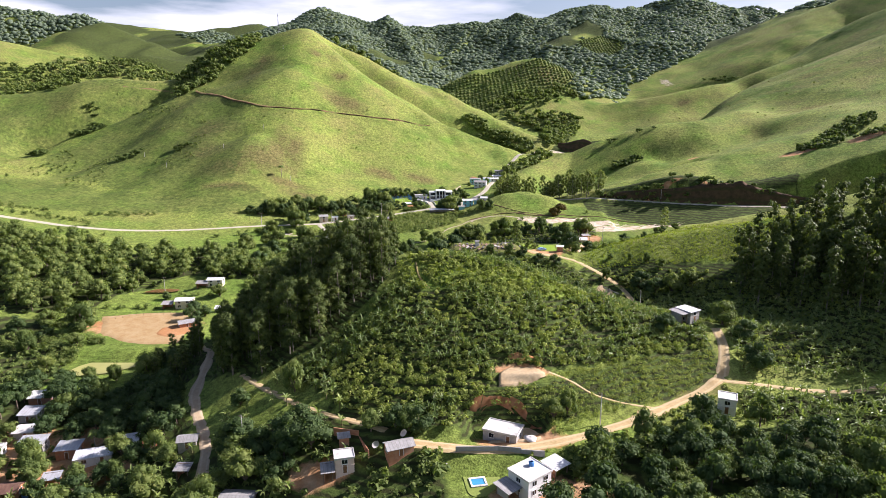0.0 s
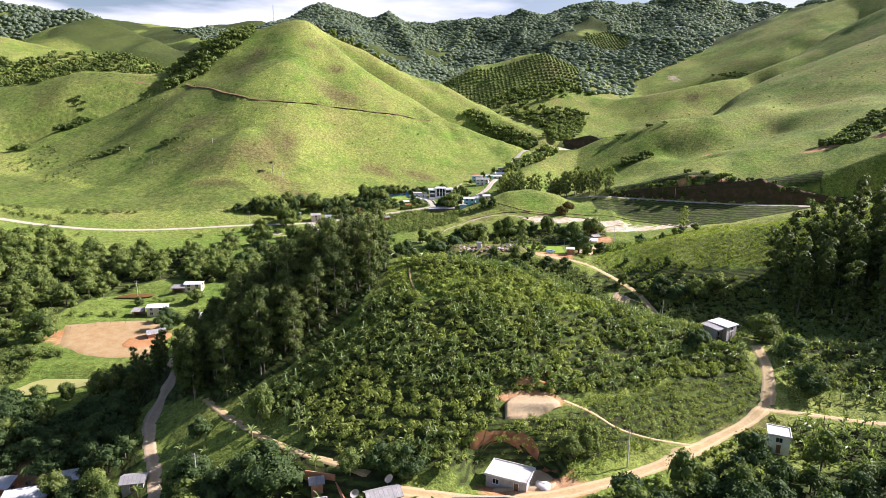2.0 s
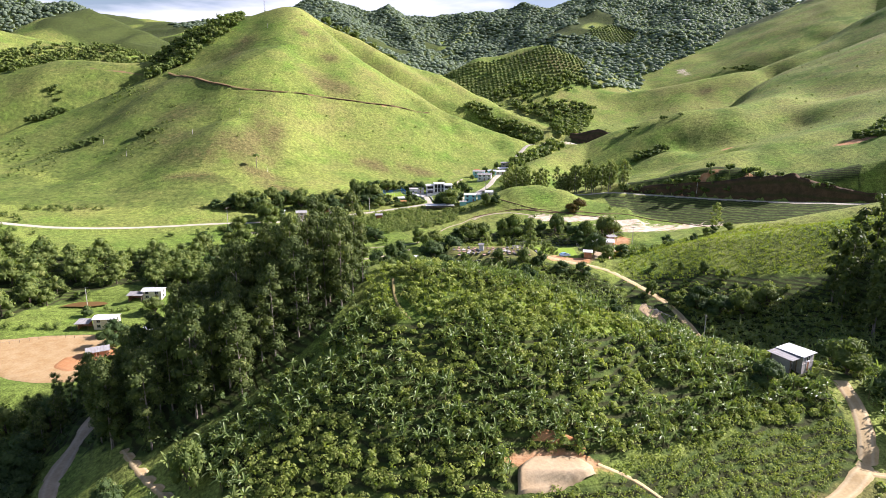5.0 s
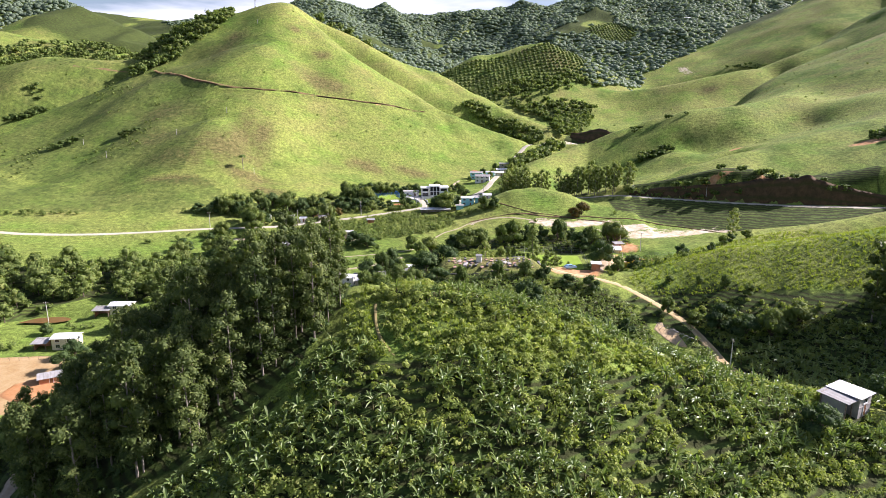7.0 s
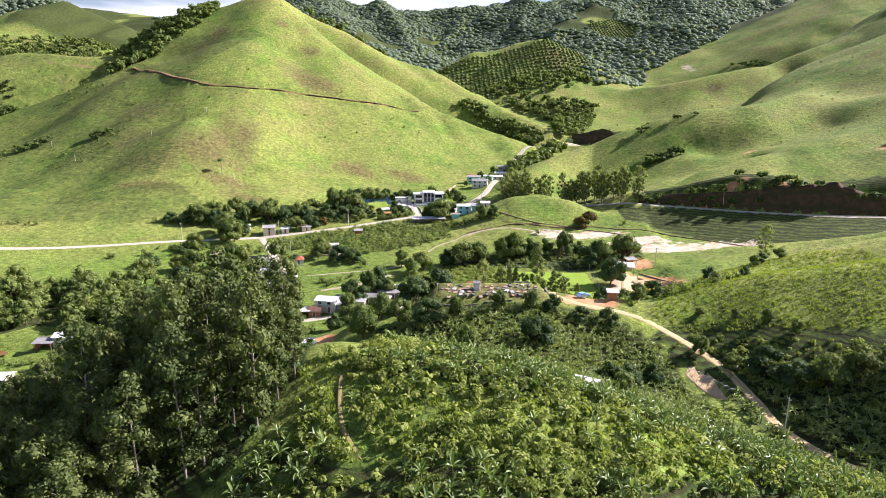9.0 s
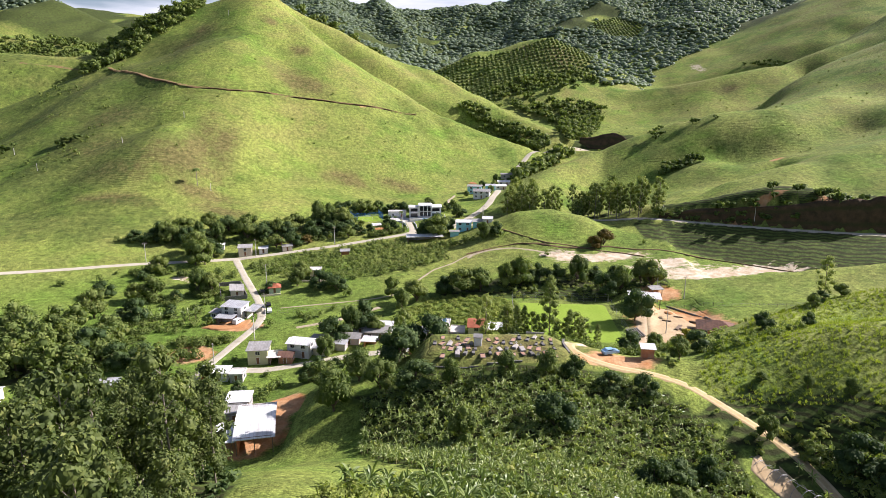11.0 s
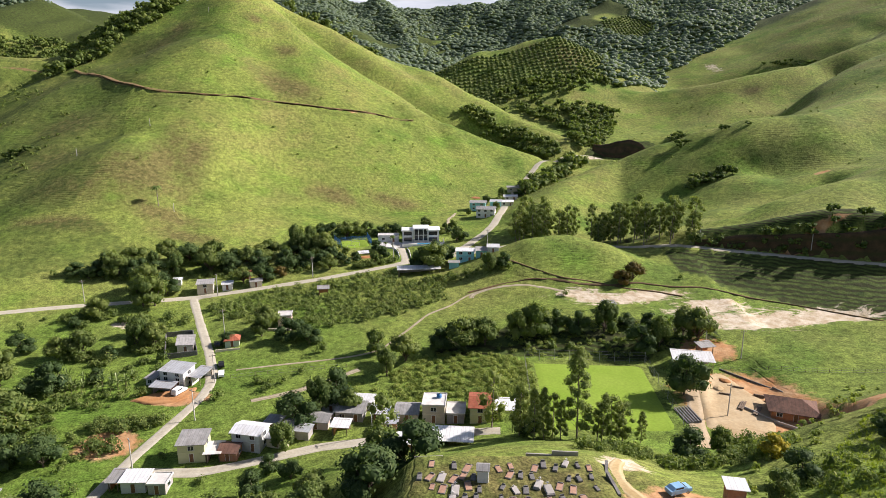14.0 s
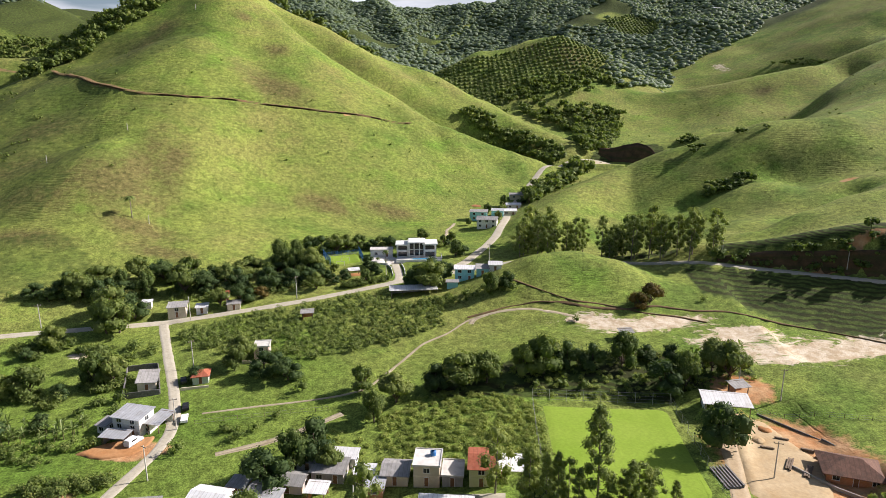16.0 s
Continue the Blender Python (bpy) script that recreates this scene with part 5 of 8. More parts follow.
# villa
HOUSE = 0.95
def villa(x, y, turn):
    """Two flat roofed wings beside a tall glazed portico, with terrace and pool."""
    vl = stand("villa", "white modern villa with tall glazed portico and terrace", "house", "houses")
    vl.matrix_basis = pose(x, y, 36.2, 0, 0, turn)
    FOOT.append((x, y, 10))
    for cx, w, d, h, cy in ((-6.4, 5.4, 7.0, 5.6, 0.4), (6.0, 5.8, 8.0, 6.0, 0.0)):
        wing = stand("wing", "", "")
        wing.parent = vl
        wing.location = (cx, cy, 0)
        solid("wall", [shell(w, d, (h, h, h, h), 1.2)], PLASTER_WHITE, wing)
        solid("roof", [box(0, -0.3, h + 0.14, w + 1.1, d + 1.5, 0.28), box(0, -0.3, h + 0.36, w + 0.5, d + 0.9, 0.16)], FRAME_WHITE, wing)
        solid("balcony", [box(0, -d / 2 - 0.6, h * 0.47, w, 1.2, 0.2), box(0, -d / 2 - 1.16, h * 0.47 + 0.5, w, 0.08, 0.9)], PLASTER_WHITE, wing)
        for sx in (-1, 1):
            solid("column", [box(sx * (w / 2 - 0.2), -d / 2 - 1.0, h / 2 - 0.3, 0.3, 0.3, h + 0.6)], PLASTER_WHITE, wing)
        solid("pane", [box(0, -d / 2 - 0.03, h * 0.24, w * 0.72, 0.06, 2.0)], GLASS, wing, "wide dark ground floor glazing")
        solid("pane", [box(0, -d / 2 - 0.03, h * 0.74, w * 0.72, 0.06, 1.9)], GLASS, wing, "wide dark upper glazing")
        for wy in (-1.6, 1.6):
            for side, ang in ((-1, 270), (1, 90)):
                add_window(wing, side * w / 2, wy, h * 0.72, ang)
    hall = stand("portico", "", "")
    hall.parent = vl
    solid("wall", [shell(6.8, 6.0, (6.9, 6.9, 6.9, 6.9), 1.2)], PLASTER_WHITE, hall)
    solid("roof", [box(0, -1.2, 7.05, 8.0, 9.6, 0.3), box(0, -1.2, 7.28, 7.4, 9.0, 0.16)], FRAME_WHITE, hall)
    for px in (-3.4, -1.2, 1.2, 3.4):
        solid("column", [box(px, -5.4, 3.2, 0.36, 0.36, 7.4)], PLASTER_WHITE, hall)
    for px in (-2.1, 0.0, 2.1):
        solid("pane", [box(px, -3.04, 3.5, 1.9, 0.08, 6.2)], GLASS, hall, "tall dark glazed bay")
    solid("transom", [box(0, -3.1, 3.4, 6.4, 0.12, 0.25)], FRAME_WHITE, hall)
    solid("terrace", [box(1.0, -8.2, -0.25, 20.0, 7.4, 0.9)], SLAB_WHITE, vl, "pale paved terrace")
    solid("terrace_wall", [box(1.0, -12.0, 0.1, 20.2, 0.2, 1.7)], PLASTER_WHITE, vl)
    solid("terrace_wall", [box(11.1, -7.0, 0.5, 0.2, 9.8, 2.2)], PLASTER_WHITE, vl)
    solid("stairs", [box(0, -4.2 - 0.35 * k, 0.62 - 0.16 * k, 6.4, 0.36, 0.9) for k in range(4)], SLAB_WHITE, vl)
    rim = [box(2.5, -7.3, 0.3, 9.4, 0.3, 0.24), box(2.5, -10.9, 0.3, 9.4, 0.3, 0.24), box(-2.1, -9.1, 0.3, 0.3, 3.4, 0.24), box(7.1, -9.1, 0.3, 0.3, 3.4, 0.24)]
    solid("pool_rim", rim, SLAB_WHITE, vl)
    solid("pool_water", [box(2.5, -9.1, 0.26, 8.9, 3.3, 0.1)], POOL_WATER, vl, "still pool water")
    return vl


villa(-2.0, 504.0, 3)
house(-18, 503.0, 10.5, 5.5, 3.6, 4, PLASTER_WHITE, "slab", SLAB_WHITE, "long low white garden house", 0, 1, over=0.9)
canopy(-27.5, 478.5, 4.2, 3.4, 2.3, 20, SHEET_WHITE, "garden kiosk with pale roof", "gable", 0.7, back=False)
# blue house and the houses up the road
house(19, 465.5, 8.0, 6.5, 5.8, -3, PLASTER_BLUE, "gable", SHEET_WHITE, "light blue two storey house with white roof", 0.8, 2)
house(26, 464, 5.0, 5.5, 3.2, -3, PLASTER_BLUE, "shed", SHEET_GREY, "light blue side building with grey roof", 0.6)
house(31, 464.5, 5.0, 6.0, 3.2, -3, PLASTER_WHITE, "gable", SHEET_WHITE, "small white house with white roof", 0.8)
house(14, 458, 4.5, 2.6, 2.0, 0, PLASTER_BLUE, "shed", SHEET_GREY, "tiny light blue hut on the slope", 0.3, openings=False)
house(30, 574, 10, 6.5, 5.6, -8, PLASTER_BLUE, "shed", SHEET_GREY, "blue two storey house with red balcony wall", 0.5, 2)
house(41, 577, 7.0, 6.0, 5.0, -8, PLASTER_BLUE, "shed", SHEET_ZINC, "bright blue house beside the climbing road", 0.5, 2)
house(33.5, 552, 11, 7.0, 5.6, -10, PLASTER_WHITE, "gable", SHEET_GREY, "white two storey house under grey roof", 1.3, 2)
house(57, 622, 10, 6.0, 3.2, 0, PLASTER_CREAM, "shed", SHEET_GREY, "cream house among trees", 0.6)
house(52, 598, 9, 6.0, 3.2, 0, PLASTER_WHITE, "gable", SHEET_WHITE, "white roofed house among trees", 0.8)
house(48, 580, 8, 6.0, 3.2, 0, PLASTER_CREAM, "gable", SHEET_WHITE, "small pale house beside the road", 0.9)
# beside the pitch
HOUSE = 0.84
canopy(83.5, 374, 13, 7.5, 2.4, -12, SHEET_WHITE, "open clubhouse shelter with pale sheet roof", "shed", 0.6, PLASTER_WHITE)
canopy(90, 381, 5.0, 3.6, 2.4, 12, SHEET_GREY, "low dark roofed stall beside the yard")
canopy(69, 414, 4.5, 3.0, 2.4, 6, SHEET_GREY, "small hut behind the trees")
house(99, 347, 13, 9.5, 3.2, -20, BRICK_RAW, "hip", TILE_BROWN, "wide house under weathered brown tiled roof", 2.6, over=0.9)
# the row of houses below the graveyard
HOUSE = 0.86
house(19.5, 350, 6.0, 9.5, 5.8, -4, PLASTER_YELLOW, "gable", TILE_RED, "yellow green house with red tiled roof", 1.2, 2)
house(13.2, 349.5, 5.2, 7.0, 3.2, -4, CEMENT, "slab", SLAB_WHITE, "garage building with flat pale roof", 0, 1)
house(7.6, 350, 6.6, 7.5, 6.2, -4, PLASTER_CREAM, "slab", SLAB_WHITE, "cream two storey house with flat roof", 0, 2, tank=True)
house(0.6, 350.5, 6.6, 7.0, 3.4, -4, PLASTER_CREAM, "gable", SHEET_GREY, "cream house with grey fibre roof", 1.1)
canopy(26, 350.5, 5.5, 6.0, 2.7, -4, SHEET_WHITE, "pale sheet lean to beside the row")
house(1.5, 335.5, 9.0, 5.6, 2.8, -3, BRICK_RAW, "gable", SHEET_WHITE, "orange brick house with white roof", 0.9)
canopy(11.5, 334.5, 12.0, 6.5, 2.3, -5, SHEET_WHITE, "long white sheet roof on posts", "shed", 0.4)
house(-14.5, 352, 8.5, 6.0, 3.2, -6, CEMENT, "shed", SHEET_GREY, "grey roofed house in a row", 0.8)
house(-12.5, 356.5, 8.0, 4.0, 3.2, -6, PLASTER_WHITE, "shed", SHEET_WHITE, "low white house behind the row", 0.5)
house(-22.5, 349, 7.5, 6.0, 3.0, -10, PLASTER_PINK, "gable", SHEET_GREY, "small house with grey gabled roof", 1.0)
canopy(-16, 345, 4.6, 4.0, 2.6, -6, SHEET_WHITE, "small white roofed porch", "shed", 0.4, BRICK_RAW)
house(-28, 345.5, 5.5, 5.5, 3.0, -14, CEMENT, "gable", SHEET_GREY, "small weathered house with grey roof", 0.9)
house(-37.5, 340.5, 8.5, 6.5, 6.0, -12, PLASTER_WHITE, "gable", SHEET_WHITE, "white two storey house with pale roof", 0.9, 2)
house(-30.5, 341.5, 6.0, 6.0, 3.2, -12, PLASTER_CREAM, "gable", SHEET_ZINC, "pale roofed house beside tall shrubs", 0.8)
house(-50, 336.5, 7.2, 6.5, 5.8, 6, PLASTER_YELLOW, "shed", SHEET_GREY, "yellow green two storey house", 0.8, 2)
canopy(-45, 336, 3.8, 5.5, 3.0, 6, SLAB_WHITE, "pink terrace beside a house", "shed", 0.3, PLASTER_PINK)
house(-41.3, 336.5, 5.0, 5.5, 2.9, -2, BRICK_RAW, "gable", TILE_BROWN, "small brick house with brown tiles", 1.0)
house(-3.6, 346.0, 4.2, 4.0, 2.6, -4, BRICK_RAW, "shed", SHEET_ZINC, "small brick house with zinc roof", 0.4, door=False)
house(-20.0, 356.0, 6.0, 4.4, 2.8, -8, PLASTER_WHITE, "gable", SHEET_GREY, "white house with grey roof behind the row", 0.8)
canopy(-6.5, 350.5, 4.6, 4.0, 2.4, -4, SHEET_WHITE, "white roofed shed between houses", "shed", 0.3)
house(-33.6, 347.5, 4.4, 4.0, 2.7, -12, BRICK_RAW, "shed", SHEET_GREY, "low brick house with grey roof", 0.4)
house(-25.0, 343.5, 3.6, 3.4, 2.5, -10, CEMENT, "shed", SHEET_ZINC, "tiny cement house with zinc roof", 0.3, openings=False)
# sheds on the lower lane
house(-58.5, 325, 6.2, 4.6, 3.4, 2, PLASTER_WHITE, "shed", SHEET_WHITE, "white roofed store beside the lane", 0.5)
house(-53.0, 324.5, 4.4, 4.8, 3.0, 2, CEMENT, "slab", SLAB_WHITE, "low store with pale flat roof", 0)
canopy(-63.2, 325.5, 2.6, 4.6, 2.8, 2, SHEET_GREY, "grey lean to beside a store")
canopy(-89, 318, 7.5, 5.0, 2.6, 12, SHEET_ZINC, "pale sheet roof among bushes", "shed", 0.4)
house(-82, 316, 3.4, 3.4, 2.4, 12, PLASTER_WHITE, "slab", SLAB_WHITE, "tiny white outbuilding among bushes", 0, openings=False)
HOUSE = 0.98
canopy(-35.0, 283.4, 8.2, 16.0, 4.8, 13, SHEET_WHITE, "tall open barn with white sheet roof", "gable", 0.8, BRICK_RAW)
canopy(-40.8, 278.8, 4.2, 8.4, 3.8, 13, SHEET_WHITE, "barn aisle with white sheet roof", "side", 0.4, BRICK_RAW, False)
house(-43.5, 297.6, 5.6, 5.0, 3.0, 6, CEMENT, "shed", SHEET_WHITE, "cement house with white roof beside a barn", 0.4)
house(-42.5, 291.5, 4.6, 4.4, 2.8, 8, CEMENT, "slab", SHEET_GREY, "low cement outbuilding with rusted roof", 0)
# left side of the eucalyptus wood
HOUSE = 0.84
house(-124, 283, 9.0, 6.5, 5.2, 6, PLASTER_CREAM, "gable", SHEET_WHITE, "cream two storey house with white roof", 0.8, 2)
canopy(-131.5, 281, 5.0, 4.5, 2.5, 6, SHEET_GREY, "grey roofed lean to beside a cream house")
house(-118.5, 310, 9.0, 6.0, 4.8, 4, PLASTER_CREAM, "gable", SHEET_WHITE, "house with wide white roof before trees", 0.8, 2)
canopy(-124.5, 307, 6.5, 4.5, 2.5, 4, SHEET_GREY, "low open shed with grey roof")
house(-112, 255, 7.5, 5.5, 3.0, 30, BRICK_RAW, "gable", SHEET_GREY, "brick house on the edge of bare ground", 1.0)
house(-105, 277, 5.0, 4.0, 2.8, 10, CEMENT, "shed", SHEET_WHITE, "small pale roof among trees", 0.4)
# houses on the low ground
HOUSE = 0.78
house(-136, 192.5, 8.5, 6.0, 3.4, 12, BRICK_RAW, "shed", SHEET_WHITE, "brick house with white sheet roof", 0.6)
house(-132.5, 181.5, 6.5, 8.0, 3.0, 12, CEMENT, "side", SHEET_ZINC, "house with long zinc roof", 0.6)
house(-127, 171.5, 8.0, 6.5, 3.0, 10, PLASTER_CREAM, "gable", SLAB_WHITE, "cream house with weathered pale roof", 0.8)
house(-119.5, 162.5, 8.5, 5.5, 5.0, 8, CEMENT, "shed", SHEET_ZINC, "two storey house with zinc roof", 0.5, 2)
house(-107.5, 160, 7.5, 6.0, 4.0, 10, BRICK_RAW, "shed", SHEET_ZINC, "brick house with pale zinc roof", 0.5)
house(-97.5, 155, 11.5, 5.5, 3.4, 18, PLASTER_WHITE, "shed", SHEET_WHITE, "long house with bright white roof", 0.5)
house(-89.5, 159, 6.0, 5.0, 3.4, 18, PLASTER_WHITE, "shed", SHEET_WHITE, "white roofed rear wing", 0.4)
house(-80.5, 154, 4.6, 5.5, 3.2, 20, PLASTER_WHITE, "gable", TILE_RED, "white cottage with red tiled gable", 1.5)
house(-129, 160, 5.5, 4.6, 3.0, 12, PLASTER_WHITE, "slab", SLAB_WHITE, "white flat roofed house", 0)
canopy(-104, 146, 4.8, 3.4, 2.4, 14, SHEET_ZINC, "small zinc roofed shed")
house(-113, 142, 7.5, 6.0, 3.0, 8, BRICK_RAW, "gable", TILE_BROWN, "brick house with rusty brown roof", 1.2)
house(-69, 151, 6.0, 4.6, 2.8, 10, CEMENT, "gable", SHEET_GREY, "grey roofed house between trees", 0.9)
canopy(-66, 140, 4.0, 3.0, 2.3, 0, SHEET_GREY, "tiny grey roofed shed")
house(-48, 127, 9.5, 7.0, 3.2, -4, CEMENT, "gable", SHEET_GREY, "house with broad grey fibre roof", 0.9)
house(-23.5, 131.5, 5.6, 5.0, 5.2, 14, PLASTER_PINK, "slab", SLAB_WHITE, "pink two storey house with white slab roof", 0, 2)
canopy(-27.2, 129.8, 3.0, 4.0, 2.6, 14, SHEET_GREY, "grey lean to beside a house")
house(-24.5, 138, 3.0, 2.4, 2.2, 14, BRICK_RAW, "shed", SHEET_GREY, "tiny brick shed in a yard corner", 0.3, openings=False)
house(-10.5, 133, 8.0, 4.5, 2.8, 22, BRICK_RAW, "gable", SHEET_GREY, "long low house with grey roof", 1.0)
# round the banana hill
HOUSE = 0.90
house(19.5, 123.5, 8.0, 7.0, 5.4, 38, PLASTER_WHITE, "slab", SLAB_WHITE, "white two storey house with flat roof", 0, 2, tank=True)
canopy(26.0, 127.5, 4.6, 4.4, 2.8, 38, SHEET_WHITE, "white roofed annex beside the villa garden", "shed", 0.2, BRICK_RAW)
canopy(14.2, 120.5, 3.6, 4.6, 2.6, 38, SHEET_GREY, "dark garden porch beside the lawn", "shed", 0.3, CEMENT)
house(15, 139.8, 9.6, 6.2, 3.1, -24, CEMENT, "slab", SLAB_WHITE, "unfinished house with pale slab roof", 0, 1, lift=0.2)
house(76, 151.5, 4.8, 4.8, 5.0, -24, PLASTER_WHITE, "slab", SLAB_WHITE, "small white two storey tower house", 0, 2, lift=0.1)
house(79.5, 190.5, 4.8, 6.0, 4.6, 32, CEMENT, "shed", SHEET_WHITE, "two storey house with white upper roof", 0.15, 2)
canopy(75.9, 188.6, 2.8, 5.2, 3.6, 32, SHEET_GREY, "open veranda with grey sheet roof", "shed", 0.4, CEMENT)
house(56.5, 290, 3.0, 2.6, 2.4, -10, BRICK_RAW, "shed", SHEET_WHITE, "tiny hut with white roof on a bank", 0.3, openings=False)
house(35, 231, 5.0, 2.6, 1.6, -30, CEMENT, "shed", SHEET_WHITE, "white roofed hut behind the crest", 0.3, lift=-0.9, openings=False)
# ---- kinds of tree ----
def broad_tree(seed, leaf, height=9.0, spread=4.6, count=900, label="round leafy broadleaf tree with dense dark crown"):
    rng = np.random.default_rng(seed)
    t = stand("broadleaf_tree", label, "tree", "valley trees")
    fork = height * 0.12
    trunk = [tube([(0, 0, -0.6), (0.1, 0, fork * 0.5), (0.2, 0.1, fork), (0.25, 0.2, height * 0.62)], [0.34, 0.27, 0.22, 0.10], 7)]
    blobs = []
    n = 9
    for i in range(n):
        a = i / n * 2 * np.pi + rng.uniform(-0.4, 0.4)
        r = spread * rng.uniform(0.42, 0.66)
        top = height * rng.uniform(0.22, 0.70)
        tip = (math.cos(a) * r, math.sin(a) * r, top)
        trunk.append(tube([(0.15, 0.05, fork * 0.9), (tip[0] * 0.5, tip[1] * 0.5, (fork + top) * 0.48), tip], [0.17, 0.11, 0.05], 5))
        blobs.append((tip, (spread * rng.uniform(0.40, 0.56), spread * rng.uniform(0.40, 0.56), height * rng.uniform(0.18, 0.27))))
    blobs.append(((0.2, 0.1, height * 0.80), (spread * 0.5, spread * 0.5, height * 0.20)))
    v, q = join(trunk)
    part("trunk", mesh_of("trunk", v, q, [BARK], flat=False), t)
    v, q = crown_of(rng, blobs, int(count * 1.25), 0.66, 0.41, 0.78)
    part("crown", mesh_of("crown", v, q, [leaf], flat=False), t)
    return t


def gum_tree(seed, height=25.0, count=1750, size=0.75, bare=0.14, label="tall slender eucalyptus tree with pale trunk", leaf=None, tiers=15, girth=2.3, puff=1.95):
    rng = np.random.default_rng(seed)
    t = stand("eucalyptus_tree", label, "tree", "eucalyptus trees")
    lean = rng.uniform(-0.6, 0.6, 2)
    trunk = [tube([(0, 0, -0.8), (lean[0] * 0.3, lean[1] * 0.3, height * 0.35), (lean[0] * 0.7, lean[1] * 0.7, height * 0.7), (lean[0], lean[1], height * 0.95)], [0.27, 0.20, 0.12, 0.04], 7)]
    blobs = []
    for i in range(tiers):
        f = bare + (0.97 - bare) * (i + rng.uniform(0, 0.7)) / tiers
        a = i * 2.4 + rng.uniform(-0.5, 0.5)
        r = (0.5 + girth * (math.sin(math.pi * min(1, (f - bare * 0.6) / (1.02 - bare * 0.6))) ** 0.8 if tiers < 20 else 1.05 - f)) * rng.uniform(0.55, 1.05)
        c = (lean[0] * f + math.cos(a) * r, lean[1] * f + math.sin(a) * r, height * f + 0.5)
        trunk.append(tube([(lean[0] * f, lean[1] * f, height * f - 1.2), c], [0.07, 0.03], 4))
        k = rng.uniform(0.8, 1.3)
        blobs.append((c, (puff * k, puff * k, 0.87 * puff * k)))
    blobs.append(((lean[0], lean[1], height * 0.97), (0.9, 0.9, 1.5)))
    v, q = join(trunk)
    part("trunk", mesh_of("trunk", v, q, [BARK_PALE], flat=False), t)
    v, q = crown_of(rng, blobs, count, size * 0.86, size * 0.56, 0.62)
    part("crown", mesh_of("crown", v, q, [leaf or LEAF_EUCA], flat=False), t)
    return t


def palm_tree(seed, height=8.0, label="single tall palm with drooping fronds"):
    rng = np.random.default_rng(seed)
    t = stand("palm_tree", label, "palm", "palms")
    v, q = tube([(0, 0, -0.5), (0.1, 0, height * 0.5), (0.0, 0.1, height)], [0.22, 0.16, 0.13], 7)
    part("trunk", mesh_of("trunk", v, q, [BARK_PALE], flat=False), t)
    parts = []
    for i in range(16):
        a, up = i * 2.4, rng.uniform(-0.1, 0.9)
        d = np.array([math.cos(a), math.sin(a), 0])
        s = np.array([-math.sin(a), math.cos(a), 0])
        rib = [np.array([0, 0.1, height]) + d * u * 2.6 + np.array([0, 0, up * 1.6 * u - 2.2 * u * u]) for u in np.linspace(0, 1, 6)]
        for sg in (-1, 1):
            w = [0.1, 0.45, 0.55, 0.5, 0.35, 0.05]
            vv = np.array([p for p in rib] + [p + s * sg * w[k] + np.array([0, 0, -0.55 * w[k]]) for k, p in enumerate(rib)])
            parts.append((vv, np.array([(k, k + 1, k + 7, k + 6) for k in range(5)])))
    v, q = join(parts)
    part("fronds", mesh_of("fronds", v, q, [LEAF_BROAD]), t)
    return t


# ---- plants that nobody could count ----
def banana_shape(seed, leaves=9, segments=3):
    rng = np.random.default_rng(seed)
    h = rng.uniform(1.3, 2.2)
    stem = tube([(0, 0, -0.3), (0, 0, h)], [0.16, 0.09], 4)
    parts = [stem]
    kinds = [np.ones(len(stem[1]), int)]
    for i in range(leaves):
        a = i * 2.4 + rng.uniform(-0.4, 0.4)
        up = rng.uniform(0.55, 1.7) if i else 2.4
        ln = rng.uniform(1.5, 2.3)
        d, s = np.array([math.cos(a), math.sin(a), 0]), np.array([-math.sin(a), math.cos(a), 0])
        us = np.linspace(0, 1, segments + 1)
        rib = [np.array([0, 0, h]) + d * ln * u * (0.42 + 0.45 / up) + np.array([0, 0, ln * (up * 0.75 * u - (0.45 + 0.16 * up) * u * u)]) for u in us]
        k = rng.uniform(0.75, 1.1)
        w = [0.08 * k, 0.25 * k, 0.24 * k, 0.03]
        for sg in (-1, 1):
            vv = np.array(rib + [p + s * sg * w[j] + np.array([0, 0, 0.12]) for j, p in enumerate(rib)])
            m = segments + 1
            parts.append((vv, np.array([(j, j + 1, j + 1 + m, j + m) for j in range(segments)])))
            kinds.append(np.zeros(segments, int))
    v, q = join(parts)
    return v, q, np.concatenate(kinds)


def shrub_shape(seed, count=20, size=0.62, core=True):
    rng = np.random.default_rng(seed)
    blobs = [((rng.uniform(-0.4, 0.4), rng.uniform(-0.4, 0.4), rng.uniform(0.4, 0.75)), (rng.uniform(0.5, 0.8), rng.uniform(0.5, 0.8), rng.uniform(0.45, 0.7))) for _ in range(2)]
    v, q = crown_of(rng, blobs, count, size, size * 0.6, 0)
    if core:
        v, q = join([(v, q), ball(rng, np.array([0, 0, 0.5]), np.array([0.40, 0.40, 0.36]), 0.3, 3, 4)])
    return v, q, np.zeros(len(q), int)


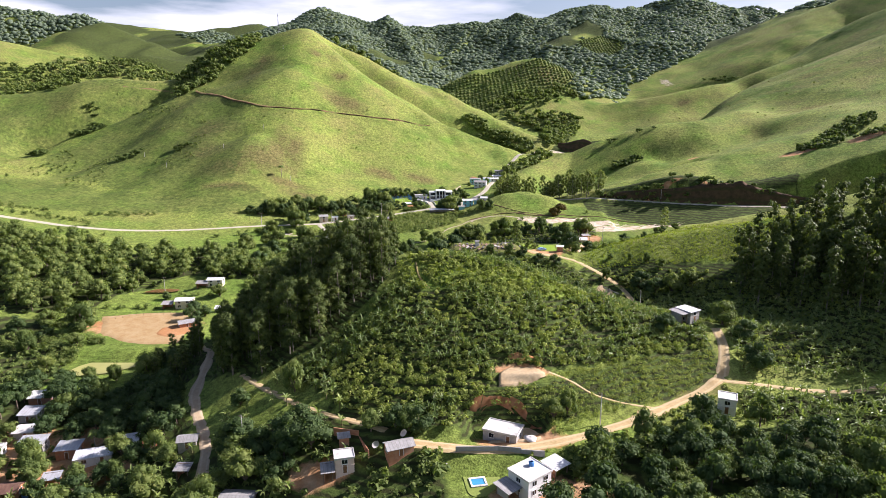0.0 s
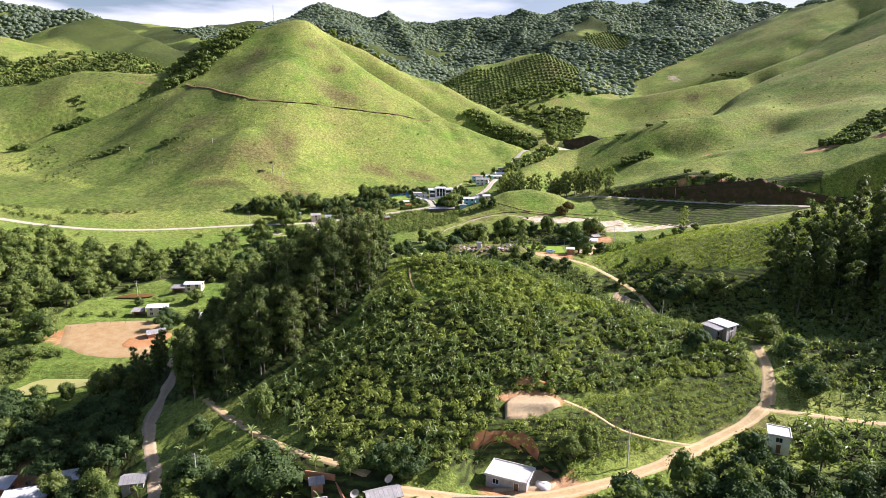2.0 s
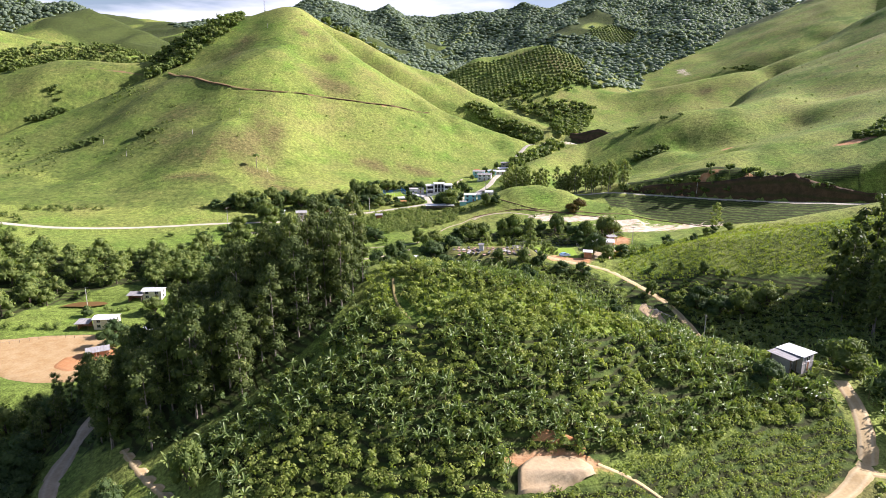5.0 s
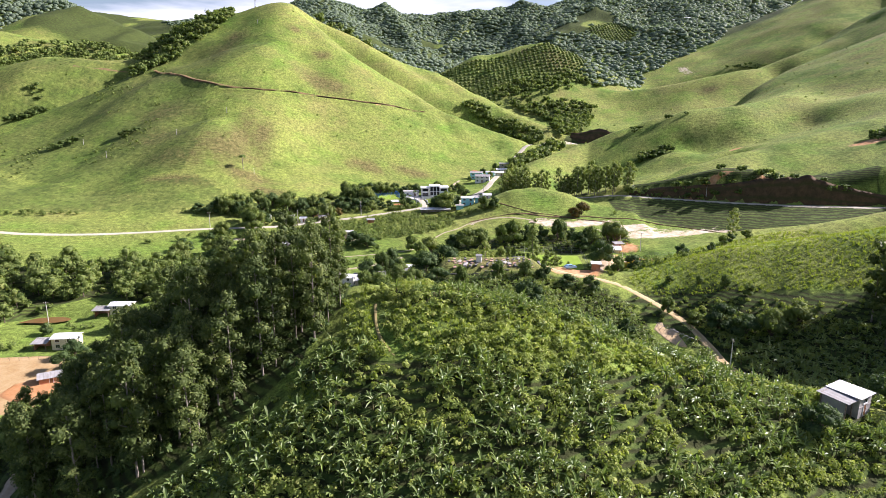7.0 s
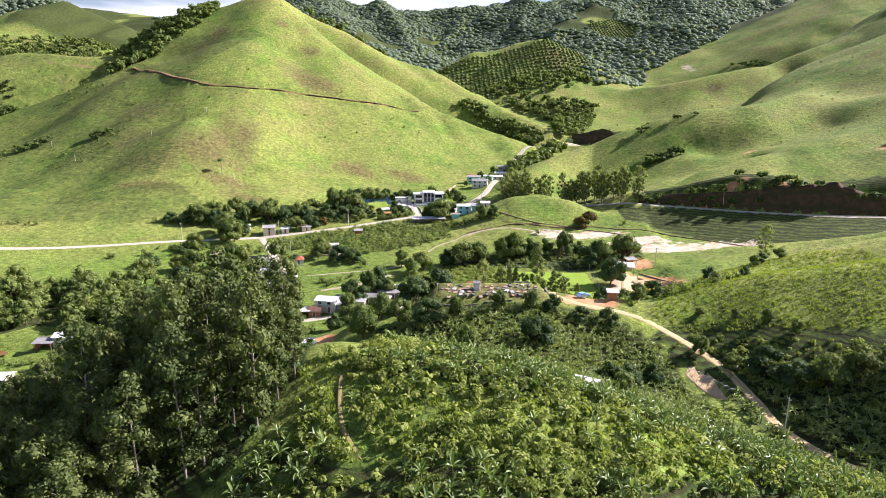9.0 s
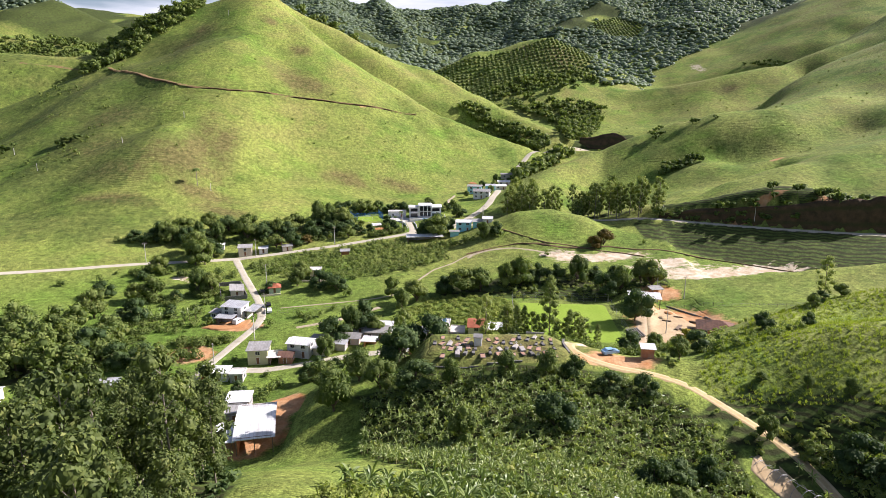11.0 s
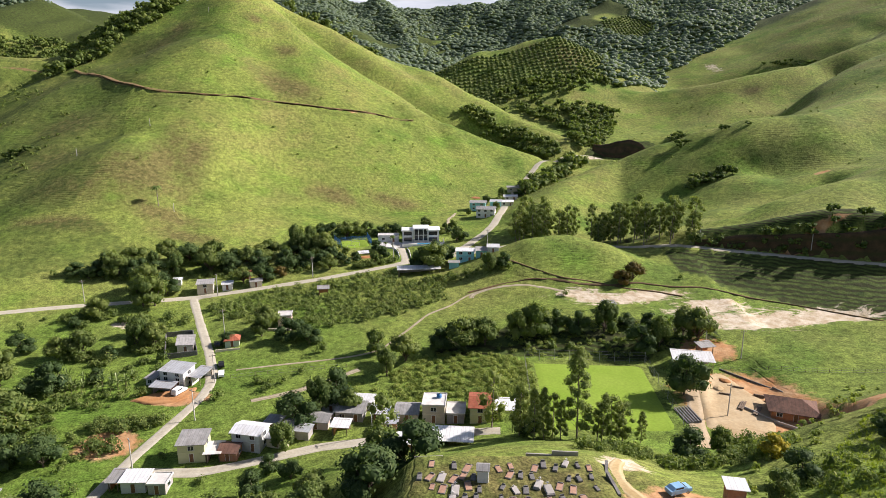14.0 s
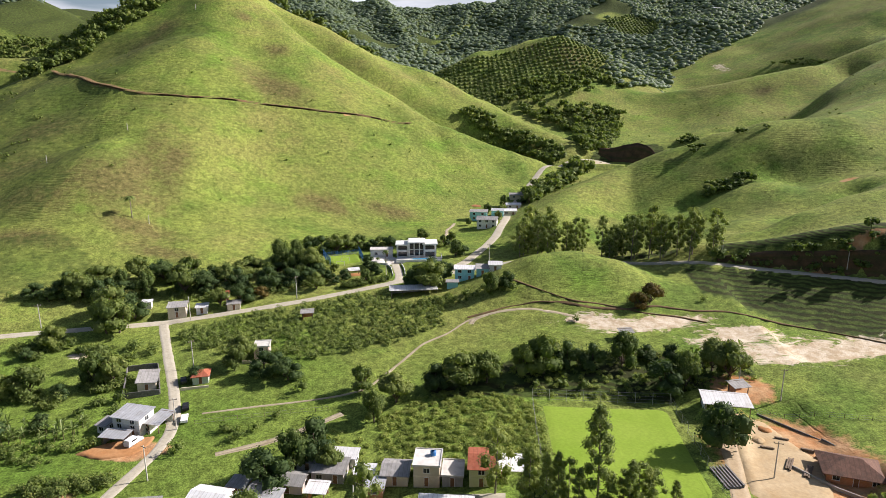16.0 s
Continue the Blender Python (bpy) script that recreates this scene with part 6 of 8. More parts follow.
def far_shape(seed):
    """A distant crown: a lumpy dome with a few leaf sprays."""
    rng = np.random.default_rng(seed)
    v, q = [], []
    for i, (r, h) in enumerate(((0.62, 0.0), (0.66, 0.34), (0.44, 0.68), (0.06, 0.84))):
        for j in range(6):
            a = (j + 0.5 * (i % 2)) * math.pi / 3
            k = r * rng.uniform(0.8, 1.15)
            v.append((math.cos(a) * k, math.sin(a) * k, h * rng.uniform(0.88, 1.1)))
    for i in range(3):
        for j in range(6):
            q.append((i * 6 + j, i * 6 + (j + 1) % 6, (i + 1) * 6 + (j + 1) % 6, (i + 1) * 6 + j))
    d = rng.normal(0, 1, (7, 3))
    d[:, 2] = np.abs(d[:, 2])
    d /= np.linalg.norm(d, axis=1)[:, None]
    v, q = join([(np.array(v) * [0.9, 0.9, 0.9], np.array(q)), cards(rng, np.array([0, 0, 0.30]) + d * [0.60, 0.60, 0.52] * rng.uniform(0.85, 1.15, (7, 1)), d, 0.46, 0.34)])
    return v, q, np.zeros(len(q), int)


def grove_shape(seed, count=50):
    """A wood's tree some hundred metres off, one metre high before it is scaled."""
    rng = np.random.default_rng(seed)
    blobs = [((math.cos(i * 2.1) * rng.uniform(0.12, 0.34), math.sin(i * 2.1) * rng.uniform(0.12, 0.34), rng.uniform(0.30, 0.68)), (rng.uniform(0.22, 0.36), rng.uniform(0.22, 0.36), rng.uniform(0.18, 0.28))) for i in range(4)]
    v, q = crown_of(rng, blobs, count, 0.24, 0.16, 0.7)
    v, q = join([(v, q), tube([(0, 0, -0.15), (0.03, 0, 0.5)], [0.04, 0.02], 4)])
    return v, q, np.zeros(len(q), int)


def scatter(rng, poly, gap, keep=1.0, jitter=0.6):
    """Places inside a polygon, about gap apart."""
    p = np.array(poly, float)
    xs = np.arange(p[:, 0].min(), p[:, 0].max(), gap)
    ys = np.arange(p[:, 1].min(), p[:, 1].max(), gap)
    gx_, gy_ = np.meshgrid(xs, ys)
    pts = np.column_stack([gx_.ravel(), gy_.ravel()]) + rng.uniform(-jitter, jitter, (gx_.size, 2)) * gap
    m = inside(pts[:, 0], pts[:, 1], poly) & (rng.random(len(pts)) < keep)
    return pts[m]


def not_in(pts, polys):
    for p in polys:
        pts = pts[~inside(pts[:, 0], pts[:, 1], p)]
    return pts


def off_ways(pts, extra=0.8, skip=()):
    """Leaves out what stands on a road or a yard."""
    ok = np.ones(len(pts), bool)
    for name, prof in PROFILES.items():
        if name in skip or name == "hillside_path":
            continue
        lo, hi = prof.min(0) - 12, prof.max(0) + 12
        m = (pts[:, 0] > lo[0]) & (pts[:, 0] < hi[0]) & (pts[:, 1] > lo[1]) & (pts[:, 1] < hi[1])
        if m.any():
            d, _ = near_way(pts[m, 0], pts[m, 1], prof)
            ok[np.where(m)[0][d < WAYS[name][0] / 2 + extra]] = False
    for cx, cy, r in FOOT:
        ok &= np.hypot(pts[:, 0] - cx, pts[:, 1] - cy) > r + extra
    for cx, cy, rx, ry in CLEAR:
        ok &= (np.abs(pts[:, 0] - cx) > rx) | (np.abs(pts[:, 1] - cy) > ry)
    return pts[ok]


def spread(name, shapes, pts, low, high, materials, label, category, seed=0, sink=0.1, tall=(0.85, 1.2)):
    """ONE object of many small plants standing on the land."""
    rng = np.random.default_rng(seed)
    z = ground_z(pts[:, 0], pts[:, 1]) - sink
    kind = rng.integers(0, len(shapes), len(pts))
    vs, qs, ks, n = [], [], [], 0
    for k, (v, q, mi) in enumerate(shapes):
        sel = np.where(kind == k)[0]
        if not len(sel):
            continue
        a = rng.uniform(0, 2 * np.pi, len(sel))
        s = rng.uniform(low, high, len(sel))
        th = s * rng.uniform(*tall, len(sel))
        ca, sa = np.cos(a)[:, None], np.sin(a)[:, None]
        x = (v[None, :, 0] * ca - v[None, :, 1] * sa) * s[:, None] + pts[sel, 0][:, None]
        y = (v[None, :, 0] * sa + v[None, :, 1] * ca) * s[:, None] + pts[sel, 1][:, None]
        zz = v[None, :, 2] * th[:, None] + z[sel][:, None]
        vs.append(np.stack([x, y, zz], -1).reshape(-1, 3))
        qs.append((q[None] + (np.arange(len(sel)) * len(v))[:, None, None]).reshape(-1, 4) + n)
        ks.append(np.tile(mi, len(sel)))
        n += len(sel) * len(v)
    ob = new(name, mesh_of(name, np.concatenate(vs), np.concatenate(qs), materials, np.concatenate(ks), flat=False))
    return tagged(ob, label, category, kind="stuff")


def gum_shape(seed):
    rng = np.random.default_rng(seed)
    blobs = [((math.cos(i * 2.4) * rng.uniform(0.6, 2.0), math.sin(i * 2.4) * rng.uniform(0.6, 2.0), 5 + 17.5 * i / 11), (2.0, 2.0, 1.9)) for i in range(12)]
    v, q = crown_of(rng, blobs, 480, 1.25, 0.80, 0.56)
    w, p = tube([(0, 0, -0.8), (0.2, 0, 22)], [0.26, 0.06], 5)
    a, b = join([(v, q), (w, p)])
    return a, b, np.concatenate([np.zeros(len(q), int), np.ones(len(p), int)])


def broad_shape(seed, count=210, size=1.25):
    rng = np.random.default_rng(seed)
    blobs = [((math.cos(i * 1.05) * rng.uniform(1.6, 2.8), math.sin(i * 1.05) * rng.uniform(1.6, 2.8), rng.uniform(3.0, 6.2)), (2.2, 2.2, 1.9)) for i in range(6)] + [((0, 0, 7.0), (2.3, 2.3, 1.8))]
    v, q = crown_of(rng, blobs, count, size, size * 0.6, 0.68)
    w, p = tube([(0, 0, -0.8), (0.2, 0, 6)], [0.3, 0.1], 5)
    a, b = join([(v, q), (w, p)])
    return a, b, np.concatenate([np.zeros(len(q), int), np.ones(len(p), int)])


# places kept free of plants: (x, y, half width, half depth)
CLEAR = [(71.3, 255.5, 3.5, 6.5), (17, 140, 10, 5.5), (9, 124, 9, 9), (22, 156, 8, 3.5), (-132, 257, 25, 15), (-124, 223, 16, 10), (53, 359, 20, 23), (84, 354, 14, 20), (-145, 303, 12, 5),
         (-68, 363, 8, 5), (-37, 285, 9, 13), (22, 291, 18, 8), (62, 462, 14, 7), (48, 287, 9, 3.5), (-34.5, 496.5, 9, 9), (-5, 496, 18, 9)]

# ---- woods ----
def plant_group(kinds, spots, rng, low=0.85, high=1.15, sink=0.2, tall=(0.9, 1.15)):
    """Copies of trees at the spots; a spot may carry its own size."""
    for i, s in enumerate(spots):
        k = kinds[int(rng.integers(0, len(kinds)))]
        size = (s[2] if len(s) > 2 else 1.0) * rng.uniform(low, high)
        m = put_at(float(s[0]), float(s[1]), rng.uniform(0, 6.28), size, sink, rng.uniform(*tall))
        if "used" not in k:
            k["used"] = 1
            k.matrix_basis = m
        else:
            copy_thing(k, m)


rng_t = np.random.default_rng(5)
broad_kinds = [broad_tree(11, LEAF_BROAD), broad_tree(12, LEAF_BROAD, 10.5, 4.2), broad_tree(13, LEAF_DARK, 9.0, 5.0, label="broad dark green mango tree with dense crown"),
               broad_tree(14, LEAF_LIGHT, 8.0, 4.0, 800, label="light green broadleaf tree with loose crown"), broad_tree(15, LEAF_DARK, 8.5, 4.4, label="dark green fruit tree with dense crown")]
rust_kind = broad_tree(16, LEAF_RUST, 7.5, 4.4, 750, label="broadleaf tree with reddish brown foliage")
flower_kind = broad_tree(17, LEAF_FLOWER, 6.5, 3.6, 700, label="small tree covered in yellow blossom")
gum_kinds = [gum_tree(21), gum_tree(22, 27), gum_tree(23, 23), gum_tree(24, 25, bare=0.2)]
gum_far = [gum_tree(31, 17, 1250, 0.62, 0.16, "slim roadside eucalyptus tree with airy crown", LEAF_WISP, 18, 2.6, 1.45), gum_tree(32, 15, 1250, 0.62, 0.12, "slim roadside eucalyptus tree with airy crown", LEAF_WISP, 17, 2.8, 1.5)]

TREES_VALLEY = [(16, 388, 1.3), (9, 388, 1.1), (23, 390, 1.2), (34, 393, 1.0), (40, 394, 1.1), (47, 397, 1.0), (54, 395, 0.9), (63, 396, 0.9), (71, 400, 0.9), (79, 399, 0.8), (72, 385, 1.0), (78, 386, 0.8),
                (91, 389, 1.1), (88, 393, 1.0), (67, 403, 0.7), (-19, 358, 1.1), (-23, 354, 1.0), (-28, 349, 1.0), (-7, 373, 0.9), (-2, 382, 0.9), (-12, 388, 0.7), (-91, 394, 0.85), (-86.5, 395.5, 0.75), (-117, 416, 0.7), (-107, 388, 0.8), (-97, 387, 0.6), (-103, 366, 0.8), (-108, 364, 0.9), (-52, 408, 0.9), (-35, 396, 0.9), (-43, 399, 0.8), (-39, 402, 0.8), (-53, 403, 0.7), (-105, 427, 1.1), (-101, 428, 1.0)]
TREES_FOOT = [(-111, 465, 0.9), (-103, 468, 1), (-141, 445, 0.8), (-132, 446, 0.9), (-124, 447, 0.8), (-91, 459, 1), (-84, 462, 1.1), (-78, 469, 1), (-59, 465, 1.2), (-52, 467, 1), (-45, 471, 0.8), (-108, 437, 1.1), (-101, 439, 0.9), (-66, 452, 0.9), (-74, 450, 0.7), (5, 459, 1.2), (-2, 463, 1),
              (28, 445, 0.9), (34, 447, 0.9), (16, 501, 0.75), (19, 503, 0.6), (-1, 534, 0.6), (1, 531, 0.5), (-24, 514, 0.7), (-20, 516, 0.6), (-15, 515, 0.7), (-10, 517, 0.6), (-30, 514, 0.8), (-35, 511, 0.8), (-40, 509, 0.9), (-46, 507, 0.9), (-51, 503, 0.9), (-56, 499, 0.9), (-61, 495, 0.8), (-53, 510, 0.8),
              (-49, 492, 0.6), (-46, 484, 0.7), (-43, 478, 0.7), (-39, 474, 0.7), (-48, 478, 0.6), (-34, 469, 0.5), (-30, 473, 0.45), (-36, 481, 0.4), (-52, 486, 0.7), (-22, 485, 0.5), (-19, 482, 0.45), (-17, 478, 0.45), (8, 516, 0.45), (12, 519, 0.5), (10, 523, 0.45), (14, 527, 0.45), (44, 585, 0.6), (36, 588, 0.7), (58, 606, 0.7), (47, 606, 0.7), (62, 600, 0.8), (40, 562, 0.5), (24, 560, 0.4),
              (-21, 468, 0.5), (-40, 463, 0.6), (-70, 478, 0.9), (-97, 476, 0.8)]
TREES_KNOLL = [(-3, 297, 1.1), (4, 304, 1.0), (-2, 308, 0.8), (-24, 325, 0.6), (31, 337, 0.6), (63, 322, 0.9), (71, 326, 0.7), (72, 298, 0.7), (64, 290, 0.5), (-93, 332, 1), (-84, 332, 0.9), (-104, 337, 1.1), (-75, 316, 1.0), (-76, 308, 1.0),
               (-113, 386, 0.8), (-127, 390, 0.8), (-120, 369, 0.9), (-93, 372, 0.7), (-95, 405, 0.8), (-121, 409, 0.7), (-50, 316, 0.6), (-29, 338, 0.7), (-16, 279, 1.1), (-12, 291, 0.8), (-31, 320, 0.7)]
TREES_NEAR = [(-160, 262, 1.1), (-154, 249, 1.15), (-157, 253, 1.0), (-166, 243, 0.8), (-172, 255, 0.9), (-147, 232, 0.6), (-164, 228, 0.8), (-180, 246, 0.9), (-112, 262, 0.7), (-109, 268, 0.7), (-116, 273, 0.7), (-136, 291, 0.6), (-112, 296, 0.7), (-128, 207, 0.7), (-119, 208, 0.7), (-138, 207, 0.7), (-102, 198, 1), (-97, 206, 0.9), (-148, 213, 0.8), (-46, 141, 1.0), (-39, 142, 1.1), (-33, 139, 1.0), (-48, 133, 0.9), (-54, 147, 0.9), (-56, 128, 0.9), (-76, 139, 0.8), (-114, 188, 0.9), (-12, 141, 0.9), (-6, 140, 0.9), (-18, 140, 0.7), (93, 170, 1.0), (91, 190, 0.9),
              (94, 182, 0.8), (93, 197, 0.9), (69, 182, 0.6), (32, 145, 0.7), (28, 143, 0.5), (-58, 162, 0.8), (-42, 161, 0.8), (-121, 182, 0.9), (-85, 178, 0.8), (-90, 155, 0.6), (51, 254, 0.9), (45, 238, 0.6)]
TREES_SPUR = [(78, 279, 0.3), (86, 275, 0.35), (92, 270, 0.35), (97, 265, 0.4), (94, 311, 0.4), (102, 303, 0.3), (113, 320, 0.4), (117, 324, 0.45), (126, 328, 0.4), (2, 279, 0.8), (10, 278, 0.55), (22, 279, 0.6), (31, 278.5, 0.6), (37, 279.5, 0.55), (44, 277, 0.5), (-6, 283, 0.9), (52, 276, 0.6), (30, 262, 0.8), (46, 252, 0.8), (58, 256, 0.7), (12, 258, 0.8), (-22, 296, 0.6), (-14, 303, 0.6), (73, 265, 0.5), (79, 260, 0.6), (85, 256, 0.9), (90, 251, 0.8), (96, 248, 0.8), (104, 250, 0.9), (-63, 398, 0.5), (-15, 354, 0.7), (-30, 330, 0.6), (100, 300, 0.5), (92, 306, 0.6)]
for spots in (TREES_VALLEY, TREES_FOOT, TREES_KNOLL, TREES_NEAR, TREES_SPUR):
    plant_group(broad_kinds, spots, rng_t)
plant_group(broad_kinds, off_ways(scatter(rng_t, [(-140, 438), (-112, 446), (-95, 458), (-72, 462), (-46, 470), (-38, 484), (-58, 486), (-85, 478), (-105, 464), (-135, 452)], 6.4, 0.8), 1.5), rng_t, 0.6, 1.1, tall=(0.8, 1.25))
plant_group([rust_kind], [(84, 437, 1.1), (79, 434, 0.8), (-60, 456, 0.7)], rng_t)
plant_group([flower_kind], [(74, 311, 0.9)], rng_t)
fig = broad_tree(18, LEAF_DARK, 10.5, 6.2, 1500, "large dense dark fig tree beside the pitch")
plant_group([fig], [(75, 357, 1.0), (0, 463, 0.78), (6, 464.5, 0.88), (10.5, 468, 0.66)], rng_t, 1, 1)
broad_stuff = [broad_shape(s, 320, 1.0) for s in (36, 37, 38)]
spread("valley_wood", broad_stuff, off_ways(scatter(rng_t, WOODS[0], 7.0, 0.95), 2.0), 0.8, 1.25, [LEAF_BROAD, BARK], "thick belt of broadleaf trees in the valley", "wood", 15)
LOW_GARDENS = [(-150, 178), (-118, 168), (-88, 154), (-62, 150), (-30, 150), (-8, 142), (-2, 130), (-20, 112), (-150, 120)]
rich_stuff = [broad_shape(s, 500, 0.76) for s in (43, 44, 45, 46)]
pts = off_ways(scatter(rng_t, WOODS[2], 5.0, 0.92, 0.9), 1.6)
pale = rng_t.random(len(pts)) < 0.4
spread("valley_wood", rich_stuff, pts[~pale], 0.6, 0.95, [LEAF_DARK, BARK], "thick dark wood below the dirt road", "wood", 16, tall=(0.75, 1.35))
spread("valley_wood", rich_stuff, pts[pale], 0.5, 1.0, [LEAF_BROAD, BARK], "lighter trees in the wood below the road", "wood", 19, tall=(0.75, 1.35))
spread("valley_wood", rich_stuff, off_ways(scatter(rng_t, [(-62, 150), (-38, 150), (-36, 138), (-38, 124), (-64, 120)], 5.0, 0.85), 1.8), 0.45, 0.8, [LEAF_BROAD, BARK], "garden trees crowding the low houses", "wood", 18)
spread("valley_wood", rich_stuff, off_ways(scatter(rng_t, WOODS[1], 5.4, 0.92), 1.8), 0.6, 1.0, [LEAF_DARK, BARK], "dark trees round a pond", "wood", 17)
pts = off_ways(scatter(rng_t, LOW_GARDENS, 7.2, 0.9), 1.8)
plant_group(broad_kinds, pts[(pts[:, 0] < -36) | (pts[:, 1] > 139)], rng_t, 0.45, 0.85)
gum_spots = off_ways(scatter(rng_t, WOODS[3], 4.7, 0.94), 1.0)
across = [-96, -84, -72, -60, -48, -36, -24, -14]
low_side = np.interp(gum_spots[:, 0], across, [11, 12.5, 17, 21, 23.5, 24.5, 23, 20])
high_side = np.interp(gum_spots[:, 0], across, [11, 15, 18.5, 21.5, 20.5, 20.5, 19, 15.5])
tall = low_side + (high_side - low_side) * smooth(gum_spots[:, 1], 196, 216)
plant_group(gum_kinds, [(x, y, float(h) / 25.5) for (x, y), h in zip(gum_spots, tall)], rng_t, 0.86, 1.04)
gum_stuff = [gum_shape(s) for s in (33, 34, 35)]
spread("eucalyptus_wood", gum_stuff, np.array([p for p in scatter(rng_t, WOODS[4], 7.2, 0.92) if p[0] < 260]), 0.8, 1.05, [LEAF_EUCA, BARK_PALE], "tall dark eucalyptus wood on a spur", "eucalyptus wood", 14)
GUMS_ROAD = [(47, 503), (53, 499), (59, 500), (66, 501), (72, 501), (80, 492), (84, 489), (89, 491), (93, 488), (98, 484), (103, 481), (108, 479), (113, 476), (119, 470), (48, 509), (56, 507), (87, 496), (101, 489)]
plant_group(gum_far, GUMS_ROAD + [(50, 516), (54, 520), (56, 515), (62, 511), (56, 526), (62, 522)] + [(x + 2.5, y + 4.0) for x, y in GUMS_ROAD] + [(x - 2.0, y - 2.5) for x, y in GUMS_ROAD[::2]], rng_t, 0.7, 1.1)
tall_gum = gum_tree(25, 22, 3400, 0.58, 0.14, "tall airy eucalyptus tree standing beside the pitch", LEAF_WISP, 32, 4.4, 1.3)
plant_group([tall_gum], [(41.5, 335, 1.0), (33.5, 334, 0.55), (29, 337, 0.6), (31, 332.5, 0.5), (46.5, 332, 0.55), (51, 333.5, 0.5), (37, 332, 0.45), (56, 333, 0.4)], rng_t, 0.95, 1.05)
plant_group(gum_far, [(119, 325, 0.8), (36, 336, 0.75), (49, 333, 0.7), (52, 334, 0.55), (28, 336, 0.7), (-4, 329, 0.9), (22, 343, 0.8), (46, 334, 0.6)], rng_t)
lone_palm = palm_tree(41)
plant_group([lone_palm], [(-132, 505), (-100, 160, 0.7), (-118, 158, 0.6), (-70, 446, 0.7), (-18, 487, 0.5), (-15, 490, 0.5), (-88, 170, 0.7)], rng_t)

# ---- banana groves, crops, shrubs and far woods ----
rng_s = np.random.default_rng(8)
banana_shapes = [banana_shape(s) for s in range(50, 58)]
HILL_BANANA = [(-46, 168), (-24, 147), (-12, 141), (5, 138), (9, 146), (14, 152), (30, 160), (44, 163), (60, 170), (82, 177), (84, 196), (76, 222), (52, 232), (30, 226), (12, 234), (-2, 222), (-10, 200), (-22, 186)]
crest_free = GRASSY[0]
pts = off_ways(scatter(rng_s, HILL_BANANA, 1.55, 0.92, 0.9), 0.8)
pts = pts[(fbm(pts[:, 0], pts[:, 1], 7, 88, 2) > -0.25) & (fbm(pts[:, 0], pts[:, 1], 19, 89, 2) < 0.30)]
top = inside(pts[:, 0], pts[:, 1], crest_free)
pts = pts[~top | (rng_s.random(len(pts)) < 0.16)]
spread("banana_grove", banana_shapes, pts, 0.52, 0.92, [LEAF_BANANA, STEM], "dense banana plants covering a rounded hill", "banana grove", 1)
spread("banana_grove", banana_shapes, off_ways(scatter(rng_s, [(84, 160), (160, 160), (160, 112), (112, 122), (88, 138), (79, 148)], 2.2, 0.9), 0.8), 0.75, 1.1, [LEAF_BANANA, STEM], "banana plants beside a dirt track", "banana grove", 2)
spread("banana_grove", banana_shapes, off_ways(scatter(rng_s, [(76, 226), (74, 246), (72, 264), (88, 258), (112, 248), (150, 228), (152, 204), (96, 206), (86, 214)], 1.7, 0.9), 0.8), 0.55, 0.9, [LEAF_BANANA, STEM], "banana plants in a shaded hollow", "banana grove", 3)
spread("banana_grove", banana_shapes, off_ways(not_in(scatter(rng_s, [(88, 166), (150, 160), (155, 205), (96, 205), (90, 188)], 1.8, 0.92), [[(93, 167), (97, 183), (111, 183), (111, 171)]]), 0.8), 0.55, 0.9, [LEAF_BANANA, STEM], "banana field beside a track junction", "banana grove", 9)
spread("banana_grove", banana_shapes, off_ways(scatter(rng_s, [(-10, 280), (4, 281), (30, 280.5), (52, 279.5), (62, 268), (68, 244), (72, 226), (52, 230), (30, 226), (12, 234), (0, 246), (-8, 262)], 1.25, 0.94), 0.8), 0.40, 0.66, [LEAF_BANANA, STEM], "tall banana plants behind the hill crest", "banana grove", 4)
spread("banana_grove", banana_shapes, off_ways(scatter(rng_s, [(-56, 172), (-40, 162), (-12, 143), (-20, 136), (-50, 120), (-140, 130), (-90, 150), (-62, 158)], 3.0, 0.42), 0.8), 0.8, 1.1, [LEAF_BANANA, STEM], "banana plants among houses and garden trees", "banana grove", 5)
spread("banana_grove", banana_shapes, off_ways(scatter(rng_s, [(-112, 368), (-97, 364), (-88, 365), (-79, 371), (-81, 375), (-92, 372), (-110, 374)], 2.0, 0.9), 0.8), 0.7, 1.05, [LEAF_BANANA, STEM], "banana clumps beside a meadow", "banana grove", 10)
shrub_shapes = [shrub_shape(s) for s in range(60, 66)]
bushy = [shrub_shape(s, 90, 0.30) for s in range(66, 70)]
pts = scatter(rng_s, HILL_BANANA, 1.9, 0.9, 0.9)
pts = pts[(fbm(pts[:, 0], pts[:, 1], 19, 89, 2) > 0.16) | (fbm(pts[:, 0], pts[:, 1], 6, 93, 2) > 0.12)]
spread("undergrowth", bushy, off_ways(np.concatenate([pts, scatter(rng_s, GRASSY[0], 3.6, 0.5)]), 0.9), 0.6, 1.9, [LEAF_SHRUB], "round green bushes among the banana plants", "shrubs", 36)
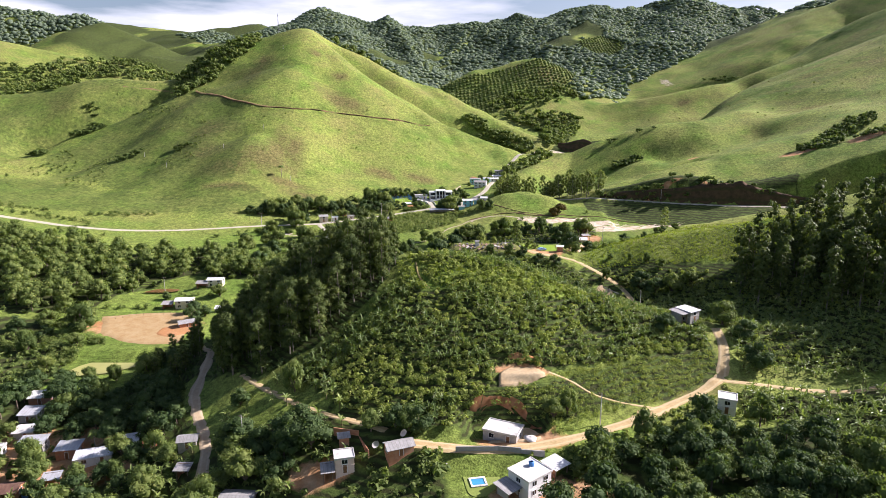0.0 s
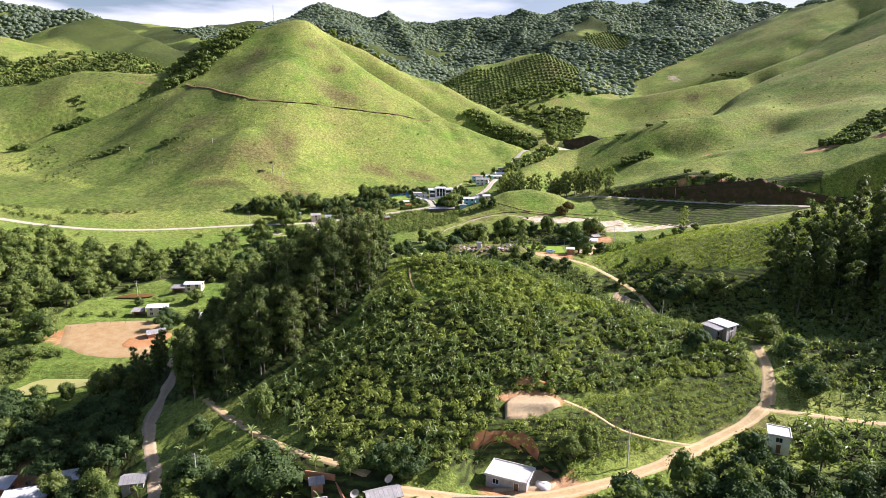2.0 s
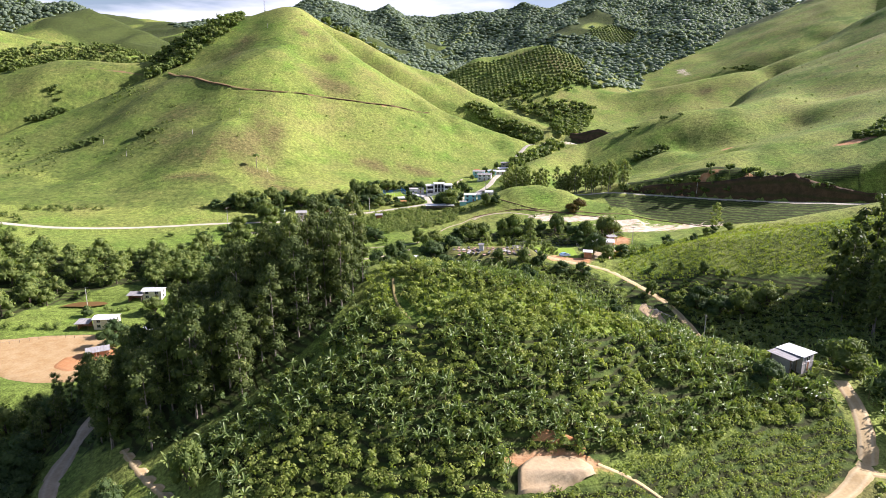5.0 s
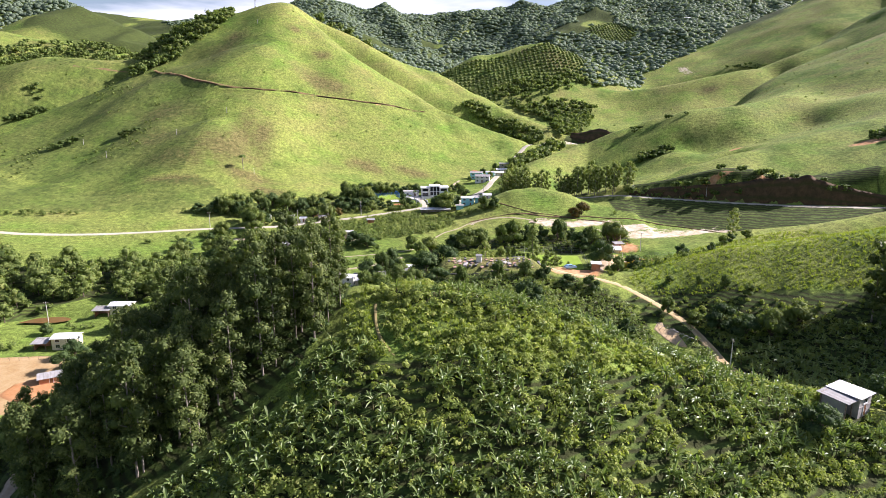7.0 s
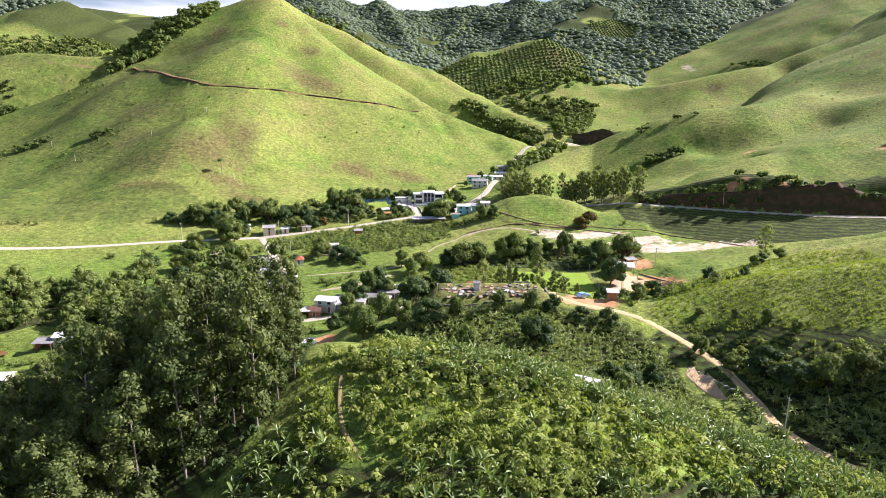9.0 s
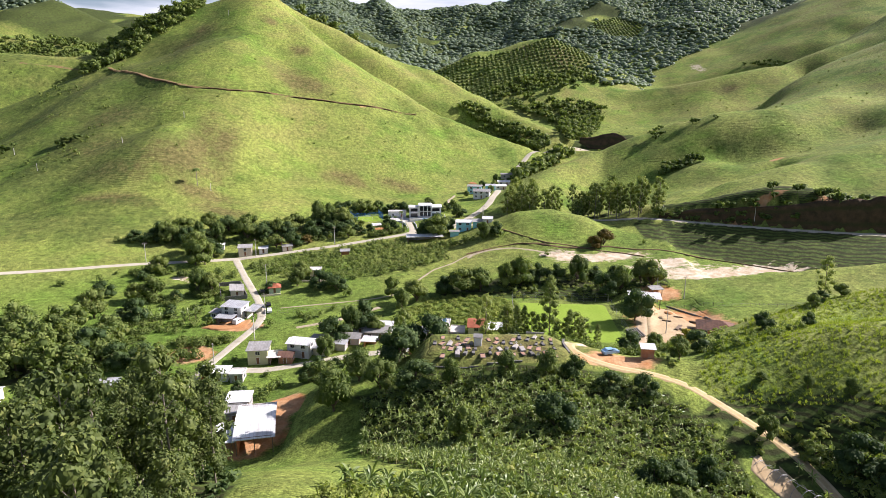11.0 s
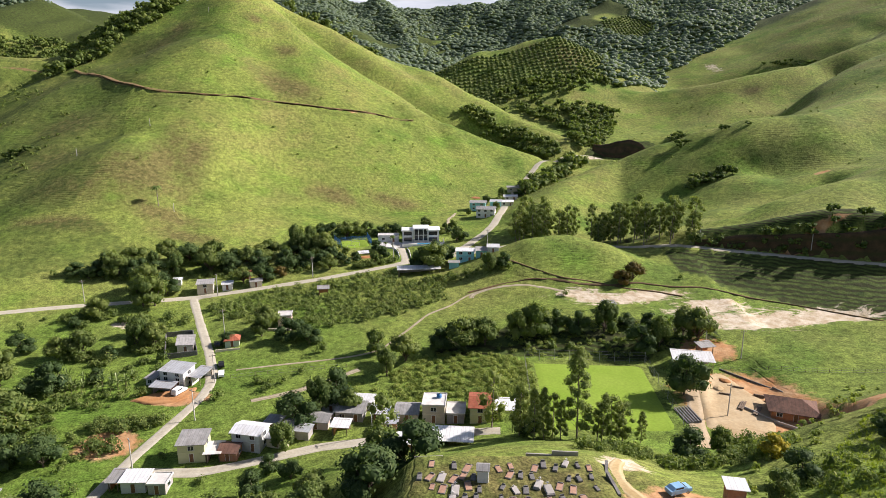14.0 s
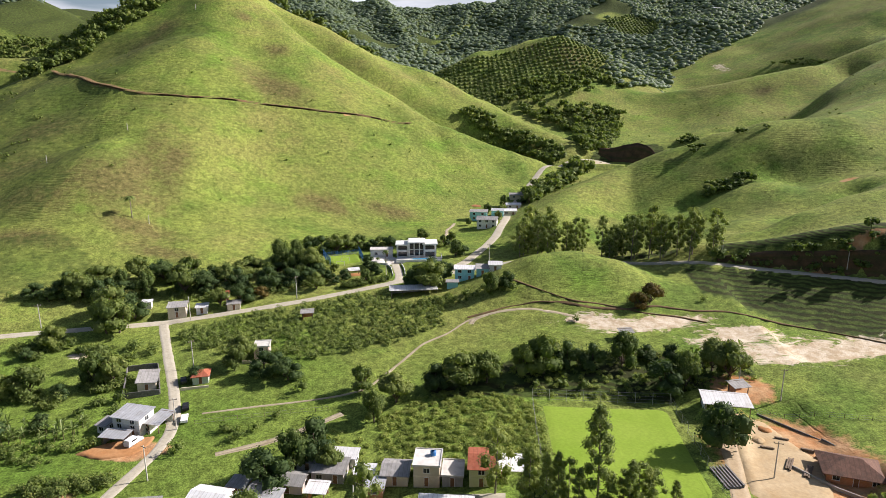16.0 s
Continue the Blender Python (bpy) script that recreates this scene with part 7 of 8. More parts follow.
bits = [scatter(rng_s, crest_free, 2.2, 0.45), scatter(rng_s, HILL_BANANA, 1.8, 0.75), scatter(rng_s, [(8, 146), (36, 156), (30, 141), (22, 137)], 2.4, 0.7), scatter(rng_s, WOODS[6], 2.6, 0.8), scatter(rng_s, WOODS[7], 2.8, 0.6), scatter(rng_s, [(96, 250), (150, 215), (120, 205), (78, 230), (74, 262)], 2.4, 0.7), scatter(rng_s, [(-12, 281), (52, 280), (62, 268), (70, 240), (52, 232), (12, 236), (-4, 252)], 2.6, 0.6),
        scatter(rng_s, [(24, 128), (30, 134), (46, 141), (64, 151), (82, 162), (86, 150), (62, 140), (40, 131)], 1.7, 0.9, 0.9), scatter(rng_s, [(-4, 132), (10, 134.5), (24, 132.5), (28, 130), (24, 126), (14, 131), (2, 131)], 1.7, 0.8, 0.9), scatter(rng_s, [(62, 276), (70, 274), (92, 266), (114, 256), (130, 250), (126, 240), (88, 250), (70, 262)], 1.9, 0.8), scatter(rng_s, [(60, 282), (68, 296), (90, 318), (124, 352), (120, 358), (84, 322), (62, 300)], 2.6, 0.55)]
spread("undergrowth", shrub_shapes, off_ways(np.concatenate(bits), 0.9), 0.6, 1.45, [LEAF_SHRUB], "loose green shrubs between banana plants", "shrubs", 6)
bits = [scatter(rng_s, p, 4.3, 0.75) for p in (WOODS[0], WOODS[1], WOODS[2], LOW_GARDENS, WOODS[11])] + [scatter(rng_s, p, 2.5, 0.7) for p in ([(-18, 131), (1, 131), (3, 118), (-6, 108), (-20, 112)], [(2.2, 118), (2.2, 131), (4.0, 131), (4.6, 118)], [(-200, 240), (-170, 205), (-150, 192), (-142, 208), (-148, 228), (-170, 246)])] + [scatter(rng_s, p, 1.6, 0.9) for p in ([(-14, 134), (-2, 133), (2, 128), (-4, 124), (-14, 128)],)]
spread("undergrowth", shrub_shapes, off_ways(np.concatenate(bits), 1.2), 0.9, 2.2, [LEAF_BROAD], "dense shady undergrowth below valley trees", "shrubs", 7)
bits = [scatter(rng_s, WOODS[3], 2.4, 0.7), scatter(rng_s, WOODS[4], 3.5, 0.5)]
spread("undergrowth", shrub_shapes, off_ways(np.concatenate(bits), 1.2), 0.7, 1.6, [LEAF_DARK], "dark undergrowth below eucalyptus trees", "shrubs", 8)

# ---- woods too far off to tell trees apart, orchards, hedges and scrub ----
grove_shapes = [grove_shape(s) for s in range(100, 106)]
far_shapes = [far_shape(s) for s in range(70, 76)]


def oval(cx, cy, rx, ry, turn=0.0, n=14):
    c, s = math.cos(radians(turn)), math.sin(radians(turn))
    return [(cx + c * rx * math.cos(a) - s * ry * math.sin(a), cy + s * rx * math.cos(a) + c * ry * math.sin(a)) for a in np.arange(n) / n * 2 * np.pi]


def towards(pts, limit=-0.12):
    """Those that stand on slopes which face the valley."""
    r = np.hypot(pts[:, 0], pts[:, 1])
    ux, uy = pts[:, 0] / r, pts[:, 1] / r
    rise = (ground_z(pts[:, 0] + 12 * ux, pts[:, 1] + 12 * uy) - ground_z(pts[:, 0] - 12 * ux, pts[:, 1] - 12 * uy)) / 24
    return pts[rise > limit]


GLADES = [oval(345, 1400, 48, 60), oval(-122, 1380, 48, 75, 20), oval(263, 1437, 50, 40), oval(330, 1500, 40, 60), oval(152, 1076, 62, 40), oval(-20, 1500, 30, 30)]
rng_f = np.random.default_rng(12)
pts = scatter(rng_f, [(-520, 1560), (-330, 1330), (-180, 1170), (-60, 1110), (30, 1140), (60, 1180), (215, 1080), (195, 985), (215, 955), (262, 985), (335, 1140), (405, 1190), (480, 1235), (560, 1330), (640, 1360), (720, 1240), (1050, 1230), (1250, 1500), (1150, 1760), (700, 1800), (-500, 1860), (-760, 1850)], 8.4, 0.97, 0.8)
pts = towards(not_in(pts, GLADES), 0.02)
spread("far_wood", far_shapes, pts, 7.6, 11.5, [LEAF_FAR_HAZE], "dense forest on the far mountain slopes", "forest", 21, 0.8, (0.40, 0.72))
bits = [scatter(rng_f, [(16, 781), (40, 773), (64, 761), (90, 740), (108, 711), (114, 690), (93, 700), (74, 722), (53, 745), (26, 768)], 5.0, 0.92),
        scatter(rng_f, [(79, 888), (113, 898), (141, 890), (185, 888), (189, 869), (165, 795), (130, 722), (114, 722), (120, 750), (134, 823), (123, 852), (103, 867)], 6.0, 0.85),
        scatter(rng_f, [(44, 600), (58, 610), (76, 645), (106, 688), (122, 695), (118, 684), (96, 650), (66, 602)], 4.2, 0.95),
        scatter(rng_f, [(-305, 735), (-274, 655), (-250, 688), (-214, 752), (-228, 806), (-296, 775)], 6.0, 0.9),
        scatter(rng_f, [(-150, 815), (-60, 842), (-15, 840), (40, 862), (84, 895), (60, 905), (-20, 862), (-110, 850)], 7.0, 0.8),
        scatter(rng_f, [(67, 928), (101, 954), (175, 975), (205, 960), (224, 957), (146, 918), (95, 899)], 8.0, 0.7),
        scatter(rng_f, [(-680, 988), (-640, 1004), (-599, 1024), (-543, 1055), (-516, 1022), (-562, 1002), (-407, 690), (-443, 688), (-624, 897)], 8.0, 0.85), scatter(rng_f, [(-640, 1000), (-480, 1010), (-420, 1060), (-470, 1120), (-640, 1060)], 10.0, 0.85),
        scatter(rng_f, [(-560, 1090), (-420, 1100), (-330, 1000), (-300, 860), (-340, 840), (-430, 960)], 10.0, 0.8)]
spread("far_wood", grove_shapes, off_ways(np.concatenate(bits), 2), 7.5, 12.0, [LEAF_BROAD], "dark woodland in gullies and along ridges", "forest", 22, 0.8, (0.8, 1.15))
pts = towards(scatter(rng_f, [(-1500, 1500), (-1180, 1480), (-880, 1530), (-830, 1600), (-880, 1650), (-1500, 1650)], 9.0, 0.9))
spread("far_wood", far_shapes, pts, 8.0, 12.5, [LEAF_FAR_HAZE], "forest on a rocky mountain shoulder", "forest", 23, 1.5, (0.6, 0.95))
# a plantation in rows below the far mound
rows = np.array([(x, y) for y in np.arange(905, 1060, 8.5) for x in np.arange(-20, 250, 6.0)]) + rng_f.uniform(-0.8, 0.8, (19 * 45, 2))
rows = not_in(rows[inside(rows[:, 0], rows[:, 1], [(-15, 1050), (10, 960), (60, 905), (120, 930), (215, 960), (240, 1060), (100, 1060)])], [])
more = np.array([(x, y) for y in np.arange(1335, 1465, 9.0) for x in np.arange(295, 395, 6.5)])
rows = np.concatenate([rows, more[inside(more[:, 0], more[:, 1], GLADES[0])] + 0.0])
spread("plantation", far_shapes, rows, 3.8, 5.0, [LEAF_LIGHT], "young trees planted in rows on a slope", "plantation", 24, 0.4, (0.8, 1.1))
# clumps and single bushes on the pastures
spots = [oval(163, 572, 9, 6, 20), oval(178, 574, 9, 5, 10), oval(166, 613, 6, 4), oval(198, 609, 12, 2, -30), oval(226, 785, 10, 6), oval(-350, 622, 20, 9, 35), oval(-330, 676, 9, 5, 40), oval(-368, 666, 7, 5), oval(-380, 584, 14, 5, -30), oval(460, 1040, 40, 4, -40), oval(330, 510, 34, 10, 30), oval(150, 456, 36, 2.5, -22), oval(205, 441, 34, 3, -14), oval(178, 448, 30, 2, -20), oval(-353, 620, 15, 8, 30), oval(-358, 651, 10, 6), oval(-322, 665, 12, 6, 20), oval(-384, 586, 10, 4), oval(-276, 548, 14, 4, 30), oval(-230, 552, 9, 3, 30),
         oval(290, 480, 16, 10), oval(330, 470, 20, 9), oval(-60, 690, 3, 2)]
bits = [scatter(rng_f, p, 3.6, 0.85) for p in spots]
spread("hillside_bushes", grove_shapes, np.concatenate(bits), 4.0, 7.0, [LEAF_BROAD], "dark bushes in hollows of the pasture", "bushes", 25, 0.4, (0.7, 1.1))
loose = scatter(rng_f, [(-480, 480), (-60, 500), (40, 640), (420, 480), (560, 720), (300, 900), (-200, 780), (-420, 700)], 17, 0.28)
spread("hillside_bushes", [shrub_shape(s, 18, 0.5) for s in range(80, 84)], off_ways(loose, 2), 0.6, 1.6, [LEAF_BROAD], "scattered low bushes on grazed slopes", "bushes", 26)
pts = scatter(rng_f, [(-300, 690), (-250, 640), (-215, 600), (-210, 520), (-260, 480), (-360, 500), (-420, 560), (-360, 640)], 5.0, 0.7)
dens = fbm(pts[:, 0] * 0.6 + pts[:, 1] * 0.5, pts[:, 1] * 0.5 - pts[:, 0] * 0.6, 24, 95, 3)
spread("hillside_bushes", [shrub_shape(s, 18, 0.5) for s in range(84, 88)], off_ways(pts[dens > 0.16], 2), 0.8, 2.2, [LEAF_BROAD], "loose scrub on the weedy hillside", "bushes", 34)
# orchard rows, scrub and hedges on the valley floor
ORCHARD = [(-78, 421), (-82, 431), (-60, 441), (-40, 447), (-22, 455), (-4, 458), (12, 446), (11, 427), (-5, 416), (-29, 408), (-52, 410)]
rows = np.array([(x, y) for y in np.arange(406, 462, 2.9) for x in np.arange(-84, 16, 2.3)])
rows = rows + rng_f.uniform(-0.75, 0.75, rows.shape)
rows = rows[inside(rows[:, 0], rows[:, 1], ORCHARD) & (rng_f.random(len(rows)) < 0.9)]
spread("orchard", bushy, off_ways(rows, 1.2), 1.2, 2.0, [LEAF_WISP], "rows of green coffee bushes", "orchard", 27)
bits = [scatter(rng_f, [(-4, 355), (34, 352), (35, 382), (8, 386), (-6, 374)], 1.3, 0.9, 1.2), scatter(rng_f, [(30, 384), (70, 382), (98, 386), (100, 402), (60, 406), (32, 402)], 2.4, 0.9), scatter(rng_f, [(33, 334), (36.2, 334), (37, 382), (33.5, 382)], 1.6, 0.9),
        scatter(rng_f, [(-22, 356), (-6, 356), (-8, 372), (-26, 366)], 2.5, 0.8)]
spread("scrub", bushy, np.concatenate(bits), 0.7, 1.55, [LEAF_SHRUB], "bright green scrub beside the pitch", "scrub", 28, tall=(0.5, 0.75))
pts = scatter(rng_f, [(-300, 375), (-190, 350), (-130, 362), (-95, 352), (-90, 320), (-60, 290), (-10, 282), (0, 310), (-30, 332), (-50, 345), (-20, 400), (110, 440), (60, 470), (-60, 440), (-110, 425), (-300, 392)], 4.2, 0.55)
dens = fbm(pts[:, 0], pts[:, 1], 26, 91, 3)
pts = off_ways(pts[dens > 0.21], 2.0)
spread("scrub", bushy, not_in(pts, [ORCHARD]), 1.0, 3.0, [LEAF_BROAD], "uneven scrub and bushes on the meadow", "scrub", 29)
bits = [scatter(rng_f, oval(-164, 238, 15, 8, 30), 2.4, 0.75), scatter(rng_f, oval(-149, 226, 7, 9, 20), 2.2, 0.8), scatter(rng_f, oval(-170, 262, 12, 8), 2.4, 0.8), scatter(rng_f, oval(-142, 280, 20, 1.5, 8), 2.0, 0.8), scatter(rng_f, oval(-140, 235, 6, 2.5, -30), 1.6, 0.85), scatter(rng_f, oval(-128, 296, 12, 2), 2.0, 0.7), scatter(rng_f, oval(-89, 394.5, 6.5, 4.5), 1.3, 0.95), scatter(rng_f, oval(-117, 416, 3.5, 2.6), 1.3, 0.95), scatter(rng_f, oval(-124, 413, 5, 2), 1.6, 0.9), scatter(rng_f, oval(-108, 387, 7, 3.5), 1.7, 0.9), scatter(rng_f, oval(-98, 384, 4, 3), 1.6, 0.9), scatter(rng_f, oval(-73, 349, 12, 2.6, 8), 1.5, 0.9), scatter(rng_f, oval(-44, 371, 3, 1.6), 1.6, 0.9), scatter(rng_f, oval(-88, 312, 18, 7), 2.2, 0.9), scatter(rng_f, oval(-64, 312, 10, 5), 2.2, 0.9), scatter(rng_f, oval(-106, 340, 18, 16), 2.6, 0.8), scatter(rng_f, oval(-84, 338, 14, 6), 2.4, 0.8), scatter(rng_f, oval(-92, 360, 20, 5, 12), 2.4, 0.8),
        scatter(rng_f, oval(50, 316, 14, 5, -10), 2.2, 0.85), scatter(rng_f, oval(-330, 432, 60, 6, -6), 3.2, 0.6), scatter(rng_f, oval(-270, 412, 34, 4, -4), 3.0, 0.6), scatter(rng_f, oval(-230, 430, 26, 4, 8), 3.2, 0.6), scatter(rng_f, oval(-390, 455, 40, 7, -10), 3.2, 0.6), scatter(rng_f, oval(72, 322, 10, 12), 2.2, 0.8), scatter(rng_f, oval(-124, 449, 26, 5, 12), 2.6, 0.8), scatter(rng_f, oval(-70, 462, 34, 7, 12), 2.6, 0.75), scatter(rng_f, oval(-30, 514, 30, 3, 6), 2.2, 0.8), scatter(rng_f, oval(-21, 467.5, 12, 1.3, 22), 1.0, 0.95), scatter(rng_f, oval(-42, 484, 4, 10, 12), 2.2, 0.7), scatter(rng_f, oval(10, 520, 5, 7), 2.4, 0.7), scatter(rng_f, oval(-12, 514, 12, 2), 2.0, 0.8),
        scatter(rng_f, oval(20, 446, 20, 4, 5), 2.4, 0.8), scatter(rng_f, oval(84, 296, 14, 5, 10), 2.4, 0.7)]
spread("scrub", bushy, off_ways(np.concatenate(bits), 1.0), 1.0, 2.4, [LEAF_BROAD], "thick bushes along lanes and gardens", "scrub", 30)
# tall tufted grass on the spur and on the crest of the banana hill
def tuft_shape(seed, blades=9):
    rng = np.random.default_rng(seed)
    a = rng.uniform(0, 2 * np.pi, blades)
    root = np.column_stack([np.cos(a), np.sin(a), np.zeros(blades)]) * rng.uniform(0.05, 0.35, (blades, 1))
    out = np.column_stack([np.cos(a), np.sin(a), np.zeros(blades)]) * rng.uniform(0.15, 0.45, (blades, 1))
    side = np.column_stack([-np.sin(a), np.cos(a), np.zeros(blades)]) * 0.09
    tall = np.column_stack([np.zeros((blades, 2)), rng.uniform(0.4, 0.9, blades)])
    v = np.stack([root - side, root + side, root + out + tall + side * 0.3, root + out * 0.9 + tall - side * 0.3], 1).reshape(-1, 3)
    return v, np.arange(4 * blades).reshape(blades, 4), np.zeros(blades, int)


SPUR = [(62, 276), (76, 273), (100, 266), (130, 256), (170, 262), (190, 285), (150, 325), (124, 330), (96, 318), (76, 300)]
tuft_shapes = [tuft_shape(s) for s in range(110, 116)]
bits = [scatter(rng_f, SPUR, 0.8, 0.85, 1.6), scatter(rng_f, crest_free, 0.8, 0.85, 1.6), scatter(rng_f, GRASSY[1], 0.8, 0.8, 1.6)]
spread("tall_grass", tuft_shapes, off_ways(np.concatenate(bits), 0.6), 0.45, 0.95, [LEAF_GRASS], "tufted bright green grass on the slopes", "grass", 35)
# crops
rows = np.array([(x, y) for x in np.arange(-70, -46, 1.2) for y in np.arange(286, 309, 0.9)]) 
rows = rows[inside(rows[:, 0], rows[:, 1], [(-70, 300), (-52, 308), (-52, 299), (-56, 288), (-68, 286)])]
low_crop = [shrub_shape(s, 12, 0.5, False) for s in range(96, 99)]
spread("crop", low_crop, rows + rng_f.uniform(-0.2, 0.2, rows.shape), 0.55, 0.8, [LEAF_DARK], "even dark green crop beside the barn", "crop", 31)
rows = np.array([(x, y) for x in np.arange(6, 86, 1.15) for y in np.arange(136, 178, 0.95)])
rows = rows[inside(rows[:, 0], rows[:, 1], [(10, 146), (16, 150), (33, 159), (58, 169), (82, 176), (84, 170), (78, 164), (64, 157), (51, 150), (40, 145), (26, 138)]) & (rng_f.random(len(rows)) < 0.88)]
spread("crop", low_crop, off_ways(rows + rng_f.uniform(-0.3, 0.3, rows.shape), 0.5), 0.5, 0.95, [LEAF_SHRUB], "young cassava in rows on a slope", "crop", 32)
rows = np.array([(x, y) for x in np.arange(93, 114, 1.5) for y in np.arange(166, 186, 0.7)])
rows = rows[inside(rows[:, 0], rows[:, 1], [(93, 168), (97, 182), (111, 182), (110, 172)])]
spread("crop", low_crop, rows, 0.4, 0.7, [LEAF_LIGHT], "light green vegetable rows", "crop", 33)

# ---- graveyard ----
def grave(kind):
    g = stand("grave", ("low tiled grave with headstone", "pale concrete grave slab with cross", "dark stone grave with small headstone")[kind], "grave", "graves")
    mat = (STONE_DARK, CEMENT, STONE_DARK)[kind]
    solid("plinth", [box(0, 0, 0.08, 1.1, 2.2, 0.66)], mat, g)
    solid("slab", [box(0, 0, 0.46, 0.95, 2.0, 0.12)], (TILE_GRAVE, CEMENT, STONE_DARK)[kind], g)
    if kind == 1:
        solid("cross", [join([box(0, 0.95, 0.85, 0.10, 0.10, 0.8), box(0, 0.95, 1.0, 0.5, 0.09, 0.10)])], PLASTER_WHITE, g)
    else:
        solid("headstone", [box(0, 0.95, 0.75, 0.8, 0.14, 0.5)], mat, g)
    return g


rng_g = np.random.default_rng(3)
graves = [grave(k) for k in range(3)]
placed = 0
for row, gy0 in enumerate((285.5, 288.6, 291.6, 294.6)):
    for i in range(18):
        gx0 = 6.0 + i * 1.85 + 0.5 * (row % 2) + rng_g.uniform(-0.3, 0.3)
        if rng_g.random() < 0.24 or gx0 > 35:
            continue
        m = put_at(gx0, gy0 + rng_g.uniform(-0.8, 0.8), radians(rng_g.uniform(-24, 24) - 6), rng_g.uniform(0.75, 1.15), 0.0, rng_g.uniform(0.4, 1.0))
        k = graves[(0, 2, 1, 2, 0, 2, 0)[int(rng_g.integers(0, 7))] if placed > 2 else placed]
        if placed < 3:
            k.matrix_basis = m
        else:
            copy_thing(k, m)
        placed += 1
house(16.5, 291.2, 2.0, 2.2, 2.2, -6, PLASTER_WHITE, "gable", SHEET_GREY, "tiny white chapel among graves", 0.5, openings=False, category="chapel", name="chapel", over=0.2)


def low_wall(points, height, material, label, thick=0.25, name="garden_wall"):
    """A wall on the ground, one straight stretch a part."""
    w = stand(name, label, "wall")
    for (x0, y0), (x1, y1) in zip(points[:-1], points[1:]):
        n = max(1, int(math.hypot(x1 - x0, y1 - y0) / 4))
        for i in range(n):
            a = (x0 + (x1 - x0) * i / n, y0 + (y1 - y0) * i / n)
            b = (x0 + (x1 - x0) * (i + 1) / n, y0 + (y1 - y0) * (i + 1) / n)
            z = float(min(ground_z(np.array([a[0], b[0]]), np.array([a[1], b[1]]))))
            ob = solid("wall_stretch", [box(0, 0, height / 2 - 0.4, math.hypot(b[0] - a[0], b[1] - a[1]) + 0.02, thick, height + 0.8)], material, w)
            ob.matrix_basis = pose((a[0] + b[0]) / 2, (a[1] + b[1]) / 2, z, 0, 0, math.degrees(math.atan2(b[1] - a[1], b[0] - a[0])))
    return w


low_wall([(4, 283.5), (14, 282.5), (26, 283)], 0.8, STONE_DARK, "low dark wall below the graveyard")
low_wall([(5, 299.5), (20, 300.5), (38, 299)], 0.9, CEMENT, "low cement wall behind the graveyard")
low_wall([(38.5, 299.5), (37.2, 294), (37.6, 288)], 1.6, STONE_DARK, "dark mossy wall beside the graveyard gate", 0.5)
low_wall([(0, 129.5), (3, 132.2), (13, 132.4), (24, 130.8)], 1.3, CEMENT, "low grey wall round the garden")
low_wall([(-27.5, 141), (-21, 139.5), (-17.8, 133)], 2.2, BRICK_RAW, "dark brick wall round a small yard")
low_wall([(-70.2, 389.6), (-79.5, 387.2), (-86, 403), (-77.6, 405)], 1.8, STONE_DARK, "dark wall round a small weedy yard")
low_wall([(-70.2, 389.8), (-77.4, 405)], 1.8, STONE_DARK, "grey wall beside the lane")
low_wall([(-65.0, 391.6), (-57.5, 393.4)], 0.9, PLASTER_CREAM, "low cream wall before a house")
low_wall([(-52, 407), (-44, 406.5), (-41, 409)], 0.9, PLASTER_CREAM, "low cream terrace wall")
low_wall([(92, 374), (101, 361), (104, 354)], 0.5, STONE_DARK, "low dark kerb wall along the pasture")
low_wall([(88, 350), (93, 342), (98, 337)], 0.8, CEMENT, "grey wall before a tiled house")
low_wall([(-10.6, 475.5), (-12, 484), (-14, 488.5), (-23, 489)], 1.1, PLASTER_WHITE, "white wall beside the villa drive")
low_wall([(-5.4, 475.5), (-6.5, 484), (-8, 490)], 1.1, PLASTER_WHITE, "white wall beside the villa garden")


# ---- pool ----
pool = stand("swimming_pool", "small rectangular pool with pale rim", "pool")
pool.matrix_basis = pose(8.0, 125.1, 26.45, 0, 0, 10) @ Matrix.Diagonal((0.62, 0.85, 1, 1))
for sx, sy, w, d in ((0, -1.75, 6.2, 0.7), (0, 1.75, 6.2, 0.7), (-2.75, 0, 0.7, 2.8), (2.75, 0, 0.7, 2.8)):
    solid("rim", [box(sx, sy, 0.14, w, d, 0.22)], SLAB_WHITE, pool)
solid("water", [box(0, 0, 0.10, 4.8, 2.8, 0.10)], POOL_WATER, pool)


# ---- poles, masts and posts ----
def utility_pole(height=9.0):
    p = stand("utility_pole", "grey concrete power pole with cross arm", "power pole", "power poles")
    v, q = tube([(0, 0, -0.8), (0, 0, height)], [0.17, 0.10], 8)
    part("pole", mesh_of("pole", v, q, [CONCRETE_POST], flat=False), p)
    solid("cross_arm", [box(0, 0, height - 0.5, 1.9, 0.12, 0.14)], WOOD, p)
    for i in (-0.8, 0, 0.8):
        v, q = tube([(i, 0, height - 0.43), (i, 0, height - 0.18)], [0.06, 0.04], 6)
        part("insulator", mesh_of("insulator", v, q, [CONCRETE_POST]), p)
    return p


first_pole = utility_pole()
POLES = [(-56.2, 352), (-58, 372), (-66.5, 405), (-80.5, 438), (-46, 455), (-13, 471.5), (30, 485), (-62, 330), (-141, 300), (100, 378), (82, 346), (122, 468.5), (160, 449.5), (-128, 428), (-52, 145), (40, 143), (-8, 343), (78, 233), (92, 385)]
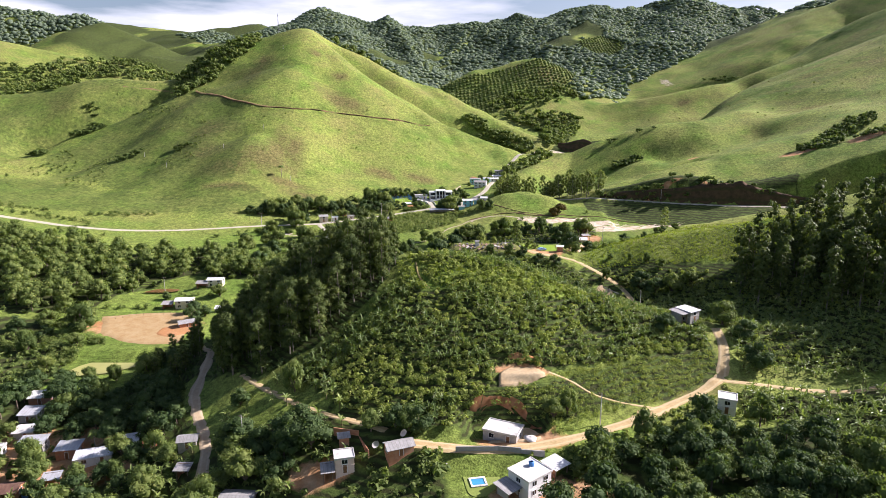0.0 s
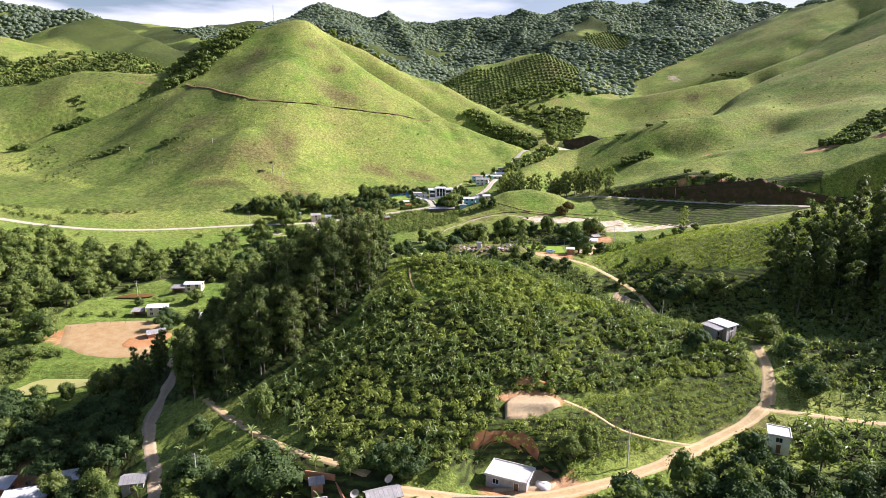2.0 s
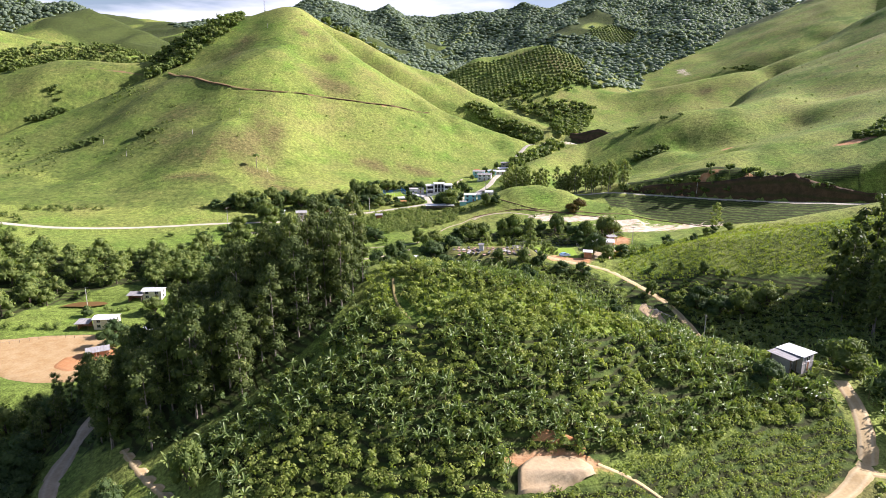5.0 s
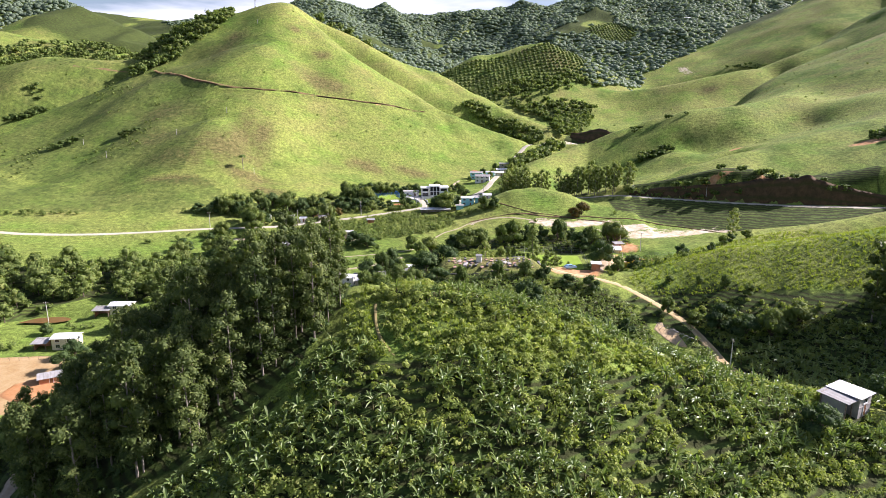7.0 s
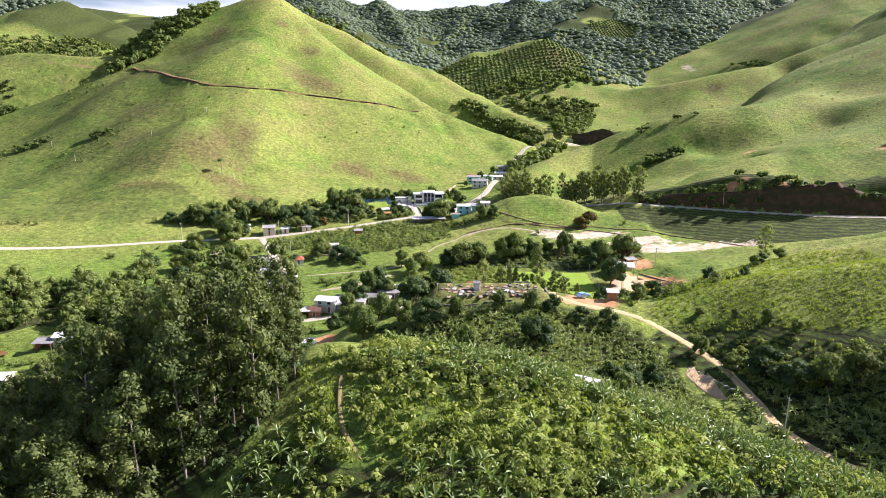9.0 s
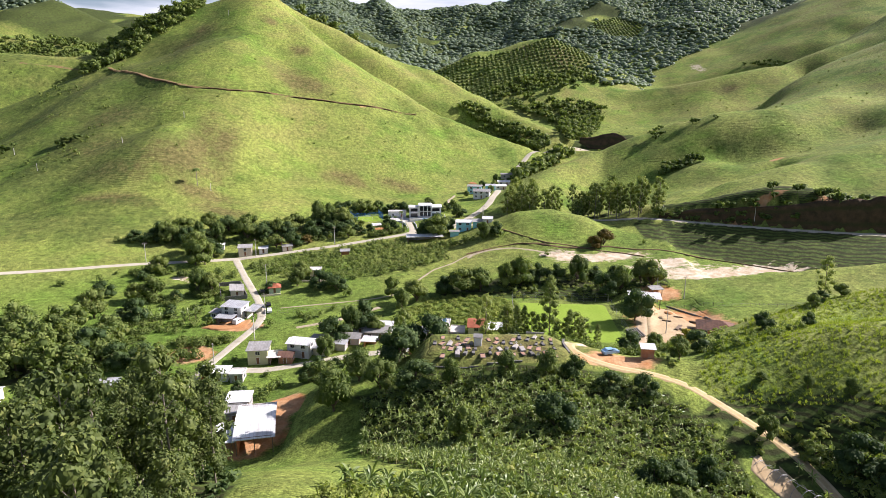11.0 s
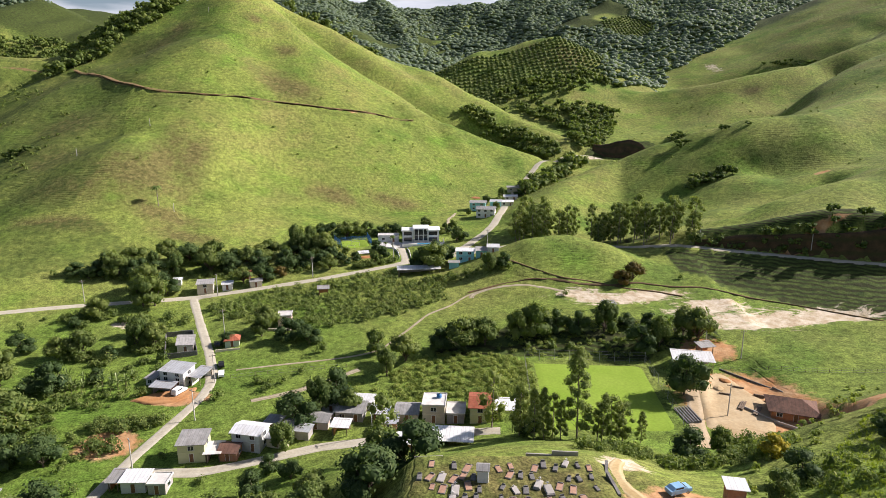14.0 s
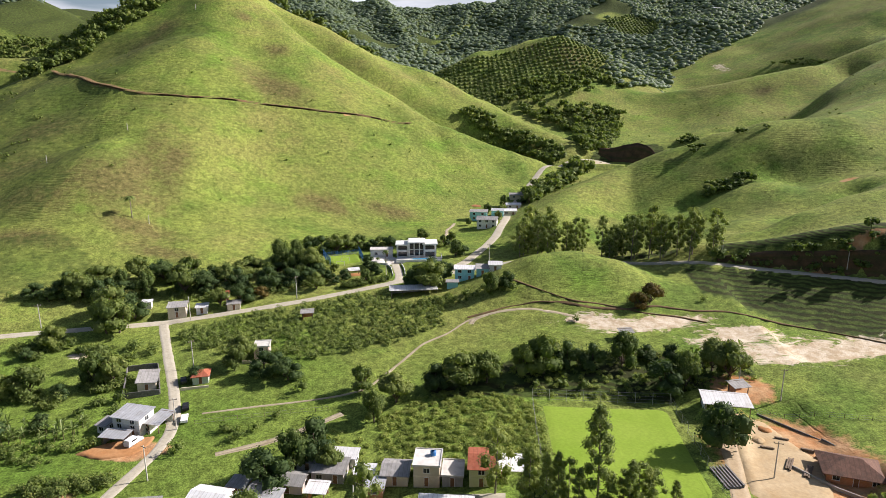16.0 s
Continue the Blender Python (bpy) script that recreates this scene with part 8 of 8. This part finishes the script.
for i, (px, py) in enumerate(POLES):
    m = put_at(px, py, rng_g.uniform(0, 3), 1.0, 0.0)
    if i == 0:
        first_pole.matrix_basis = m
    else:
        copy_thing(first_pole, m)


def lattice_mast(x, y, height):
    m = stand("lattice_mast", "thin steel lattice mast on the skyline", "mast")
    m.matrix_basis = put_at(x, y, 0.4, 1.0, 0.0)
    for a in (0, 2.09, 4.19):
        v, q = tube([(1.0 * math.cos(a), 1.0 * math.sin(a), 0), (0.25 * math.cos(a), 0.25 * math.sin(a), height)], [0.12, 0.08], 5)
        part("leg", mesh_of("leg", v, q, [STEEL]), m)
    for k in range(9):
        f = k / 9
        r = 1.0 - 0.75 * f
        c = [(r * math.cos(a), r * math.sin(a), height * (f + (0.11 if j % 2 else 0))) for j, a in enumerate((0, 2.09, 4.19, 6.28))]
        v, q = tube(c, [0.06] * 4, 4)
        part("brace", mesh_of("brace", v, q, [STEEL]), m)


lattice_mast(-204, 806, 30)


def post(height=2.2):
    p = stand("fence_post", "pale weathered post on the grazed slope", "post", "slope posts")
    v, q = tube([(0, 0, -0.4), (0, 0, height)], [0.14, 0.12], 6)
    part("shaft", mesh_of("shaft", v, q, [CONCRETE_POST]), p)
    return p


first_post = post(4.2)
for i, (px, py) in enumerate([(-163, 571), (-125, 506), (-190, 540), (-232, 520), (-262, 546), (-180, 728)]):
    m = put_at(px, py, 0, 1.0, 0.0)
    if i == 0:
        first_post.matrix_basis = m
    else:
        copy_thing(first_post, m)


# ---- fences ----
def fence(points, height, gap, rails, label, material=WOOD):
    f = stand("fence", label, "fence", "fences")
    path = dense(points, gap)
    zs = ground_z(path[:, 0], path[:, 1])
    v, q = tube([(0, 0, -0.4), (0, 0, height)], [0.06, 0.05], 5)
    me = mesh_of("fence_post", v, q, [material])
    for (px, py), z in zip(path, zs):
        ob = part("fence_post", me, f)
        ob.location = (px, py, z)
    for r in range(rails):
        h = height * (0.95 - r * 0.8 / max(1, rails - 1)) if rails > 1 else height * 0.95
        v, q = tube(np.column_stack([path, zs + h]), [0.022] * len(path), 4)
        part("wire", mesh_of("wire", v, q, [STEEL]), f)
    return f


def net_fence(points, height, label):
    """Posts with a net of thin cords between them."""
    f = stand("net_fence", label, "fence", "fences")
    path = dense(points, 2.6)
    zs = ground_z(path[:, 0], path[:, 1])
    v, q = tube([(0, 0, -0.4), (0, 0, height + 0.1)], [0.06, 0.05], 5)
    me = mesh_of("fence_post", v, q, [TARP_BLUE])
    for (px, py), z in zip(path, zs):
        part("fence_post", me, f).location = (px, py, z)
    cords = [tube(np.column_stack([path, zs + h]), [0.035] * len(path), 3) for h in np.arange(0.2, height + 0.01, 0.45)]
    fine = dense(points, 0.5)
    fz = ground_z(fine[:, 0], fine[:, 1])
    cords += [tube([(x, y, z + 0.1), (x, y, z + height)], [0.03, 0.03], 3) for (x, y), z in zip(fine, fz)]
    v, q = join(cords)
    part("net", mesh_of("net", v, q, [TARP_BLUE]), f)
    return f


fence([(35, 382), (71.5, 379.5)], 3.5, 4.5, 4, "tall wire fence behind the pitch", CONCRETE_POST)
fence([(71.8, 379.5), (70.4, 360), (68.8, 337)], 2.4, 4.5, 3, "wire fence along the pitch", CONCRETE_POST)
fence([(35, 382), (33.4, 360), (33, 337)], 2.4, 4.5, 3, "wire fence along the pitch hedge", CONCRETE_POST)
fence([(92, 374.5), (110, 367), (140, 362)], 1.3, 3.0, 3, "pasture fence beside the yard")
net_fence([(-38.4, 486), (-44.6, 501.2)], 3.6, "blue netting behind a court goal")
net_fence([(-25, 491.2), (-29.2, 507.6)], 3.6, "blue netting along the court end")
net_fence([(-44.6, 501.2), (-29.2, 507.6)], 2.2, "blue netting on the far court side")
fence([(-54, 374), (-40, 377), (-20, 379)], 1.2, 3.5, 2, "thin meadow fence along the channel")
fence([(-150, 262), (-140, 268), (-120, 271)], 1.3, 3.0, 2, "thin fence beyond the bare plot")


def goal(x, y, turn):
    g = stand("goal", "white football goal frame", "goal", "goals")
    g.matrix_basis = pose(x, y, float(ground_z(np.array([x]), np.array([y]))[0]) + 0.12, 0, 0, turn)
    for s in (-1.8, 1.8):
        v, q = tube([(s, 0, 0), (s, 0, 2.1)], [0.07, 0.07], 6)
        part("upright", mesh_of("upright", v, q, [PLASTER_WHITE]), g)
    v, q = tube([(-1.85, 0, 2.1), (1.85, 0, 2.1)], [0.07, 0.07], 6)
    part("crossbar", mesh_of("crossbar", v, q, [PLASTER_WHITE]), g)


goal(-33, 492.5, 0)
goal(-34, 485, 0)


def terrace_steps(x, y, turn, n=6):
    s = stand("stand_benches", "dark stepped benches beside the pitch", "stand")
    s.matrix_basis = pose(x, y, float(ground_z(np.array([x]), np.array([y]))[0]), 0, 0, turn) @ Matrix.Diagonal((0.72, 0.72, 0.72, 1))
    for i in range(n):
        solid("bench", [box(i * 0.95, 0, 0.25 + i * 0.16, 0.5, 11, 0.14)], STONE_DARK, s)
        solid("riser", [box(i * 0.95 + 0.1, 0, 0.05 + i * 0.08, 0.2, 10.6, 0.3 + i * 0.16)], CEMENT, s)


terrace_steps(70.2, 346, 4)


# ---- vehicles ----
def car(x, y, turn, paint, label, van=False):
    c = stand("car", label, "car", "parked cars")
    c.matrix_basis = pose(x, y, float(ground_z(np.array([x]), np.array([y]))[0]) + 0.14, 0, 0, turn)
    L, W = (4.6, 1.8) if van else (4.1, 1.7)
    prof = [(-L / 2, 0.35), (-L / 2, 1.0), (-L / 2 + 0.25, 1.85 if van else 1.05), (-L * 0.28, 1.95 if van else 1.45), (L * 0.12, 1.95 if van else 1.45), (L * 0.30, 1.1 if van else 0.98), (L / 2, 0.85), (L / 2, 0.35)]
    n = len(prof)
    v = [(px, -W / 2 + (0.12 if pz > 1.2 else 0), pz) for px, pz in prof] + [(px, W / 2 - (0.12 if pz > 1.2 else 0), pz) for px, pz in prof]
    q = [(i, (i + 1) % n, (i + 1) % n + n, i + n) for i in range(n)]
    q += [(0, 7, 6, 1), (1, 6, 5, 2), (2, 5, 4, 3), (n, n + 1, n + 6, n + 7), (n + 1, n + 2, n + 5, n + 6), (n + 2, n + 3, n + 4, n + 5)]
    part("body", mesh_of("body", np.array(v), np.array(q), [paint]), c)
    solid("windscreen", [plate([(L * 0.135, -W * 0.38, 1.86 if van else 1.40), (L * 0.135, W * 0.38, 1.86 if van else 1.40), (L * 0.29, W * 0.40, 1.18 if van else 1.06), (L * 0.29, -W * 0.40, 1.18 if van else 1.06)], 0.03)], GLASS, c)
    for s in (-1, 1):
        solid("side_window", [box(-L * 0.10, s * (W / 2 - 0.05), 1.45 if van else 1.2, L * 0.36, 0.04, 0.36)], GLASS, c)
        for wx in (-L * 0.31, L * 0.31):
            v, q = tube([(wx, s * (W / 2 - 0.20), 0.32), (wx, s * (W / 2 + 0.02), 0.32)], [0.32, 0.32], 12)
            wh = part("wheel", mesh_of("wheel", v, q, [TYRE]), c)
            v, q = tube([(wx, s * (W / 2 + 0.00), 0.32), (wx, s * (W / 2 + 0.03), 0.32), (wx, s * (W / 2 + 0.035), 0.32)], [0.19, 0.19, 0.01], 10)
            part("rim", mesh_of("rim", v, q, [STEEL]), wh)
    return c


car(-59.6, 382.0, 112, CAR_BLACK, "black car parked on the lane edge")
car(-57.6, 376.2, 108, CAR_WHITE, "white car parked by the white house")
car(-66.3, 366.4, 70, CAR_WHITE, "white van on the orange yard", True)
car(-66.2, 396.6, 115, CAR_BLACK, "dark car under a carport roof")
car(48, 291.2, 20, CAR_BLUE, "light blue car parked on the grassy bank")


# ---- hoop frame of an old greenhouse ----
hoops = stand("greenhouse_frame", "bare arched greenhouse frame over pale ground", "greenhouse")
hoops.matrix_basis = pose(71.3, 255.5, float(ground_z(np.array([71.3]), np.array([255.5]))[0]), 0, 0, -67) @ Matrix.Diagonal((0.85, 0.7, 0.8, 1))
for i in range(9):
    a = np.linspace(0, math.pi, 9)
    v, q = tube([(-8 + i * 2.0, 3.0 * math.cos(t), 2.6 * math.sin(t) - 0.2) for t in a], [0.06] * 9, 5)
    part("hoop", mesh_of("hoop", v, q, [STEEL]), hoops)
solid("ridge_bar", [box(0, 0, 2.38, 16.2, 0.08, 0.08)], STEEL, hoops)
plot("yard", [(66.5, 259), (69, 263.5), (72, 263), (76, 251), (73.5, 247.5), (70, 250)], EARTH, "pale bare ground under a greenhouse frame", "yard", 0.1, 0.1)


# ---- timber and small clutter of the yard ----
def timber_stack(x, y, turn, n=5, length=5.0):
    s = stand("timber_stack", "stack of dark timber on bare earth", "timber", "timber stacks")
    s.matrix_basis = put_at(x, y, radians(turn), 1.0, 0.0)
    for i in range(n):
        solid("beam", [box(0, (i % 3) * 0.42 - 0.42, 0.2 + 0.34 * (i // 3), length * (0.85 + 0.05 * (i % 4)), 0.34, 0.3)], WOOD, s)


for tx, ty, ta in ((88, 351, 55), (90.5, 348, 52), (86.5, 358, -20), (92, 362, -24), (95.5, 357, -24), (98, 353, -26)):
    timber_stack(tx, ty, ta, 4 if ty > 355 else 6, 3.0 if ty > 355 else 5.5)
heap_rng = np.random.default_rng(9)
for hx, hy, mat, lab in ((86, 361, EARTH, "low heap of pale sand in the yard"), (90, 366, EARTH_RED, "low heap of orange earth in the yard"), (21.5, 137.5, SLAB_WHITE, "heap of pale rubble beside a building site"), (-47, 286, SHEET_WHITE, "white plastic sheet over a heap")):
    v, q = ball(heap_rng, np.array([0, 0, 0.0]), np.array([1.9, 1.5, 0.8]), 0.18, 6, 10)
    ob = tagged(new("heap", mesh_of("heap", v, q, [mat], flat=False)), lab, "heap")
    ob.matrix_basis = put_at(hx, hy, hx, 1.0, 0.0)
tarp = ball(heap_rng, np.array([0, 0, 0.2]), np.array([1.3, 0.9, 0.7]), 0.2, 5, 8)
ob = tagged(new("tarpaulin", mesh_of("tarpaulin", *tarp, [TARP_BLUE])), "crumpled blue tarpaulin beside a hut", "tarpaulin")
ob.matrix_basis = put_at(-108, 141.5, 0, 1.0, 0.0)


def dish(x, y, z, turn):
    d = stand("satellite_dish", "grey satellite dish on a short pole", "satellite dish", "satellite dishes")
    d.matrix_basis = pose(x, y, z, 0, 0, turn)
    v, q = tube([(0, 0, -1.5), (0, 0, 0.4)], [0.05, 0.05], 6)
    part("pole", mesh_of("pole", v, q, [STEEL]), d)
    a = np.arange(12) / 12 * 2 * np.pi
    rings = [(0.02, 0.0), (0.55, 0.10), (0.95, 0.32)]
    v = np.array([(r * math.cos(t), -0.2 - h, 0.6 + r * math.sin(t)) for r, h in rings for t in a])
    q = np.array([(i * 12 + j, i * 12 + (j + 1) % 12, (i + 1) * 12 + (j + 1) % 12, (i + 1) * 12 + j) for i in range(2) for j in range(12)])
    part("bowl", mesh_of("bowl", v, q, [CONCRETE_POST], flat=False), d)


for dx, dy, dt in ((-16.5, 134.5, 30), (-10, 137.2, 40)):
    dish(dx, dy, float(ground_z(np.array([dx]), np.array([dy]))[0]) + 1.6, dt)

# ---- waterfall on the far mountain ----
fall_y = np.linspace(1384, 1440, 14)
fall_x = 489 - 0.22 * (fall_y - 1384) + 2 * np.sin(fall_y * 0.3)
fall_z = ground_z(fall_x, fall_y) + 9
wv = np.array([(x + s * w, y - 4, z) for x, y, z, w in zip(fall_x, fall_y, fall_z, np.linspace(3.2, 1.4, 14)) for s in (-1, 0, 1)])
wq = np.array([(3 * i + j, 3 * i + j + 1, 3 * i + j + 4, 3 * i + j + 3) for i in range(13) for j in range(2)])
tagged(new("waterfall", mesh_of("waterfall", wv, wq, [SHEET_WHITE], flat=False)), "thin white waterfall on a wooded mountain", "waterfall", kind="structure")
